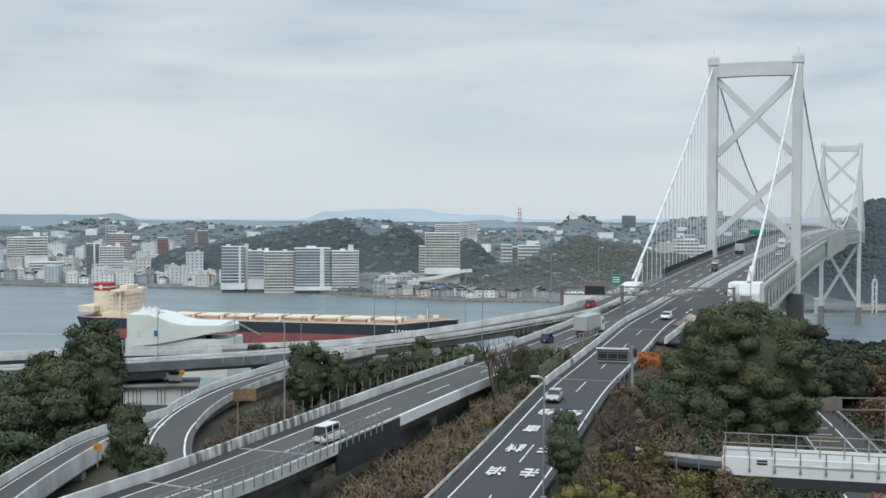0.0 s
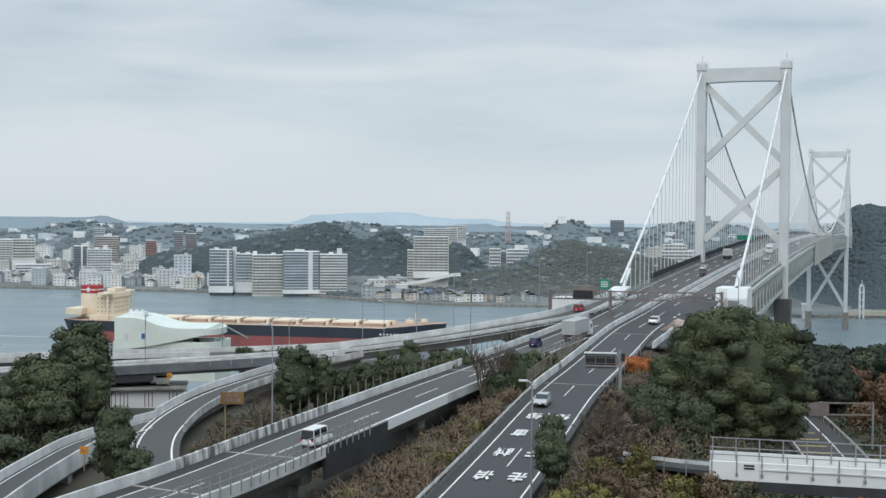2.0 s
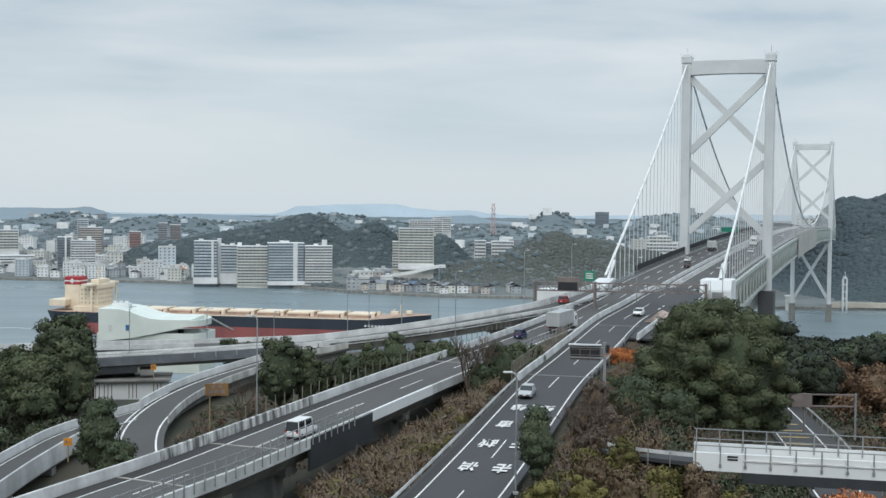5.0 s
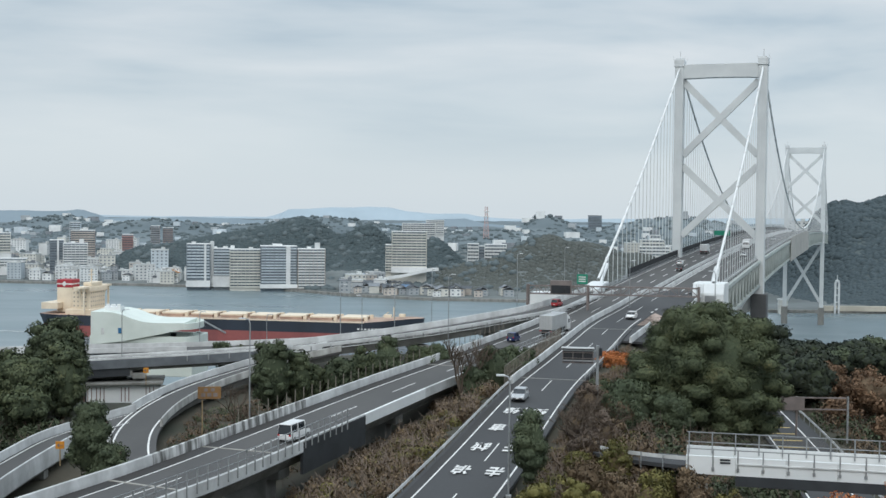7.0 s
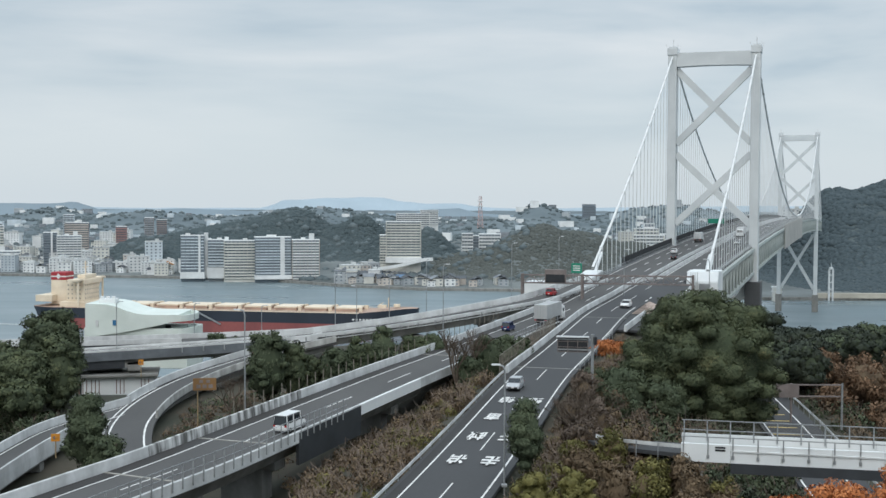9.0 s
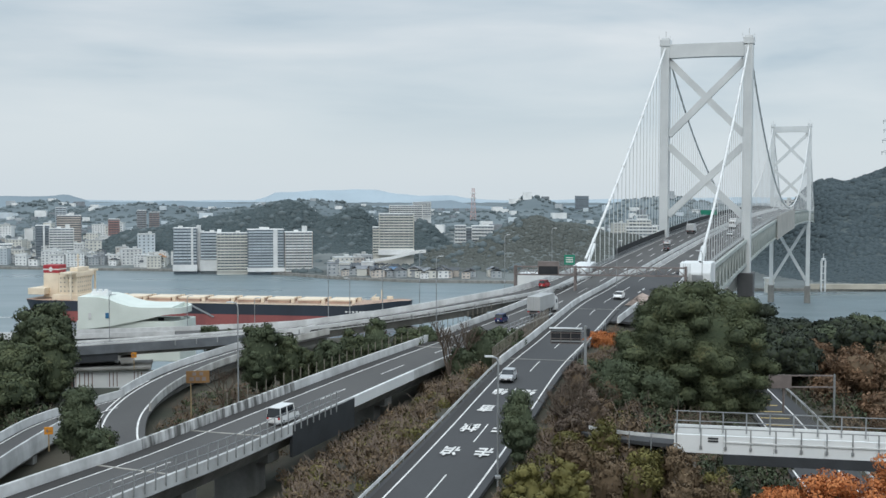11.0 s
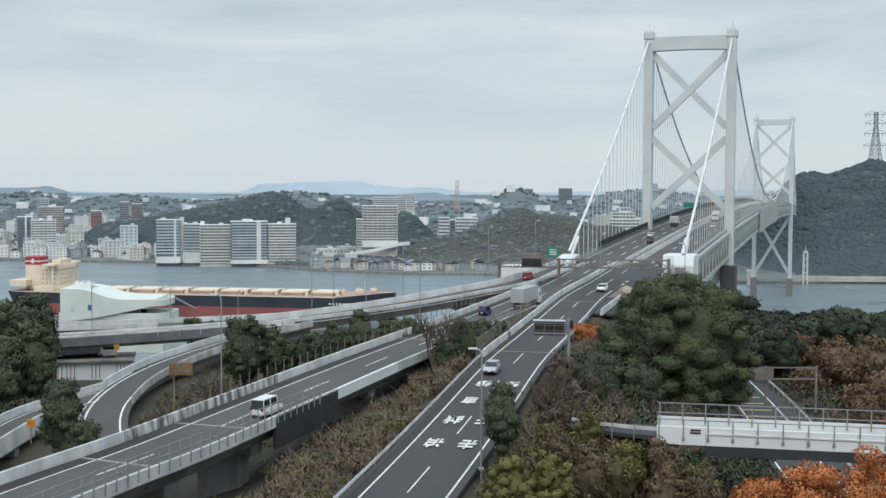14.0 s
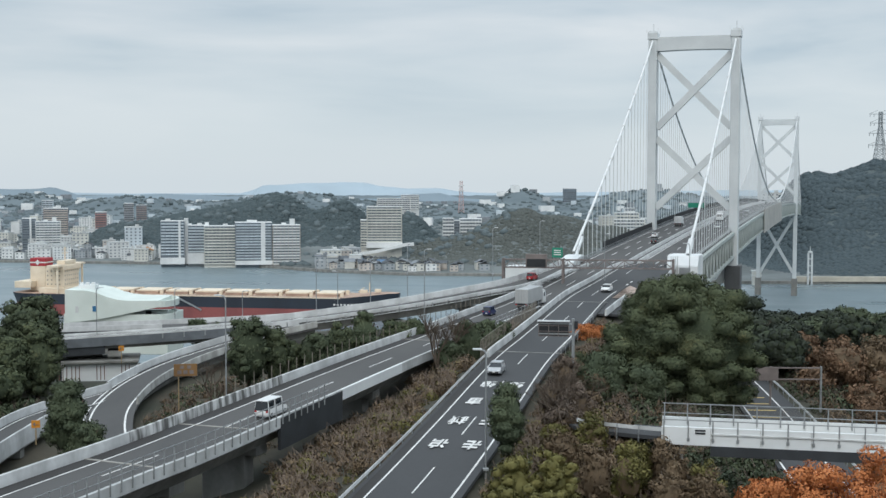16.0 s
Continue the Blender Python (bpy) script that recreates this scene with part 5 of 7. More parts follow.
ROW = [(-27.4, 167, 57, 71.3, 3.3), (-24.0, 169, 57, 69.6, 2.3), (-18.6, 171, 58, 68.0, 2.7), (-15.6, 176, 58, 68.6, 2.9), (-12.6, 184, 58, 69.6, 2.4), (-8.3, 190, 59, 67.6, 2.5), (-5.2, 194, 60, 67.2, 2.0), (-22, 172, 57, 66.5, 2.0),
       (-46.5, 226, 55, 63.6, 2.6), (-43.5, 228, 55, 62.4, 2.2)]
for k, (x, y, b, tp, r) in enumerate(ROW):
    tree("young_tree", "bushy evergreen tree behind the viaduct fence", x, y, b, tp, r, r, GREEN if k % 2 else DEEP, int(12 * r), 0.95, 0.32, 1.1, 50 + k, low=-0.7, crown_low=2.5, core_k=0.72, group="evergreens behind the fence")
# the wooded knoll on the far side of the lower road
g = random.Random(4)
KNOLL_TOP = [(45, 61.6), (60, 63.2), (72, 65.2), (80, 65.9), (95, 65.0), (110, 64.6)]  # the skyline of the wood falls away towards the bridge
KNOLL = [(52, 215, 71), (58, 232, 0), (66, 245, 0), (74, 238, 0), (83, 250, 0), (92, 245, 0), (62, 218, 0), (71, 214, 0), (80, 222, 0), (90, 222, 0), (99, 232, 0), (56, 250, 0), (104, 214, 0), (110, 236, 0), (48, 236, 0), (53, 204, 0), (67, 226, 0), (76, 206, 0), (95, 208, 0), (87, 212, 0), (54, 225, 0), (52, 192, 0), (62, 258, 0), (75, 256, 0), (90, 260, 0), (104, 252, 0)]
for k, (x, y, _) in enumerate(KNOLL):
    gz = ground_z(x, y)
    tp = 89 - (89 - table(KNOLL_TOP, x * 235 / y)) * y / 235 - g.uniform(0.6, 2.2)
    tree("broadleaf_tree", "dark evergreen tree on the wooded knoll", x, y, gz - 0.5, max(tp, gz + 3), 5.6, 5.0, SHOREWOOD if k % 4 else DEEP, 44, 1.5, 0.5, 1.1, 80 + k, low=-0.6, crown_low=0.8, core_k=0.72, group="evergreens on the knoll")
RUSTS = [(57, 197, 65.2, 4.2), (62.5, 191, 66.0, 4.4), (69, 194, 66.2, 4.6), (76, 190, 66.0, 4.4), (60, 206, 65.4, 4.0), (84, 200, 66.4, 4.8), (56.0, 184, 62.4, 2.8), (66, 180, 63.4, 3.8), (74, 178, 63.8, 4.0), (81, 184, 65.0, 4.0), (60.5, 175, 61.5, 2.8), (70, 168, 62.0, 3.4), (79, 170, 63.0, 4.0), (58.5, 166, 60.6, 2.4)]
for k, (x, y, tp, r) in enumerate(RUSTS):
    gz = ground_z(x, y)
    tree("autumn_tree", "rust-brown autumn tree with thinning leaves", x, y, gz - 0.5, max(tp - 1.3, gz + 4), r, r, RUST if k % 3 != 2 else BROWN, int(10 * r), 1.2, 0.4, 0.75, 110 + k, BROWN, low=-0.9, crown_low=0.3, core_k=0.62, group="autumn trees on the knoll")
for k, (x, y, tp, r) in enumerate([(62.5, 158, 66.6, 4.0), (66, 152, 65.0, 3.6), (57.5, 150, 61.5, 2.6)]):
    tree("maple_tree", "bright orange maple at the edge of the wood", x, y, ground_z(x, y) - 0.5, tp, r, r, ORANGE, int(12 * r), 1.0, 0.32, 0.9, 130 + k, RUST, crown_low=2.0, core_k=0.55, group="orange maples")
for k, (x, y, tp, r) in enumerate([(22.2, 84, 68.7, 2.4), (26.0, 84, 69.6, 3.0), (30.4, 84, 70.4, 3.6), (35.5, 85, 70.2, 3.4), (28, 79, 68.9, 3.0), (40, 84, 69.6, 3.0)]):
    tree("maple_tree", "broad orange maple crown below the overpass", x, y, ground_z(x, y) - 0.5, tp, r, r, ORANGE, int(16 * r), 0.8, 0.2, 0.9, 140 + k, RUST, crown_low=6.5, core_k=0.5, group="orange maples")


# bare-limbed tree by the viaduct
def bare_tree(x, y, base, h, spread, seed, label):
    t = thing("bare_tree", label, "tree", "bare trees", at=pose(x, y, base))
    g = random.Random(seed)
    bm = bmesh.new()

    def limb(p, d, ln, r, depth):
        q = p + d * ln
        bar(bm, p, q, r * 2, sides=5)
        if depth == 0:
            return
        for k in range(3):
            e = (d + Vector((g.uniform(-1, 1) * spread, g.uniform(-1, 1) * spread, g.uniform(-0.1, 0.5)))).normalized()
            limb(q, e, ln * g.uniform(0.6, 0.8), r * 0.62, depth - 1)
    limb(Vector((0, 0, -0.5)), Vector((0.05, 0, 1)), h * 0.34, h * 0.02, 5)
    part("trunk", bm, BARK, t)


bare_tree(-1.4, 166, 59.5, 11.6, 0.7, 3, "bare grey-brown tree beside the viaduct")
bare_tree(0.3, 168, 60, 10.0, 0.75, 5, "bare grey-brown tree beside the viaduct")
bare_tree(11.5, 124, 61.5, 8.0, 0.9, 8, "leafless shrubby tree at the road edge")
bare_tree(13.0, 130, 61.2, 8.4, 0.9, 9, "leafless shrubby tree at the road edge")
bare_tree(-33.5, 171, 56.5, 7.0, 0.8, 11, "bare tree inside the ramp loop")
bare_tree(-30.0, 160, 56.5, 6.0, 0.8, 12, "bare tree inside the ramp loop")
for k, (x, y, b, tp, r) in enumerate([(3.2, 172, 60, 69.8, 3.2), (5.8, 176, 60, 69.0, 2.8), (0.6, 168, 59, 67.4, 2.2), (8.2, 181, 61, 68.2, 2.0)]):
    tree("young_tree", "dark bushy evergreen between the carriageways", x, y, b, tp, r, r, DEEP, 30, 0.9, 0.34, 1.1, 160 + k, low=-0.8, crown_low=1.0, core_k=0.7, group="evergreens between the carriageways")


def shrubs(name, label, spots, material, leaf, cover, seed, twigs=0.25, inner=None):
    """Undergrowth that nobody could count: low lobes of leaf sprays with bare twigs standing out of it."""
    g = np.random.default_rng(seed)
    L = []
    for x, y, r in spots:
        z = ground_z(x, y)
        for k in range(3):
            rr = r * g.uniform(0.5, 0.9)
            L.append((x + g.normal() * r * 0.5, y + g.normal() * r * 0.5, z + rr * g.uniform(0.15, 0.7), rr, g.uniform(0.7, 1.1)))
    v, f, nv = leaf_arrays(L, leaf, cover, tilt=0.8)
    T, n = [], max(1, int(len(L) * 22 * twigs))
    for k in range(n):
        cx, cy, cz, r, _ = L[k % len(L)]
        a = np.array([cx, cy, cz]) + g.normal(size=3) * r * 0.5
        d = np.array([g.normal() * 0.45, g.normal() * 0.45, 1.0]) * r * g.uniform(0.6, 1.3)
        s = np.array([0.035, 0.02, 0]) * g.uniform(0.6, 1.4)
        T.append([a - s, a + s, a + d + s * 0.4, a + d - s * 0.4])
    tv = np.array(T).reshape(-1, 3)
    tf = np.arange(len(tv)).reshape(-1, 4)
    V, F = join_arrays((v, f), (tv, tf))
    me = bpy.data.meshes.new(name)
    me.from_pydata(V.tolist(), [], F)
    me.materials.append(material)
    me.materials.append(GREYWOOD)
    me.polygons.foreach_set("material_index", [0] * len(f) + [1] * len(tf))
    soft_normals(me, np.concatenate([nv, np.tile((0.0, -0.4, 0.9), (len(tv), 1))]))
    return tagged(new(name, me), label, "undergrowth", kind="stuff")


def strip_spots(n, y0, y1, o0, o1, r0, r1, seed):
    """Places beside the expressway, by their distance from its middle."""
    g = random.Random(seed)
    out = []
    while len(out) < n:
        y = g.uniform(y0, y1)
        o = g.uniform(o0, o1)
        x = table(ROAD_X, y) + o
        if x < np.interp(y, [p.y for p in LEFT], [p.x for p in LEFT]) + 5.4 and o < 0:
            continue
        out.append((x, y, g.uniform(r0, r1)))
    return out


shrubs("brown_undergrowth", "dry brown shrubs on the bank between carriageways", strip_spots(230, 84, 205, -24, -6.6, 0.7, 1.35, 1), BROWN, 0.26, 0.75, 1, 0.4)
shrubs("olive_undergrowth", "yellowing creepers on the bank between carriageways", strip_spots(130, 96, 180, -20, -7.2, 0.6, 1.1, 2), OLIVE, 0.25, 0.75, 2, 0.3)
shrubs("green_undergrowth", "dark undergrowth beneath the overpass", [(x + g.uniform(-1, 1), y + g.uniform(-1, 1), g.uniform(0.9, 1.6)) for x in np.arange(19, 36, 2.0) for y in np.arange(98, 150, 3.2)], DEEP, 0.36, 0.8, 9, 0.15)
shrubs("brown_undergrowth", "tangled brown shrubs beside the expressway", strip_spots(150, 92, 150, 8.5, 24, 0.8, 1.6, 3), BROWN, 0.29, 0.75, 3, 0.4)
shrubs("olive_undergrowth", "olive shrubs and creepers beside the expressway", strip_spots(90, 92, 140, 7.0, 22, 0.8, 1.5, 4), OLIVE, 0.28, 0.8, 4, 0.3)
shrubs("green_undergrowth", "green creepers and low bushes beside the expressway", strip_spots(60, 98, 175, 6.5, 26, 0.6, 1.3, 5), GREEN, 0.24, 0.8, 5, 0.2)
for k, (x, y, tp, r) in enumerate([(5.4, 94, 67.9, 2.2), (8.4, 95, 68.2, 2.4), (3.9, 90, 66.5, 1.8), (7.0, 88, 67.2, 2.2)]):
    tree("shrub", "yellow-green leafy shrub below the road edge", x, y, ground_z(x, y) - 0.3, tp, r, r, OLIVE, 44, 0.62, 0.22, 1.1, 170 + k, OLIVE, low=-0.7, crown_low=0.6, group="yellow-green shrubs", category="shrub", core_k=0.55)
for k, (x, y, tp, r, m) in enumerate([(13.6, 139, 69.4, 1.9, GREYWOOD), (15.6, 146, 68.9, 2.1, DEEP), (17.6, 140, 68.0, 2.2, DEEP), (11.8, 133, 67.4, 1.8, GREYWOOD), (19.8, 104.5, 66.2, 1.8, BROWN), (22.4, 103.5, 65.6, 1.8, OLIVE), (17.0, 107.5, 66.4, 1.5, OLIVE), (19.2, 107.0, 66.6, 1.2, BROWN), (12.5, 101, 67.6, 2.0, BROWN), (15.5, 104, 66.3, 2.0, OLIVE), (18.5, 100, 65.6, 2.2, BROWN), (13.6, 112, 67.8, 1.5, OLIVE), (10.6, 110, 66.6, 1.8, BROWN), (21.5, 99, 65.5, 2.0, BROWN),
                                      (16.5, 113, 65.0, 2.0, BROWN), (11.5, 120, 67.4, 2.0, GREYWOOD), (13.5, 126, 68.3, 2.2, GREYWOOD), (10.6, 117, 65.6, 1.6, OLIVE), (15.5, 122, 66.2, 1.8, OLIVE), (17.5, 142, 66.8, 1.6, BROWN), (15.6, 135, 65.8, 1.8, BROWN)]):
    tree("shrub", "brownish autumn shrub with thin twigs", x, y, ground_z(x, y) - 0.3, tp, r, r, m, 40, 0.55, 0.24, 0.85, 190 + k, BROWN, low=-0.7, crown_low=0.4, group="autumn shrubs", category="shrub", core_k=0.6)
# verge of the expressway and floor of the wood
shrubs("brown_undergrowth", "dry grass and shrubs on the road verge", strip_spots(150, 90, 205, 5.7, 8.6, 0.45, 0.9, 13), BROWN, 0.2, 0.75, 13, 0.4)
shrubs("olive_undergrowth", "yellowing weeds on the road verge", strip_spots(70, 92, 190, 5.6, 8.0, 0.4, 0.8, 14), OLIVE, 0.2, 0.75, 14, 0.3)
floor_spots = [(x + g.uniform(-1.4, 1.4), y + g.uniform(-1.4, 1.4), g.uniform(1.0, 1.9)) for x in np.arange(53, 104, 3.0) for y in np.arange(140, 222, 3.4)]
shrubs("brown_undergrowth", "brown thicket on the floor of the wood", floor_spots[::2], BROWN, 0.42, 0.7, 15, 0.25)
shrubs("green_undergrowth", "dark thicket on the floor of the wood", floor_spots[1::2], DEEP, 0.42, 0.7, 16, 0.2)
shrubs("green_undergrowth", "dense dark bushes at the foot of the wood beside the ramp", [(x + g.uniform(-1, 1), y + g.uniform(-1, 1), g.uniform(1.3, 2.1)) for x in np.arange(-84, -57, 2.6) for y in np.arange(136, 172, 3.2)], DEEP, 0.34, 1.0, 17, 0.1)
# inside the ramp loop
spots = [(x + g.uniform(-1, 1), y + g.uniform(-1, 1), g.uniform(0.7, 1.2)) for x in np.arange(-40, -14, 2.2) for y in np.arange(146, 200, 3.0) if x < np.interp(y, [p.y for p in LEFT], [p.x for p in LEFT]) - 6.5 and x > -41 + max(0, y - 185) * 0.5]
shrubs("brown_undergrowth", "dry brown weeds inside the ramp loop", spots[::2], BROWN, 0.28, 0.6, 6, 0.4)
shrubs("green_undergrowth", "low dark bushes inside the ramp loop", spots[1::2], DEEP, 0.3, 0.8, 7, 0.2)


def far_woods(name, label, areas, r0, r1, material, seed, sink=0.35):
    g = np.random.default_rng(seed)
    L = []
    for cx, cy, sx, sy, n, hmin in areas:
        k = 0
        while k < n:
            x, y = cx + g.uniform(-1, 1) * sx, cy + g.uniform(-1, 1) * sy
            n_try = ground_z(x, y)
            k += 1
            if n_try < hmin:
                continue
            r = g.uniform(r0, r1)
            L.append((x, y, n_try + r * sink, r, g.uniform(0.65, 0.85)))
    V, F = blob_arrays(L, 1, 0.1)
    ob = mesh_of(name, V, F, material, smooth=True)
    return tagged(ob, label, "woods", kind="stuff")


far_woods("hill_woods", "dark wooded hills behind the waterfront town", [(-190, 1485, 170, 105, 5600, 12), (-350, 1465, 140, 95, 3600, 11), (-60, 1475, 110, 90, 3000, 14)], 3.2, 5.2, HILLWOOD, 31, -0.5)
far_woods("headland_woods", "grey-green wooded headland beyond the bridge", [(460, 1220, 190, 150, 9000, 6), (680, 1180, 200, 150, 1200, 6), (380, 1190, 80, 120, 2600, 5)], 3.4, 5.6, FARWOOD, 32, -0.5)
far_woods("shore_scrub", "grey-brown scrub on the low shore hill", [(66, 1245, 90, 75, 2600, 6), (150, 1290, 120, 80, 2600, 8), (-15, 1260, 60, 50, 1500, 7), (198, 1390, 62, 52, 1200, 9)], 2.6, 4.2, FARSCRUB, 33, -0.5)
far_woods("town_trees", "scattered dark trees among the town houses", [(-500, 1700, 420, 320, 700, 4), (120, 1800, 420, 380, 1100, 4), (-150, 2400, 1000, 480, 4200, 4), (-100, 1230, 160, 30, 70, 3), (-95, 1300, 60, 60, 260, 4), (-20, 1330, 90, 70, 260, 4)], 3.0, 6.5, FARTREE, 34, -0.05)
# ---------------------------------------------------------------- cargo ship
HULLBLUE = mat("navy_hull", (0.022, 0.030, 0.045), 0.5, var=0.12, scale=0.06, fine=0.5, streak=(1, 1, 0.2))
HULLRED = mat("red_boot_topping", (0.27, 0.078, 0.072), 0.6, var=0.15, scale=0.06, fine=0.5, second=(0.21, 0.062, 0.06), streak=(1, 1, 0.2))
CREAM = mat("cream_paint", (0.74, 0.64, 0.50), 0.55, var=0.08, scale=0.15, fine=1.0, second=(0.66, 0.56, 0.43))
DECKRED = mat("reddish_deck", (0.46, 0.32, 0.245), 0.7, var=0.15, scale=0.1)
FUNNEL = mat("funnel_red", (0.36, 0.03, 0.04), 0.5, var=0.06)
CABIN = mat("cabin_glass", (0.34, 0.30, 0.25), 0.3, var=0.08)
GLASS = mat("dark_window_glass", (0.03, 0.04, 0.05), 0.12, var=0.05)


def bulk_carrier():
    L, B, D = 262.0, 40.0, 14.2
    U = D + 3.0  # level of the superstructure
    stern, bow = Vector((-290, 826, 0)), Vector((-31, 784, 0))
    yaw = math.degrees(math.atan2(bow.y - stern.y, bow.x - stern.x))
    t = thing("cargo_ship", "long navy and red bulk carrier with cream hatches and bridge", "ship", at=pose(stern.x, stern.y, 0, 0, 0, yaw))

    def half(x, z):
        """Half breadth of the hull."""
        k = z / D
        aft = min(1.0, (x + 2 + 4 * k) / (34 - 14 * k)) if x < 34 else 1.0
        fore = 1.0
        if x > L - 42:
            e = (x - (L - 42)) / (42 + 7 * (k - 0.6))
            fore = max(0.0, 1 - max(0, e) ** 2.2)
        return B / 2 * max(0.02, min(1.0, max(0.0, aft)) ** 0.45) * fore

    xs = [0, 3, 7, 12, 20, 34, 60, 100, 140, 180, 210, 220, 230, 238, 245, 251, 256, 260, 262]
    for z0, z1, name, m in ((-3.0, 7.3, "lower_hull", HULLRED), (7.3, D, "upper_hull", HULLBLUE)):
        bm = bmesh.new()
        rows = []
        for z in np.linspace(z0, z1, 5):
            row = []
            for sgn in (-1, 1):
                seq = []
                for x in xs:
                    xx = x + (max(0, z) / D - 0.6) * 2.2 * (1 if x > 240 else 0) * ((x - 240) / 22 if x > 240 else 0) + (2.5 * (1 - max(0, z) / D) if x < 4 else 0)
                    rise = 2.6 * ((x - 225) / 30 if 225 < x < 255 else 1 if x >= 255 else 0) if z > D - 0.01 else 0
                    seq.append(bm.verts.new((xx, sgn * half(x, max(0, z)), z + rise)))
                row.append(seq)
            rows.append(row)
        for a, b in zip(rows, rows[1:]):
            for s in (0, 1):
                for k in range(len(xs) - 1):
                    bm.faces.new((a[s][k], a[s][k + 1], b[s][k + 1], b[s][k]))
            bm.faces.new((a[0][0], b[0][0], b[1][0], a[1][0]))
            bm.faces.new((a[0][-1], a[1][-1], b[1][-1], b[0][-1]))
        if z1 == D:
            top = rows[-1]
            for k in range(len(xs) - 1):
                bm.faces.new((top[0][k], top[0][k + 1], top[1][k + 1], top[1][k])).material_index = 1
        part(name, bm, [m, DECKRED], t, smooth=False)
    for k in range(9):  # holds
        x = 54 + k * 20.4
        bm = bmesh.new()
        box(bm, (x, 0, D + 0.9), (14.6, 19, 1.8), 0, 0.15)
        part("hatch_coaming", bm, DECKRED, t)
        for s in (-1, 1):
            bm = bmesh.new()
            box(bm, (x, s * 4.9, D + 2.3), (15.4, 9.6, 1.0), 0, 0.15)
            part("hatch_cover", bm, CREAM, t)
            bm = bmesh.new()
            box(bm, (x + 9.3, s * 8, D + 1.6), (2.2, 2.2, 3.0), 0, 0.2)
            part("vent_house", bm, CREAM, t)
    bm = bmesh.new()
    for s in (-1, 1):
        for x in np.arange(40, 226, 2.6):
            bar(bm, (x, s * (B / 2 - 0.4), D), (x, s * (B / 2 - 0.4), D + 1.1), 0.12)
        bar(bm, (38, s * (B / 2 - 0.4), D + 1.1), (228, s * (B / 2 - 0.4), D + 1.1), 0.12)
        bar(bm, (38, s * (B / 2 - 0.35), D + 0.2), (228, s * (B / 2 - 0.35), D + 0.2), 0.5)
    part("deck_rail", bm, CREAM, t)
    # accommodation
    bm = bmesh.new()
    box(bm, (30, 0, U - 1.4), (19, 30, 3.4), 0, 0.3)
    box(bm, (30, 0, U + 6.6), (13, 22, 13.2), 0, 0.3)
    box(bm, (32, 0, U + 13.6), (11, 26, 3.0), 0, 0.3)
    part("accommodation", bm, CREAM, t)
    bm = bmesh.new()
    box(bm, (33, 0, U + 15.0), (7.5, B + 1, 1.4), 0, 0.2)
    for s in (-1, 1):
        bar(bm, (33, s * B / 2, U + 14.4), (33, s * 14, U + 4), 1.0)
        bar(bm, (35.5, s * B / 2 * 0.9, U + 14.4), (35.5, s * B / 2 * 0.9, D), 1.1)
    part("bridge_wing", bm, CREAM, t)
    for lev in range(4):
        for yy in np.arange(-9, 9.1, 3.0):
            bm = bmesh.new()
            box(bm, (36.52, yy, U + 2.5 + lev * 2.9), (0.1, 0.9, 1.0))
            box(bm, (23.48, yy, U + 2.5 + lev * 2.9), (0.1, 0.9, 1.0))
            part("cabin_window", bm, CABIN, t)
    for xx in np.arange(25, 36, 2.8):
        for lev in range(4):
            bm = bmesh.new()
            box(bm, (xx, -11.02, U + 2.5 + lev * 2.9), (0.9, 0.1, 1.0))
            part("cabin_window", bm, CABIN, t)
    bm = bmesh.new()
    box(bm, (33, 0, U + 17.0), (6, 16, 2.4), 0, 0.3)
    bar(bm, (32, 0, U + 18), (32, 0, U + 27), 1.0, sides=8)
    bar(bm, (32, -4, U + 23), (32, 4, U + 23), 0.5)
    bar(bm, (32, -3, U + 25.5), (32, 3, U + 25.5), 0.4)
    bar(bm, (36, -8, U + 18), (36, -8, U + 22), 0.5, sides=8)
    part("radar_mast", bm, CREAM, t)
    # engine casing and funnel
    bm = bmesh.new()
    box(bm, (15, 0, U + 6.0), (11, 11, 17.0), 0, 0.4)
    box(bm, (8, 0, U + 2.2), (12, 26, 4.4), 0, 0.3)
    fun = part("funnel", bm, CREAM, t)
    bm = bmesh.new()
    box(bm, (15, 0, U + 16.8), (11.2, 11.2, 5.6), 0, 0.5)
    part("funnel_band", bm, FUNNEL, fun, "dark red funnel band")
    bm = bmesh.new()
    box(bm, (15, 0, U + 16.6), (11.26, 11.26, 0.8))
    r = bmesh.ops.create_cube(bm, size=2.7)
    for v in r["verts"]:
        q = Matrix.Rotation(radians(45), 3, "Y") @ v.co
        v.co = Vector((15 + q.x, -5.66 + q.y * 0.03, U + 16.6 + q.z))
    part("funnel_mark", bm, LINE, fun, "white diamond and stripe")
    bm = bmesh.new()
    box(bm, (2.5, -9, U + 1.5), (2.4, 2.2, 3.4), 0, 0.4)
    part("lifeboat", bm, HULLRED, t, "red lifeboat at the stern")
    # fore deck
    bm = bmesh.new()
    bar(bm, (243, 0, D + 2), (243, 0, D + 9), 0.7, sides=8)
    box(bm, (240, -4, D + 3.6), (5, 3, 2.2), 0, 0.3)
    box(bm, (248, 3, D + 3.6), (4, 3, 2.2), 0, 0.3)
    bar(bm, (236, -2, D + 3), (240, -2, D + 6), 0.5)
    part("foremast", bm, CREAM, t)
    bm = bmesh.new()
    for k in range(3):
        box(bm, (228 + k * 4.0, -half(232, 13) - 0.25 + k * 0.9, 12.8), (1.6, 0.2, 1.4), 8)
    for k in range(9):
        box(bm, (224.5 + k * 2.2, -half(224.5 + k * 2.2, 10.4) - 0.1, 10.4), (1.3, 0.2, 1.0), 8)
    part("bow_writing", bm, LINE, t, "white bow lettering")
    bm = bmesh.new()
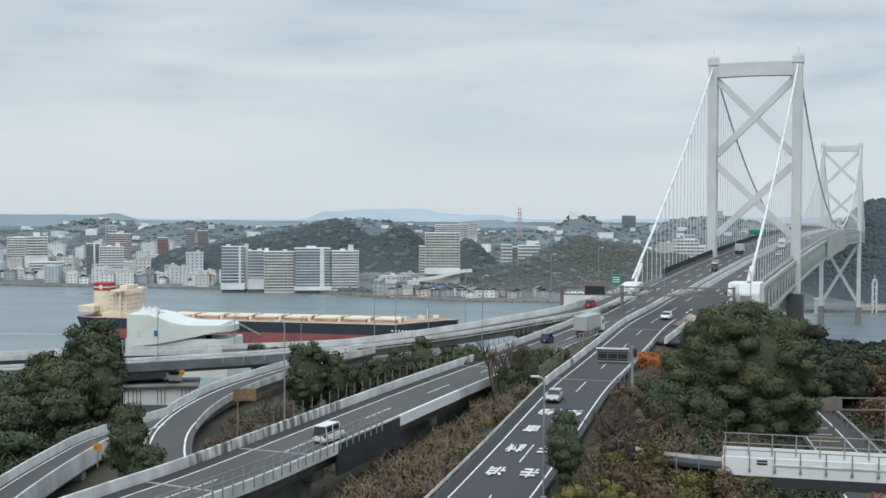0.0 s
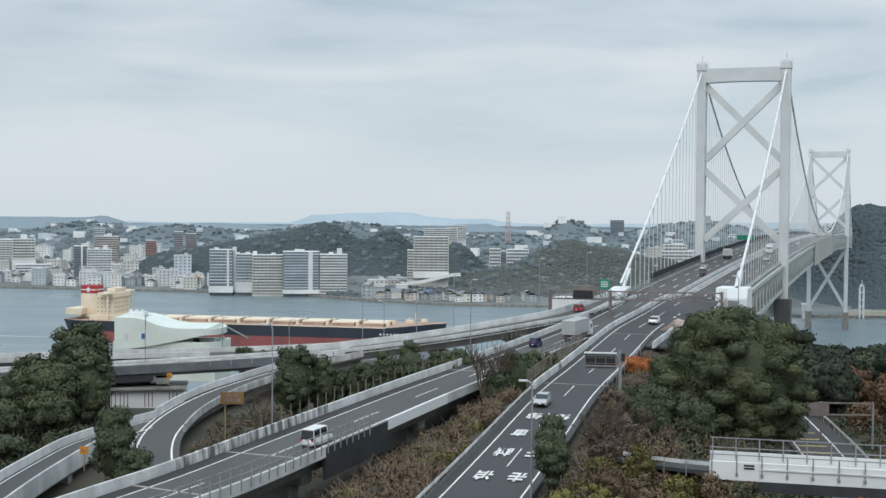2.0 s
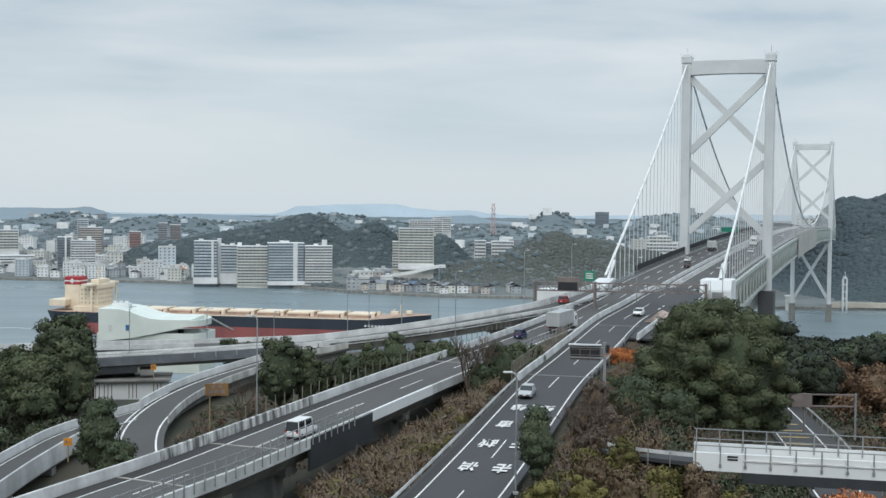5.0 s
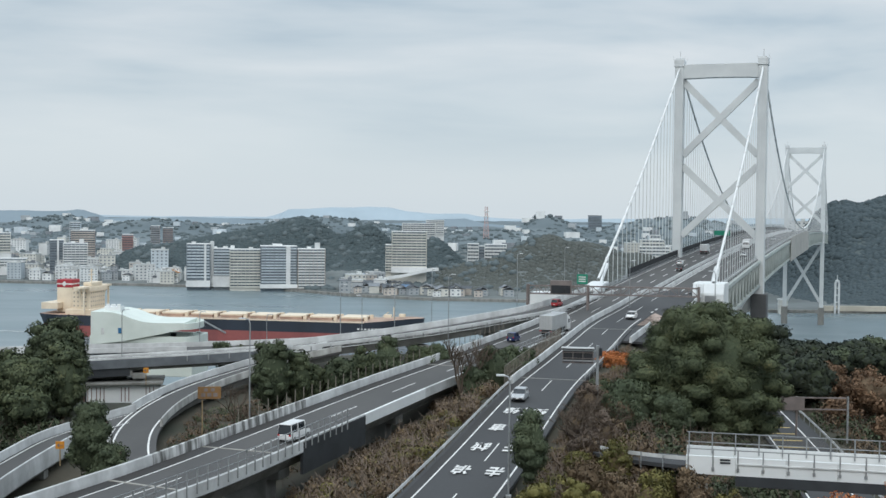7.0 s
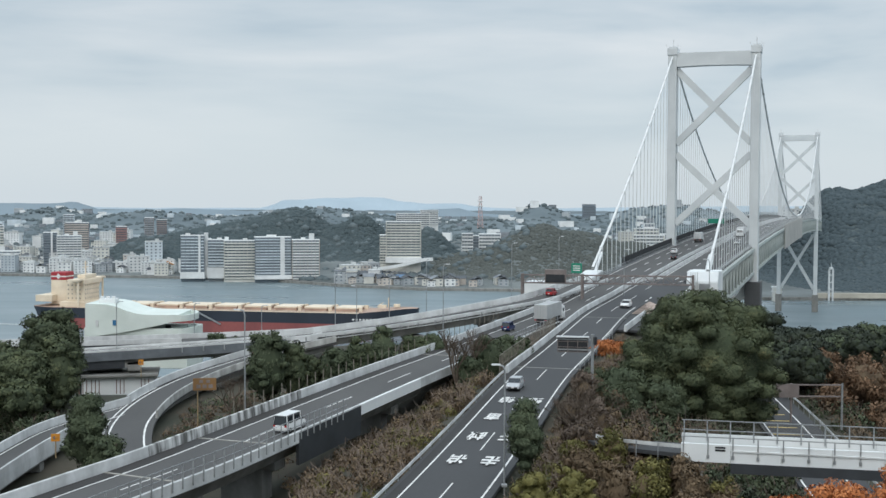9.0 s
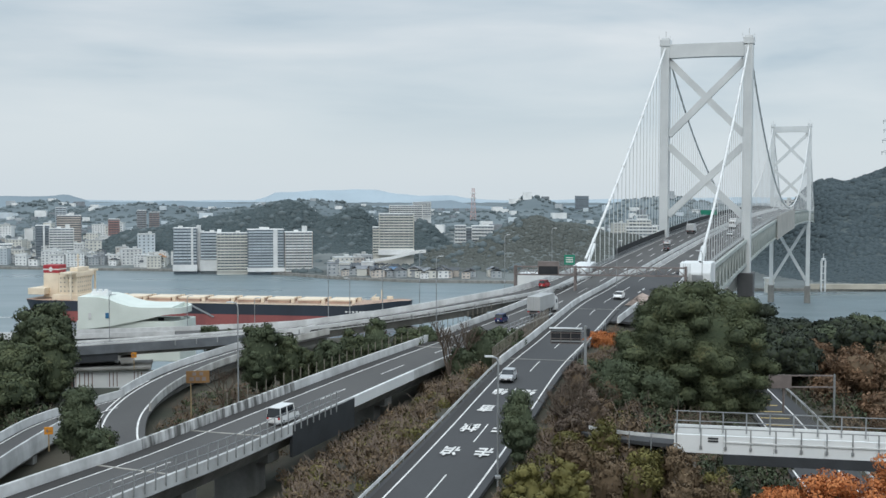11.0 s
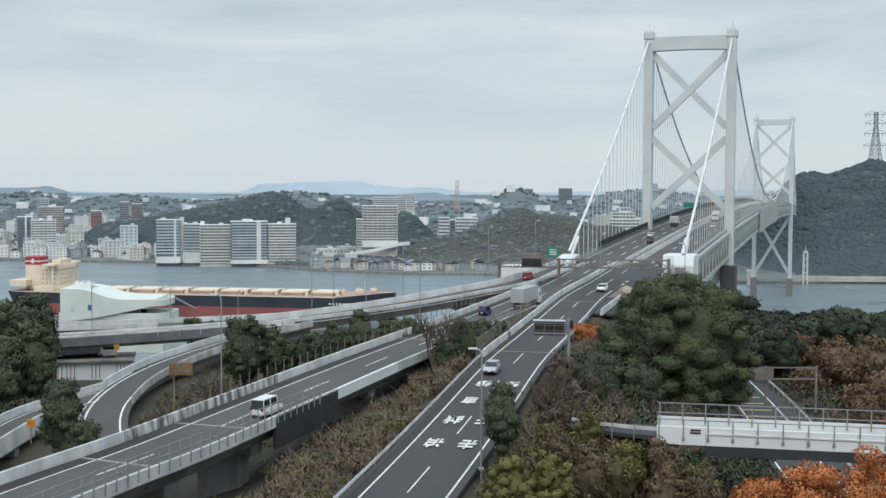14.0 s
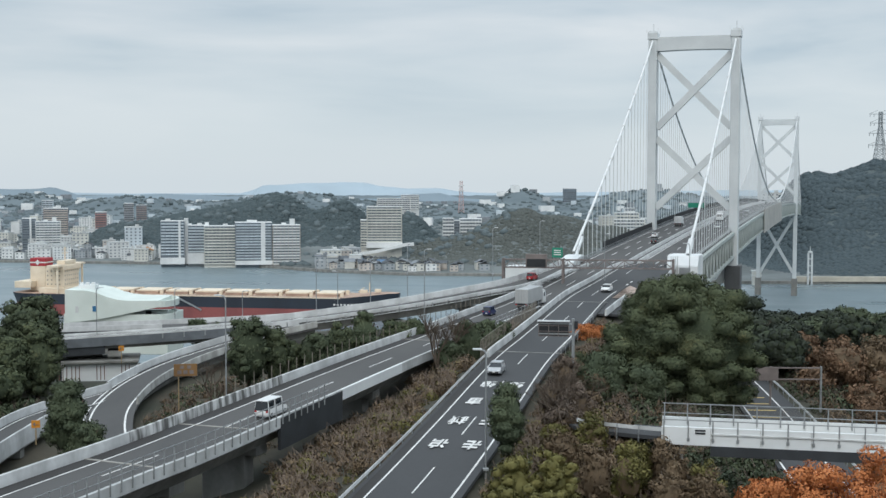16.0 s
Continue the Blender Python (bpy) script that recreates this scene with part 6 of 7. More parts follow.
    bar(bm, (118, -B / 2 - 0.3, D), (136, -B / 2 - 0.3, 5.5), 0.9)
    part("gangway", bm, GALV, t, "grey accommodation ladder on the hull side")


bulk_carrier()
bm = bmesh.new()
for k in range(20):
    a = k / 20
    box(bm, (-296 - a * 60, 826 + a * 6 + math.sin(k) * 1.2, 0.12), (5, 3.2 - 1.2 * a, 0.14), -10, 0.05)
tagged(part("ship_wake", bm, mat("white_foam", (0.7, 0.74, 0.75), 0.9, var=0.1, scale=0.4)), "white foam of a ship's wake on the water", "foam", kind="stuff")

# ---------------------------------------------------------------- the town across the water
WALLS = {k: mat("wall_" + k, c, 0.8, var=0.07, scale=0.08, fine=0.6, rand=0.12) for k, c in {
    "white": (0.68, 0.70, 0.70), "cream": (0.62, 0.62, 0.575), "grey": (0.36, 0.39, 0.41), "slate": (0.22, 0.26, 0.295), "blue": (0.24, 0.30, 0.35),
    "brown": (0.33, 0.29, 0.285), "red": (0.38, 0.24, 0.23), "tan": (0.50, 0.46, 0.42), "pale_blue": (0.50, 0.56, 0.60)}.items()}
ROOFS = {k: mat("roof_" + k, c, 0.8, var=0.12, scale=0.2, rand=0.2) for k, c in {"grey": (0.20, 0.22, 0.24), "dark": (0.10, 0.115, 0.13), "orange": (0.45, 0.24, 0.11), "blue": (0.14, 0.24, 0.38), "pale": (0.50, 0.52, 0.52)}.items()}
# sky reflection put into the base colour: paler than the glass itself
PANE = mat("distant_glass", (0.17, 0.205, 0.235), 0.25, var=0.1, rand=0.25)


def apartment(x, y, z0, z1, w, d, yaw, wall, floors, bays, rail, label, podium=None, core=None, fin=None, glass=True):
    """A block of flats: body, a recessed glazed band and a balcony to each floor, upright fins, a stair tower."""
    t = thing("apartment_block", label, "apartment building", "tall waterfront buildings", at=pose(x, y, z0, 0, 0, yaw))
    h = z1 - z0
    fh = h / floors
    bm = bmesh.new()
    low = max(0.0, z0 - ground_z(x, y) + 1.0)
    box(bm, (0, d / 2, (h - low) / 2), (w, d, h + low), 0, 0.1)
    body = part("wall", bm, WALLS[wall], t)
    for k in range(floors):
        z = k * fh
        if podium and z < podium[0]:
            continue
        bm = bmesh.new()
        box(bm, (0, -0.03, z + fh * 0.66), (w * 0.955, 0.12, fh * 0.56))
        part("window_band", bm, PANE, t)
        bm = bmesh.new()
        box(bm, (0, -0.75, z + fh * 0.20), (w * 0.97, 1.5, fh * 0.46), 0, 0.05)
        part("balcony", bm, WALLS[rail], t)
    for k in range(bays + 1):
        bm = bmesh.new()
        box(bm, (-w / 2 + w * k / bays, -0.8, h / 2 + (podium[0] / 2 if podium else 0)), (0.28, 1.62, h - (podium[0] if podium else 0)))
        part("fin", bm, WALLS[wall], t)
    for s in (-1, 1):
        for k in range(floors):
            bm = bmesh.new()
            for j in range(max(1, int(d / 5))):
                box(bm, (s * (w / 2 + 0.02), 3 + j * 5, k * fh + fh * 0.55), (0.1, 1.7, fh * 0.45))
            part("side_window", bm, PANE, t)["kind"] = "stuff"
    bm = bmesh.new()
    box(bm, (0, d / 2, h + 0.35), (w + 0.5, d + 0.5, 0.7), 0, 0.05)
    part("roof", bm, WALLS["white"], t)
    if fin:
        bm = bmesh.new()
        box(bm, (fin[0] * w, -1.2, h / 2), (fin[1], 2.4, h + 0.8), 0, 0.05)
        part("tower_fin", bm, WALLS["white"], t, "broad white upright strip")
    if podium:
        bm = bmesh.new()
        box(bm, (0, d / 2 - 2, podium[0] / 2), (w + 1, d + 5, podium[0]), 0, 0.1)
        part("podium", bm, WALLS[podium[1]], t)
    if core:
        bm = bmesh.new()
        box(bm, (core[0] * w, d / 2, (h + core[2]) / 2), (core[1], d * 0.6, h + core[2]), 0, 0.05)
        part("stair_tower", bm, WALLS["white"], t)
        bm = bmesh.new()
        box(bm, (-core[0] * w * 0.4, d / 2, h + 1.4), (4.5, 4, 2.2), 0, 0.1)
        part("plant_room", bm, WALLS["white"], t)
    return t


apartment(-282.1, 1249.1, 3.4, 47.3, 23.8, 16, 8, "slate", 14, 5, "pale_blue", "tall slate-blue apartment block with white frame", (6.5, "white"), (0.56, 3.6, 3.0), (0.30, 2.2))
apartment(-258.8, 1254.2, 3.4, 42.7, 16.5, 15, 8, "grey", 13, 4, "pale_blue", "grey-blue apartment block behind a white podium", (11.0, "white"), (-0.45, 4.0, 2.0))
apartment(-233.0, 1248.0, 3.4, 42.3, 32.0, 15, 10, "cream", 13, 8, "cream", "cream apartment block with pale balconies", None, (-0.42, 4.0, 4.0))
apartment(-197.9, 1243.9, 3.4, 46.2, 36.7, 16, 12, "slate", 15, 8, "pale_blue", "dark blue apartment block with a broad white strip", (4.0, "white"), (-0.1, 5.0, 2.6), (0.26, 4.4))
apartment(-164.5, 1246.0, 3.4, 43.5, 27.9, 15, 10, "tan", 14, 7, "white", "beige-grey apartment block with a stair tower", None, (0.22, 5.0, 6.5))
apartment(-64.5, 1252, 20.5, 62.4, 36.0, 20, 4, "cream", 15, 7, "cream", "tall cream hotel tower on a terraced hill", (5.5, "white"), None)
apartment(-85.5, 1256, 20.5, 48.4, 7.0, 18, 4, "cream", 10, 2, "cream", "lower cream wing of the hotel tower")
apartment(1.5, 1332, 26, 48.0, 12.0, 14, 0, "white", 6, 4, "white", "white five-storey block above the shore hill")
apartment(26, 1334, 26, 47.5, 24.0, 14, 0, "white", 6, 7, "white", "white five-storey block with square windows")
apartment(13, 1336, 26, 45.5, 11.0, 13, 0, "slate", 6, 3, "slate", "dark middle block between two white ones")
apartment(-588, 1500, 12, 50, 27, 16, 20, "white", 11, 6, "cream", "white stepped town building with a roof tower", (12.0, "white"), (0.0, 8, 6))
apartment(-476, 1384, 8, 45.5, 15, 16, 18, "slate", 13, 3, "slate", "dark grey narrow apartment block", None, None, (0.1, 2.0))
apartment(-453, 1380, 8, 42.0, 27, 14, 18, "white", 12, 6, "white", "white apartment block with strong balcony rows", None, (0.25, 5, 5))
apartment(-515, 1600, 16, 52, 30, 16, 15, "brown", 12, 6, "tan", "brownish apartment block in the town", None, (0.1, 6, 4))
apartment(-470, 1650, 20, 46, 14, 14, 12, "red", 8, 4, "red", "reddish brick apartment block in the town")
apartment(-445, 1700, 20, 57, 12, 14, 12, "brown", 12, 3, "grey", "narrow brown tower block in the town")
apartment(-422, 1680, 20, 55, 14, 14, 12, "slate", 12, 3, "brown", "narrow dark tower block in the town")
apartment(-575, 1750, 22, 60, 15, 14, 12, "pale_blue", 12, 3, "pale_blue", "pale blue-grey tower block in the town")
apartment(-660, 1620, 18, 46, 30, 16, 16, "cream", 9, 6, "white", "pale town building with balcony rows")
apartment(-545, 1420, 6, 22, 40, 14, 18, "cream", 5, 8, "white", "long low pale waterfront building")
apartment(-250 + 500, 2480, 40, 74, 26, 18, 0, "slate", 11, 5, "slate", "distant dark grey tower block on the skyline")
apartment(-70, 1600, 50, 66, 44, 15, 0, "white", 6, 12, "white", "long white building on the hill behind the hotel")
apartment(-50, 1640, 52, 70, 24, 15, 0, "white", 7, 6, "white", "white hospital block on the hill behind the hotel")
apartment(216, 1490, 30, 42, 52, 20, 0, "cream", 3, 9, "white", "wide white terraced building beyond the bridge")
apartment(222, 1500, 42, 50, 28, 14, 0, "cream", 2, 5, "cream", "upper tier of a white terraced building")
apartment(226, 1504, 50, 56, 12, 8, 0, "white", 1, 3, "white", "small roof pavilion of a terraced building")

# the terrace under the hotel and the low wing beside it
t = thing("terrace_wall", "long pale retaining wall below the hotel", "wall")
bm = bmesh.new()
sweep(bm, spline([(-90, 1241, 15.5), (-70, 1243, 18.6), (-52, 1245, 23.0), (-42, 1247, 25.0), (-34, 1248, 25.5)], 4.0), [(-1, -2.6), (1, -2.6), (1, 0.6), (-1, 0.6)])
part("wall", bm, WALLS["white"], t)
t = thing("low_wing", "low grey building with tall windows beside the hotel", "building")
bm = bmesh.new()
box(bm, (-95.5, 1246, 14), (13.5, 12, 14), 4, 0.1)
part("wall", bm, WALLS["grey"], t)
for k in range(4):
    bm = bmesh.new()
    box(bm, (-100 + k * 3.1, 1239.8, 15), (1.6, 0.3, 8), 4)
    part("window", bm, PANE, t)


def house_kinds():
    """A few kinds of small buildings to be repeated over the town."""
    kinds = []
    far = pose(0, -600, -80)
    specs = [("white", "dark", 9, 8, 6.0, True), ("cream", "grey", 10, 9, 6.2, True), ("grey", "dark", 9, 8, 5.6, True), ("tan", "dark", 8, 8, 6.0, True), ("white", "blue", 9, 9, 5.8, True),
             ("white", "pale", 13, 10, 9.5, False), ("cream", "pale", 15, 11, 12.5, False), ("grey", "grey", 12, 10, 9.0, False), ("white", "pale", 20, 11, 15.0, False), ("tan", "pale", 11, 10, 12.0, False), ("cream", "orange", 12, 10, 9, True), ("pale_blue", "pale", 16, 12, 18.0, False)]
    for wall, roof, w, d, h, gable in specs:
        name = "town_house" if gable else "town_block"
        label = f"small {wall.replace('_', ' ')} house with a {roof} tiled roof" if gable else f"{wall.replace('_', ' ')} concrete town building with window rows"
        t = thing(name, label, "house" if gable else "building", "houses of the waterfront town", at=far)
        bm = bmesh.new()
        box(bm, (0, 0, h / 2 - 1), (w, d, h + 2))
        part("wall", bm, WALLS[wall], t)
        bm = bmesh.new()
        if gable:
            e = 0.6
            pr = [(-w / 2 - e, h - 0.2), (0, h + w * 0.26), (w / 2 + e, h - 0.2), (0, h + w * 0.26 - 0.5)]
            a = [bm.verts.new((x, -d / 2 - e, z)) for x, z in pr]
            b = [bm.verts.new((x, d / 2 + e, z)) for x, z in pr]
            bm.faces.new(a)
            bm.faces.new(b[::-1])
            for k in range(4):
                bm.faces.new((a[k], b[k], b[(k + 1) % 4], a[(k + 1) % 4]))
        else:
            box(bm, (0, 0, h + 0.3), (w + 0.4, d + 0.4, 0.8))
            box(bm, (w * 0.2, 0, h + 1.6), (3.4, 3.4, 2.2), 0, 0.1)
        part("roof", bm, ROOFS[roof], t)
        n = max(2, int(h / 3.0))
        for k in range(n):
            bm = bmesh.new()
            for j in range(max(2, int(w / 3.4))):
                xx = -w / 2 + w * (j + 0.5) / max(2, int(w / 3.4))
                box(bm, (xx, -d / 2 - 0.02, (k + 0.55) * h / n), (1.5, 0.12, 1.25))
            part("glazing", bm, PANE, t)["kind"] = "stuff"
        kinds.append(t)
    return kinds


KINDS = house_kinds()
g = random.Random(12)


def settle(n, x0, x1, d0, d1, kinds, lim=70, step=0.0, scale=(0.85, 1.25)):
    """Puts houses on the town's land, d metres behind its shore."""
    k = 0
    while k < n:
        x = g.uniform(x0, x1)
        y = table(FARSHORE, x) + g.uniform(d0, d1)
        z = ground_z(x, y)
        k += 1
        if z > lim or z < 1 or (-455 < x < -10 and 1385 < y < 1620 and z > 13):
            continue
        s = g.uniform(*scale)
        copy_thing(KINDS[g.choice(kinds)], pose(x, y, z, 0, 0, g.choice((0, 0, 12, -10, 25, 90)) + g.uniform(-6, 6)) @ Matrix.Scale(s, 4))


settle(46, -118, 45, 12, 40, (0, 1, 2, 3, 0, 2), 30)
settle(60, -125, -60, 30, 190, (0, 1, 2, 3, 4, 5), 40)
settle(14, -128, -104, 12, 60, (5, 7, 9, 6), 30)
settle(20, -345, -300, 14, 60, (5, 6, 8, 0, 10, 5), 40)
settle(50, -640, -350, 14, 80, (5, 8, 6, 5, 0, 7, 0), 40)
settle(70, -760, -360, 70, 420, (5, 6, 8, 9, 0, 7, 1, 11), 60)
settle(60, -900, -250, 350, 700, (5, 8, 0, 6, 7, 1), 70, scale=(0.9, 1.3))
settle(50, 40, 420, 220, 700, (5, 8, 0, 1, 6), 70, scale=(0.9, 1.3))


def distant_town(n):
    """Roofs and blocks past counting, far behind the waterfront."""
    bm = bmesh.new()
    for k in range(n):
        x = g.uniform(-1150, 800)
        y = table(FARSHORE, x) + g.uniform(650, 2000)
        z = ground_z(x, y)
        big = g.random() < 0.16
        w, h = (g.uniform(14, 28), g.uniform(7, 13)) if big else (g.uniform(8, 15), g.uniform(4, 7))
        box(bm, (x, y, z + h / 2 - 1), (w, 12, h + 2), g.uniform(-20, 20), mi=g.choice((0, 0, 1, 2, 3)))
    tagged(part("distant_town", bm, [WALLS["white"], WALLS["pale_blue"], WALLS["grey"], ROOFS["grey"]]), "pale roofs of a distant hazy town", "town", kind="stuff")


distant_town(330)
for q in KINDS:  # the first of each kind joins the waterfront
    x = g.uniform(-600, -360)
    y = table(FARSHORE, x) + g.uniform(20, 120)
    q.matrix_basis = pose(x, y, ground_z(x, y), 0, 0, g.uniform(-15, 15))


def quay():
    bm = bmesh.new()
    p = [Vector((x, y - 2, 0)) for x, y in FARSHORE[1:-1]]
    sweep(bm, p, [(-3, -3), (2, -3), (2, 2.7), (-3, 2.7)])
    tagged(part("quay", bm, OLDCON), "grey concrete quay along the far shore", "quay", kind="structure")
    bm = bmesh.new()
    sweep(bm, [Vector((305, 1062, 0)), Vector((400, 1062, 0)), Vector((620, 1025, 0))], [(-2, 2), (3, 2), (3, 6.4), (-2, 6.4)])
    t = tagged(part("sea_wall", bm, mat("beige_concrete", (0.50, 0.47, 0.40), 0.9, var=0.1, scale=0.05, fine=0.5)), "beige sea wall below the wooded headland", "wall", kind="structure")
    t2 = thing("beacon_tower", "slim pale beacon tower on the sea wall", "tower", at=pose(316, 1058, 0))
    bm = bmesh.new()
    for s in (-1.6, 1.6):
        bar(bm, (s, 0, 0), (s, 0, 27), 1.5, sides=4)
    for z in (4, 10, 16, 22):
        box(bm, (0, 0, z), (4.6, 1.8, 0.8), 0, 0.1)
    part("shaft", bm, STEEL, t2)
    bm = bmesh.new()
    box(bm, (0, 0, 28), (3.4, 2.4, 2.0), 0, 0.3)
    bar(bm, (0, 0, 29), (0, 0, 33), 0.5)
    part("lantern", bm, STEEL, t2)
    t3 = thing("pump_house", "small cream building on the quay by the bridge", "building", at=pose(267, 1048, 0))
    bm = bmesh.new()
    box(bm, (0, 0, 6), (7, 6, 12), 0, 0.2)
    part("wall", bm, WALLS["cream"], t3)
    bm = bmesh.new()
    box(bm, (0, 0, 12.4), (8.4, 7, 1.0), 0, 0.1)
    box(bm, (0, 0, 8.4), (8, 6.6, 0.5), 0, 0.1)
    part("roof", bm, WALLS["white"], t3)


quay()


def lattice(name, label, x, y, z0, h, w0, w1, material, arms=(), panels=9, thick=0.8, bands=None):
    t = thing(name, label, "pylon", at=pose(x, y, z0))
    corner = lambda k, z: Vector((((-1, 1, 1, -1)[k]) * (w0 + (w1 - w0) * min(1, z / (h * 0.75))) / 2, ((-1, -1, 1, 1)[k]) * (w0 + (w1 - w0) * min(1, z / (h * 0.75))) / 2, z))
    for k in range(4):
        bm = bmesh.new()
        zs = np.linspace(0, h, panels + 1)
        tube(bm, [corner(k, a) for a in zs], thick * 0.55, 5)
        part("leg", bm, material, t)
        bm = bmesh.new()
        for a, b in zip(zs, zs[1:]):
            j = (k + 1) % 4
            bar(bm, corner(k, a), corner(j, b), thick * 0.6)
            bar(bm, corner(j, a), corner(k, b), thick * 0.6)
            bar(bm, corner(k, b), corner(j, b), thick * 0.6)
        part("bracing", bm, material, t)
    for z, half in arms:
        bm = bmesh.new()
        for s in (-1, 1):
            bar(bm, (0, 0, z), (s * half, 0, z), thick)
            bar(bm, (s * w1, 0, z + 4), (s * half, 0, z + 0.4), thick * 0.7)
            bar(bm, (s * half * 0.95, 0, z), (s * half * 0.95, 0, z - 3), thick * 0.8)
            bar(bm, (s * half * 0.6, 0, z), (s * half * 0.6, 0, z - 3), thick * 0.8)
        part("cross_arm", bm, material, t)
    return t


PYL = mat("pylon_steel", (0.30, 0.33, 0.35), 0.6, var=0.1)
lattice("power_pylon", "grey lattice power pylon on the wooded hill", 464, 1310, 104, 60, 13, 3.2, PYL, ((57.5, 12.0), (48, 11.2), (37, 12.4), (24.5, 13.0)), 12, 0.6)
m = lattice("radio_mast", "red and white lattice radio mast in the town", 22, 1900, 40, 49, 9, 4, mat("faded_red_white", (0.50, 0.36, 0.35), 0.7, var=0.1), (), 8, 0.8)
bm = bmesh.new()
for z in (34, 42):
    box(bm, (0, 0, z), (9, 9, 1.6), 0, 0.2)
part("platform", bm, WALLS["white"], m)


# distant ridges, far beyond everything else
def backdrop(name, y, z0, pts, tone, glow, label):
    bm = bmesh.new()
    xs = np.linspace(pts[0][0], pts[-1][0], 160)
    low, high = [], []
    for x in xs:
        z = table(pts, x) + 3.0 * noise.noise(Vector((x * 0.012, y, 0))) + 1.2 * noise.noise(Vector((x * 0.05, y, 3)))
        low.append(bm.verts.new((x, y, z0)))
        high.append(bm.verts.new((x, y + 160, z)))
    for k in range(len(xs) - 1):
        bm.faces.new((low[k], low[k + 1], high[k + 1], high[k]))
    # haze painted on: a paled blue tone and a faint glow of the ridge
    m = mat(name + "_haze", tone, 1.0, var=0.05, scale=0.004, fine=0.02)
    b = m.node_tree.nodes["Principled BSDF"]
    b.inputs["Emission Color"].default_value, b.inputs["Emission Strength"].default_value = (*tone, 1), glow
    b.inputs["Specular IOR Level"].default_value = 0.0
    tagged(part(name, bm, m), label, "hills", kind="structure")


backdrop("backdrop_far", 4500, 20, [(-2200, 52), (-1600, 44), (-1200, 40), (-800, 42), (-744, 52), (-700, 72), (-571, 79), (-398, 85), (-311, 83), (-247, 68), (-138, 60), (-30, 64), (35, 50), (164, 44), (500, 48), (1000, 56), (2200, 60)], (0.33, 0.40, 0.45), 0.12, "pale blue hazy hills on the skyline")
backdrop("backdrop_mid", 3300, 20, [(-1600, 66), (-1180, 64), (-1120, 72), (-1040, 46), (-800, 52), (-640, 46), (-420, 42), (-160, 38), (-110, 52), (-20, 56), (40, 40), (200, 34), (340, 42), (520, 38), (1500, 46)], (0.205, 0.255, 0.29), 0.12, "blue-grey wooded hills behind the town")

# ---------------------------------------------------------------- vehicles
RUBBER = mat("tyre_rubber", (0.018, 0.018, 0.018), 0.85, var=0.1)
RIM = mat("wheel_rim", (0.45, 0.46, 0.47), 0.35, 0.6, var=0.05)
LAMP_W = mat("headlight_glass", (0.75, 0.77, 0.78), 0.15, var=0.03)
LAMP_R = mat("tail_light", (0.40, 0.02, 0.02), 0.25, var=0.05)
CARGLASS = mat("car_glass", (0.02, 0.025, 0.03), 0.08, var=0.05)
PAINTS = {k: mat("car_" + k, c, 0.28, var=0.03, scale=0.6, fine=4) for k, c in {"white": (0.72, 0.73, 0.73), "silver": (0.42, 0.44, 0.46), "red": (0.42, 0.025, 0.03), "navy": (0.015, 0.03, 0.10), "black": (0.02, 0.02, 0.022), "grey": (0.20, 0.21, 0.22)}.items()}


def loft(bm, rows, mi=0):
    """Joins closed rings of equal count into a skin."""
    rings = [[bm.verts.new(p) for p in r] for r in rows]
    n = len(rings[0])
    for a, b in zip(rings, rings[1:]):
        for k in range(n):
            bm.faces.new((a[k], a[(k + 1) % n], b[(k + 1) % n], b[k])).material_index = mi
    bm.faces.new(rings[0][::-1]).material_index = mi
    bm.faces.new(rings[-1]).material_index = mi


def wheel(t, x, y, r, w):
    bm = bmesh.new()
    m = Matrix.Translation((x, y, r)) @ Matrix.Rotation(radians(90), 4, "Y")
    bmesh.ops.create_cone(bm, cap_ends=True, segments=16, radius1=r, radius2=r, depth=w, matrix=m)
    bmesh.ops.bevel(bm, geom=[e for e in bm.edges if len(e.link_faces) == 2 and any(len(f.verts) > 4 for f in e.link_faces)], offset=r * 0.12, segments=2, affect="EDGES")
    ty = part("tyre", bm, RUBBER, t)
    bm = bmesh.new()
    s = 1 if x > 0 else -1
    m = Matrix.Translation((x + s * (w / 2 + 0.005), y, r)) @ Matrix.Rotation(radians(90), 4, "Y")
    bmesh.ops.create_cone(bm, cap_ends=True, segments=14, radius1=r * 0.62, radius2=r * 0.5, depth=0.04, matrix=m)
    part("rim", bm, RIM, ty)


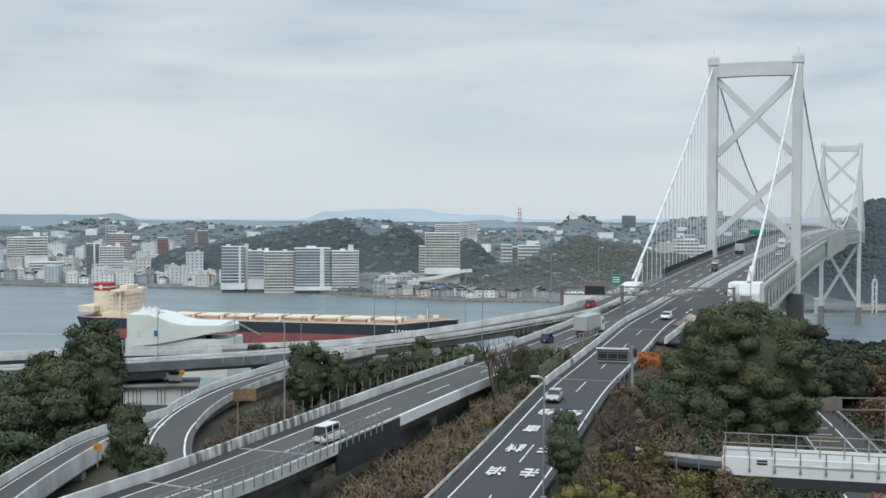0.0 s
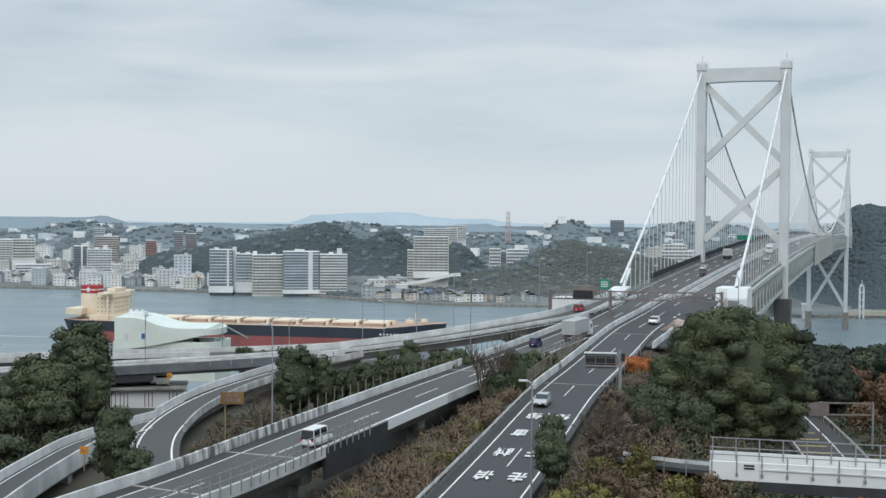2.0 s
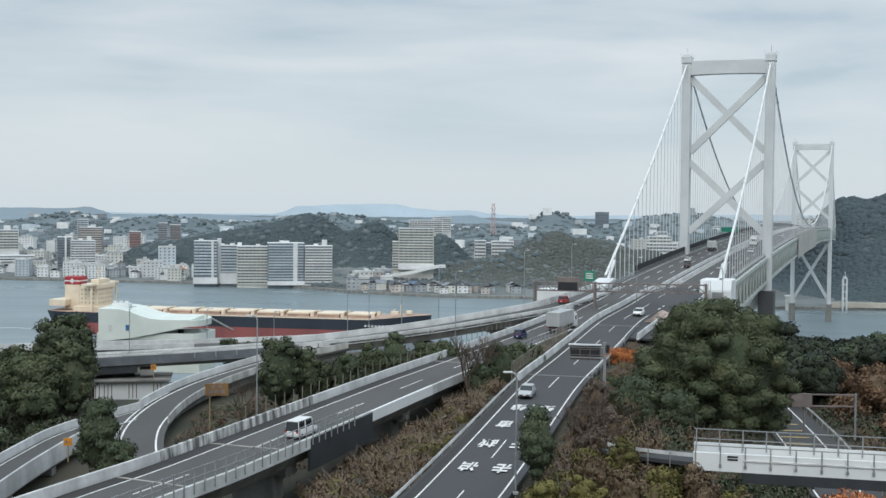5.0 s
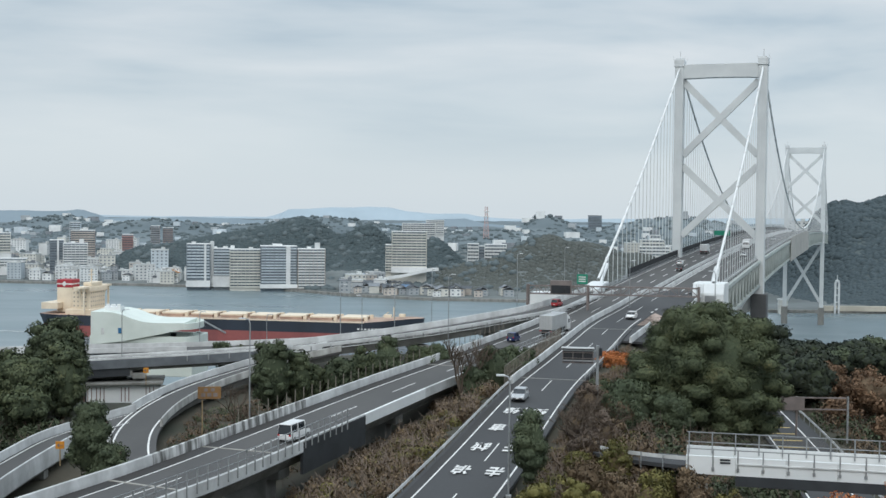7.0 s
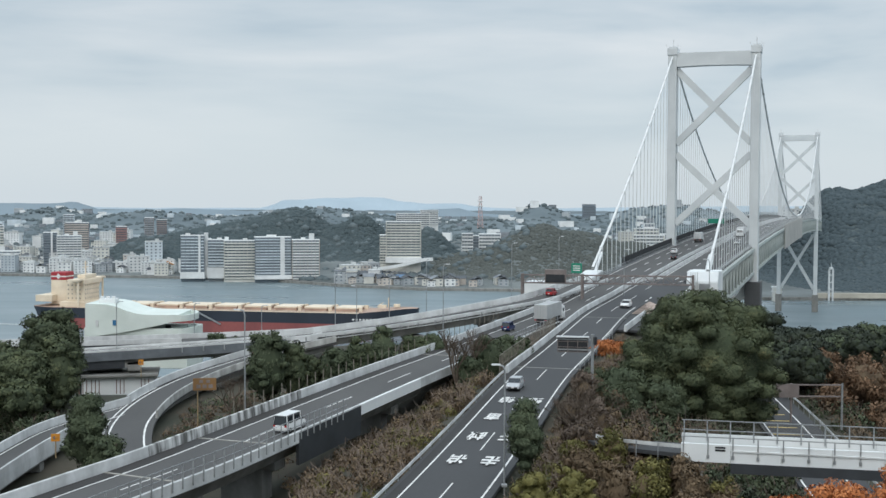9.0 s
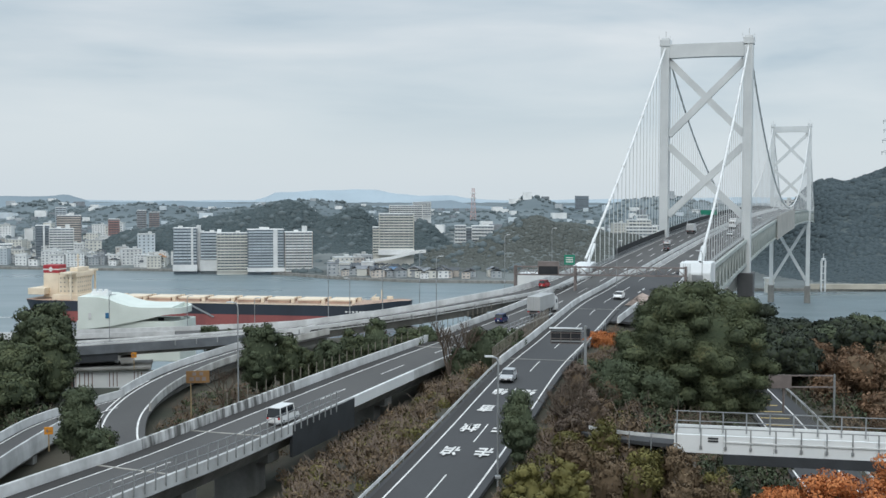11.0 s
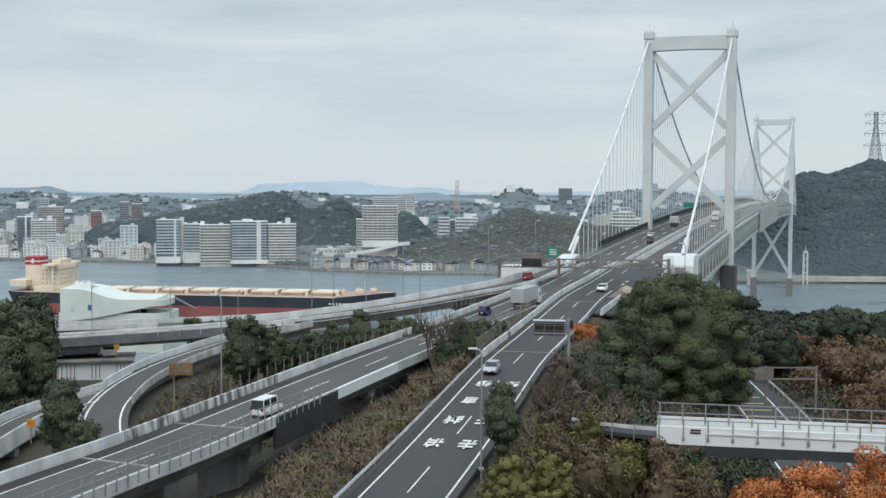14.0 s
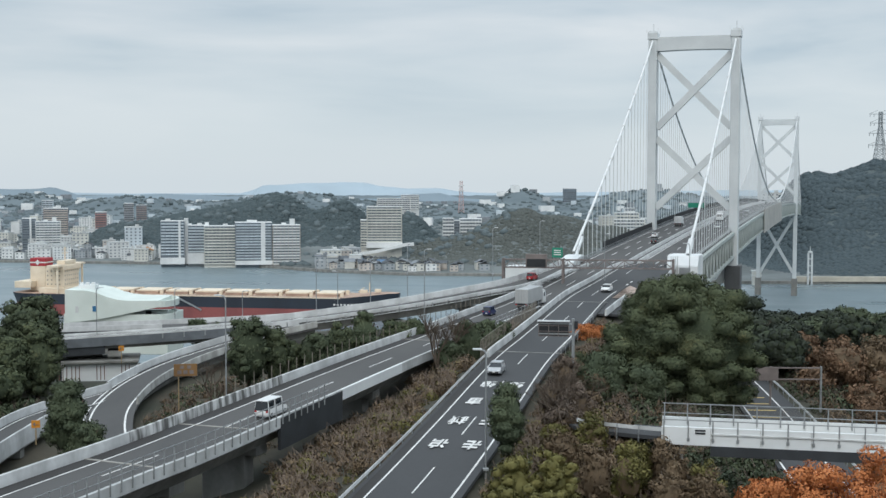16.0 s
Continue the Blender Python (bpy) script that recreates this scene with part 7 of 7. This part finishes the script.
def car(paint, label, kind="car"):
    """Nose towards +y. A saloon, a hatchback or a tall van by its profile."""
    t = thing("car" if kind != "van" else "van", label, "car" if kind != "van" else "van", "vehicles on the expressway")
    L, W, H = {"car": (4.5, 1.72, 1.45), "van": (4.7, 1.72, 1.95), "mini": (3.6, 1.5, 1.6)}[kind]
    bm = bmesh.new()
    hood = 0.92 if kind != "van" else 1.05
    prof = [(-L / 2, 0.45, 0.80), (-L / 2 + 0.08, 0.28, 0.95), (-L / 2 + 0.6, 0.22, 1.0), (0, 0.2, 1.0), (L / 2 - 1.2, 0.22, hood), (L / 2 - 0.35, 0.25, hood - 0.12), (L / 2, 0.4, hood - 0.32)]
    rows = []
    for y, lo, hi in prof:
        k = 0.9 if abs(y) > L / 2 - 0.2 else 1.0
        w = W / 2 * k
        rows.append([(-w * 0.96, y, lo), (w * 0.96, y, lo), (w, y, (lo + hi) / 2), (w * 0.94, y, hi), (-w * 0.94, y, hi), (-w, y, (lo + hi) / 2)])
    loft(bm, rows)
    part("body", bm, PAINTS[paint], t)
    if kind == "car":
        st = [(-L / 2 + 0.25, 0), (-L / 2 + 0.95, 0.9), (-0.2, 1.0), (0.35, 0.95), (L / 2 - 1.15, 0)]
    elif kind == "van":
        st = [(-L / 2 + 0.04, 0), (-L / 2 + 0.2, 0.96), (0.2, 1.0), (L / 2 - 1.3, 0.9), (L / 2 - 0.6, 0)]
    else:
        st = [(-L / 2 + 0.05, 0), (-L / 2 + 0.35, 0.95), (0.0, 1.0), (0.4, 0.95), (L / 2 - 0.8, 0)]
    z0 = 0.93
    bm = bmesh.new()
    loft(bm, [[(-W / 2 * (0.92 - 0.13 * f), y, z0 - 0.05), (W / 2 * (0.92 - 0.13 * f), y, z0 - 0.05), (W / 2 * (0.92 - 0.13 * f), y, z0 + (H - 0.06 - z0) * f + 0.01), (-W / 2 * (0.92 - 0.13 * f), y, z0 + (H - 0.06 - z0) * f + 0.01)] for y, f in st])
    part("glasshouse", bm, CARGLASS, t)
    bm = bmesh.new()
    y0, y1 = st[1][0], st[3][0]
    box(bm, (0, (y0 + y1) / 2, H - 0.04), (W * 0.80, y1 - y0 + 0.12, 0.09), 0, 0.03)
    part("roof", bm, PAINTS[paint], t)
    for y in (y0 + 0.05, (y0 + y1) / 2, y1):
        for s in (-1, 1):
            bm = bmesh.new()
            bar(bm, (s * W * 0.465, y + (0.1 if y > 0 else -0.1), z0), (s * W * 0.40, y, H - 0.05), 0.08)
            part("pillar", bm, PAINTS[paint], t)
    for s in (-1, 1):
        for y in (-L / 2 + 0.8, L / 2 - 0.8):
            wheel(t, s * (W / 2 - 0.1), y, 0.31, 0.2)
        bm = bmesh.new()
        box(bm, (s * W * 0.36, L / 2 - 0.10, 0.66), (0.34, 0.2, 0.16), 0, 0.04)
        part("headlight", bm, LAMP_W, t)
        bm = bmesh.new()
        box(bm, (s * W * 0.38, -L / 2 + 0.04, 0.80), (0.24, 0.12, 0.2), 0, 0.03)
        part("tail_light", bm, LAMP_R, t)
        bm = bmesh.new()
        box(bm, (s * (W / 2 + 0.08), L / 2 - 1.45, 1.0), (0.16, 0.1, 0.13), 0, 0.03)
        part("mirror", bm, PAINTS[paint], t)
    bm = bmesh.new()
    box(bm, (0, L / 2 - 0.0, 0.42), (W * 0.7, 0.06, 0.18), 0, 0.02)
    part("grille", bm, RUBBER, t)
    for y in (L / 2 + 0.03, -L / 2 - 0.01):
        bm = bmesh.new()
        box(bm, (0, y, 0.5), (0.34, 0.03, 0.16))
        part("plate", bm, LINE, t)
    return t


def truck(label, L=11.5, cab="white", boxc="white", H=3.7):
    t = thing("box_truck", label, "truck", "vehicles on the expressway")
    W = 2.45
    bm = bmesh.new()
    box(bm, (0, -1.15, (H + 1.15) / 2), (W, L - 2.3, H - 1.15), 0, 0.05)
    part("cargo_box", bm, mat("truck_box_" + boxc, (0.66, 0.67, 0.67) if boxc == "white" else (0.42, 0.43, 0.43), 0.4, 0.1, var=0.06, scale=0.4), t)
    bm = bmesh.new()
    y1 = L / 2
    loft(bm, [[(-W / 2, y, 0.5), (W / 2, y, 0.5), (W / 2, y, z * 0.7), (W / 2 * 0.96, y, z), (-W / 2 * 0.96, y, z), (-W / 2, y, z * 0.7)] for y, z in ((y1 - 2.1, 3.0), (y1 - 1.2, 3.0), (y1 - 0.35, 2.75), (y1, 1.7))])
    part("cab", bm, PAINTS[cab], t)
    bm = bmesh.new()
    loft(bm, [[(-W * 0.44, y, a), (W * 0.44, y, a), (W * 0.42, y + dy, b), (-W * 0.42, y + dy, b)] for y, a, b, dy in ((y1 - 0.28, 1.75, 2.6, -0.16), (y1 + 0.01, 1.75, 2.6, -0.26))])
    for s in (-1, 1):
        box(bm, (s * (W / 2 - 0.01), y1 - 1.15, 2.05), (0.06, 0.9, 0.7))
    part("windscreen", bm, CARGLASS, t)
    bm = bmesh.new()
    box(bm, (0, -0.6, 0.85), (1.6, L - 1.5, 0.3), 0, 0.04)
    for s in (-1, 1):
        box(bm, (s * 1.1, 0.5, 0.7), (0.2, 3.0, 0.5), 0, 0.04)
    part("chassis", bm, DARKSTEEL, t)
    for s in (-1, 1):
        for y in (y1 - 1.1, -L / 2 + 2.9, -L / 2 + 1.7):
            wheel(t, s * (W / 2 - 0.2), y, 0.48, 0.35)
        bm = bmesh.new()
        box(bm, (s * W * 0.38, y1 - 0.02, 0.85), (0.4, 0.14, 0.2), 0, 0.03)
        part("headlight", bm, LAMP_W, t)
        bm = bmesh.new()
        box(bm, (s * W * 0.4, -L / 2 + 0.0, 0.95), (0.4, 0.1, 0.16), 0, 0.03)
        part("tail_light", bm, LAMP_R, t)
    bm = bmesh.new()
    bar(bm, (0, -L / 2 - 0.02, 1.2), (0, -L / 2 - 0.02, H - 0.05), 0.05)
    for x in (-0.5, 0.5):
        bar(bm, (x, -L / 2 - 0.03, 1.2), (x, -L / 2 - 0.03, H - 0.05), 0.04)
    part("door_bar", bm, GALV, t)
    bm = bmesh.new()
    box(bm, (0, -L / 2 - 0.02, 0.7), (W * 0.9, 0.1, 0.14))
    part("bumper", bm, RUSTY, t)
    return t


def seat(ob, q, r, back=False):
    """Stands a vehicle on the road at q, nose along the road or against it."""
    ahead = Vector((-r.y, r.x, 0)) * (-1 if back else 1)
    ob.matrix_basis = pose(q.x, q.y, q.z + 0.02, 0, 0, math.degrees(math.atan2(ahead.y, ahead.x)) - 90)


def park(ob, path, y, o, back=False):
    q, r = along(path, at_y(path, y))
    seat(ob, q + r * o, r, back)


def park_on_bridge(ob, s, o, back=False):
    seat(ob, on_bridge(s, o), AN, back)


white_car = car("white", "white saloon car driving on the expressway")
park(white_car, RIGHT, 243, 1.8, True)
silver = car("silver", "silver saloon car driving on the expressway")
park(silver, RIGHT, 152, -1.7, True)
van = car("white", "white van driving on the expressway", "van")
park(van, LEFT, 131, 3.0)
navy = car("navy", "dark blue car on the viaduct", "mini")
park(navy, LEFT, 214, -0.6)
red = car("red", "red car on the slip road", "mini")
park(red, FLY, 262, 0.0)
black = car("black", "black car on the bridge deck")
park_on_bridge(black, -62, -3.6)
big = truck("white box truck with a plain grey rear on the viaduct", 11.5, "white", "grey")
park(big, LEFT, 226, 3.0)
t2 = truck("white box truck coming down from the bridge", 10.5, "white", "white")
park_on_bridge(t2, 62, 3.7, True)
t3 = truck("white box truck heading over the bridge", 9.0, "white", "white", 3.4)
park_on_bridge(t3, 22, -7.2)
for ob, s, o, back in ((white_car, -38, -7.2, False), (white_car, 12, 7.2, True), (white_car, 120, 3.6, True), (silver, 150, 7.2, True), (silver, 190, -3.6, False), (white_car, 260, -7.2, False), (black, 300, 7.2, True), (white_car, 420, 3.6, True), (van, 470, -7.2, False)):
    park_on_bridge(copy_thing(ob, Matrix()), s, o, back)
park_on_bridge(copy_thing(t3, Matrix()), 520, 3.6, True)
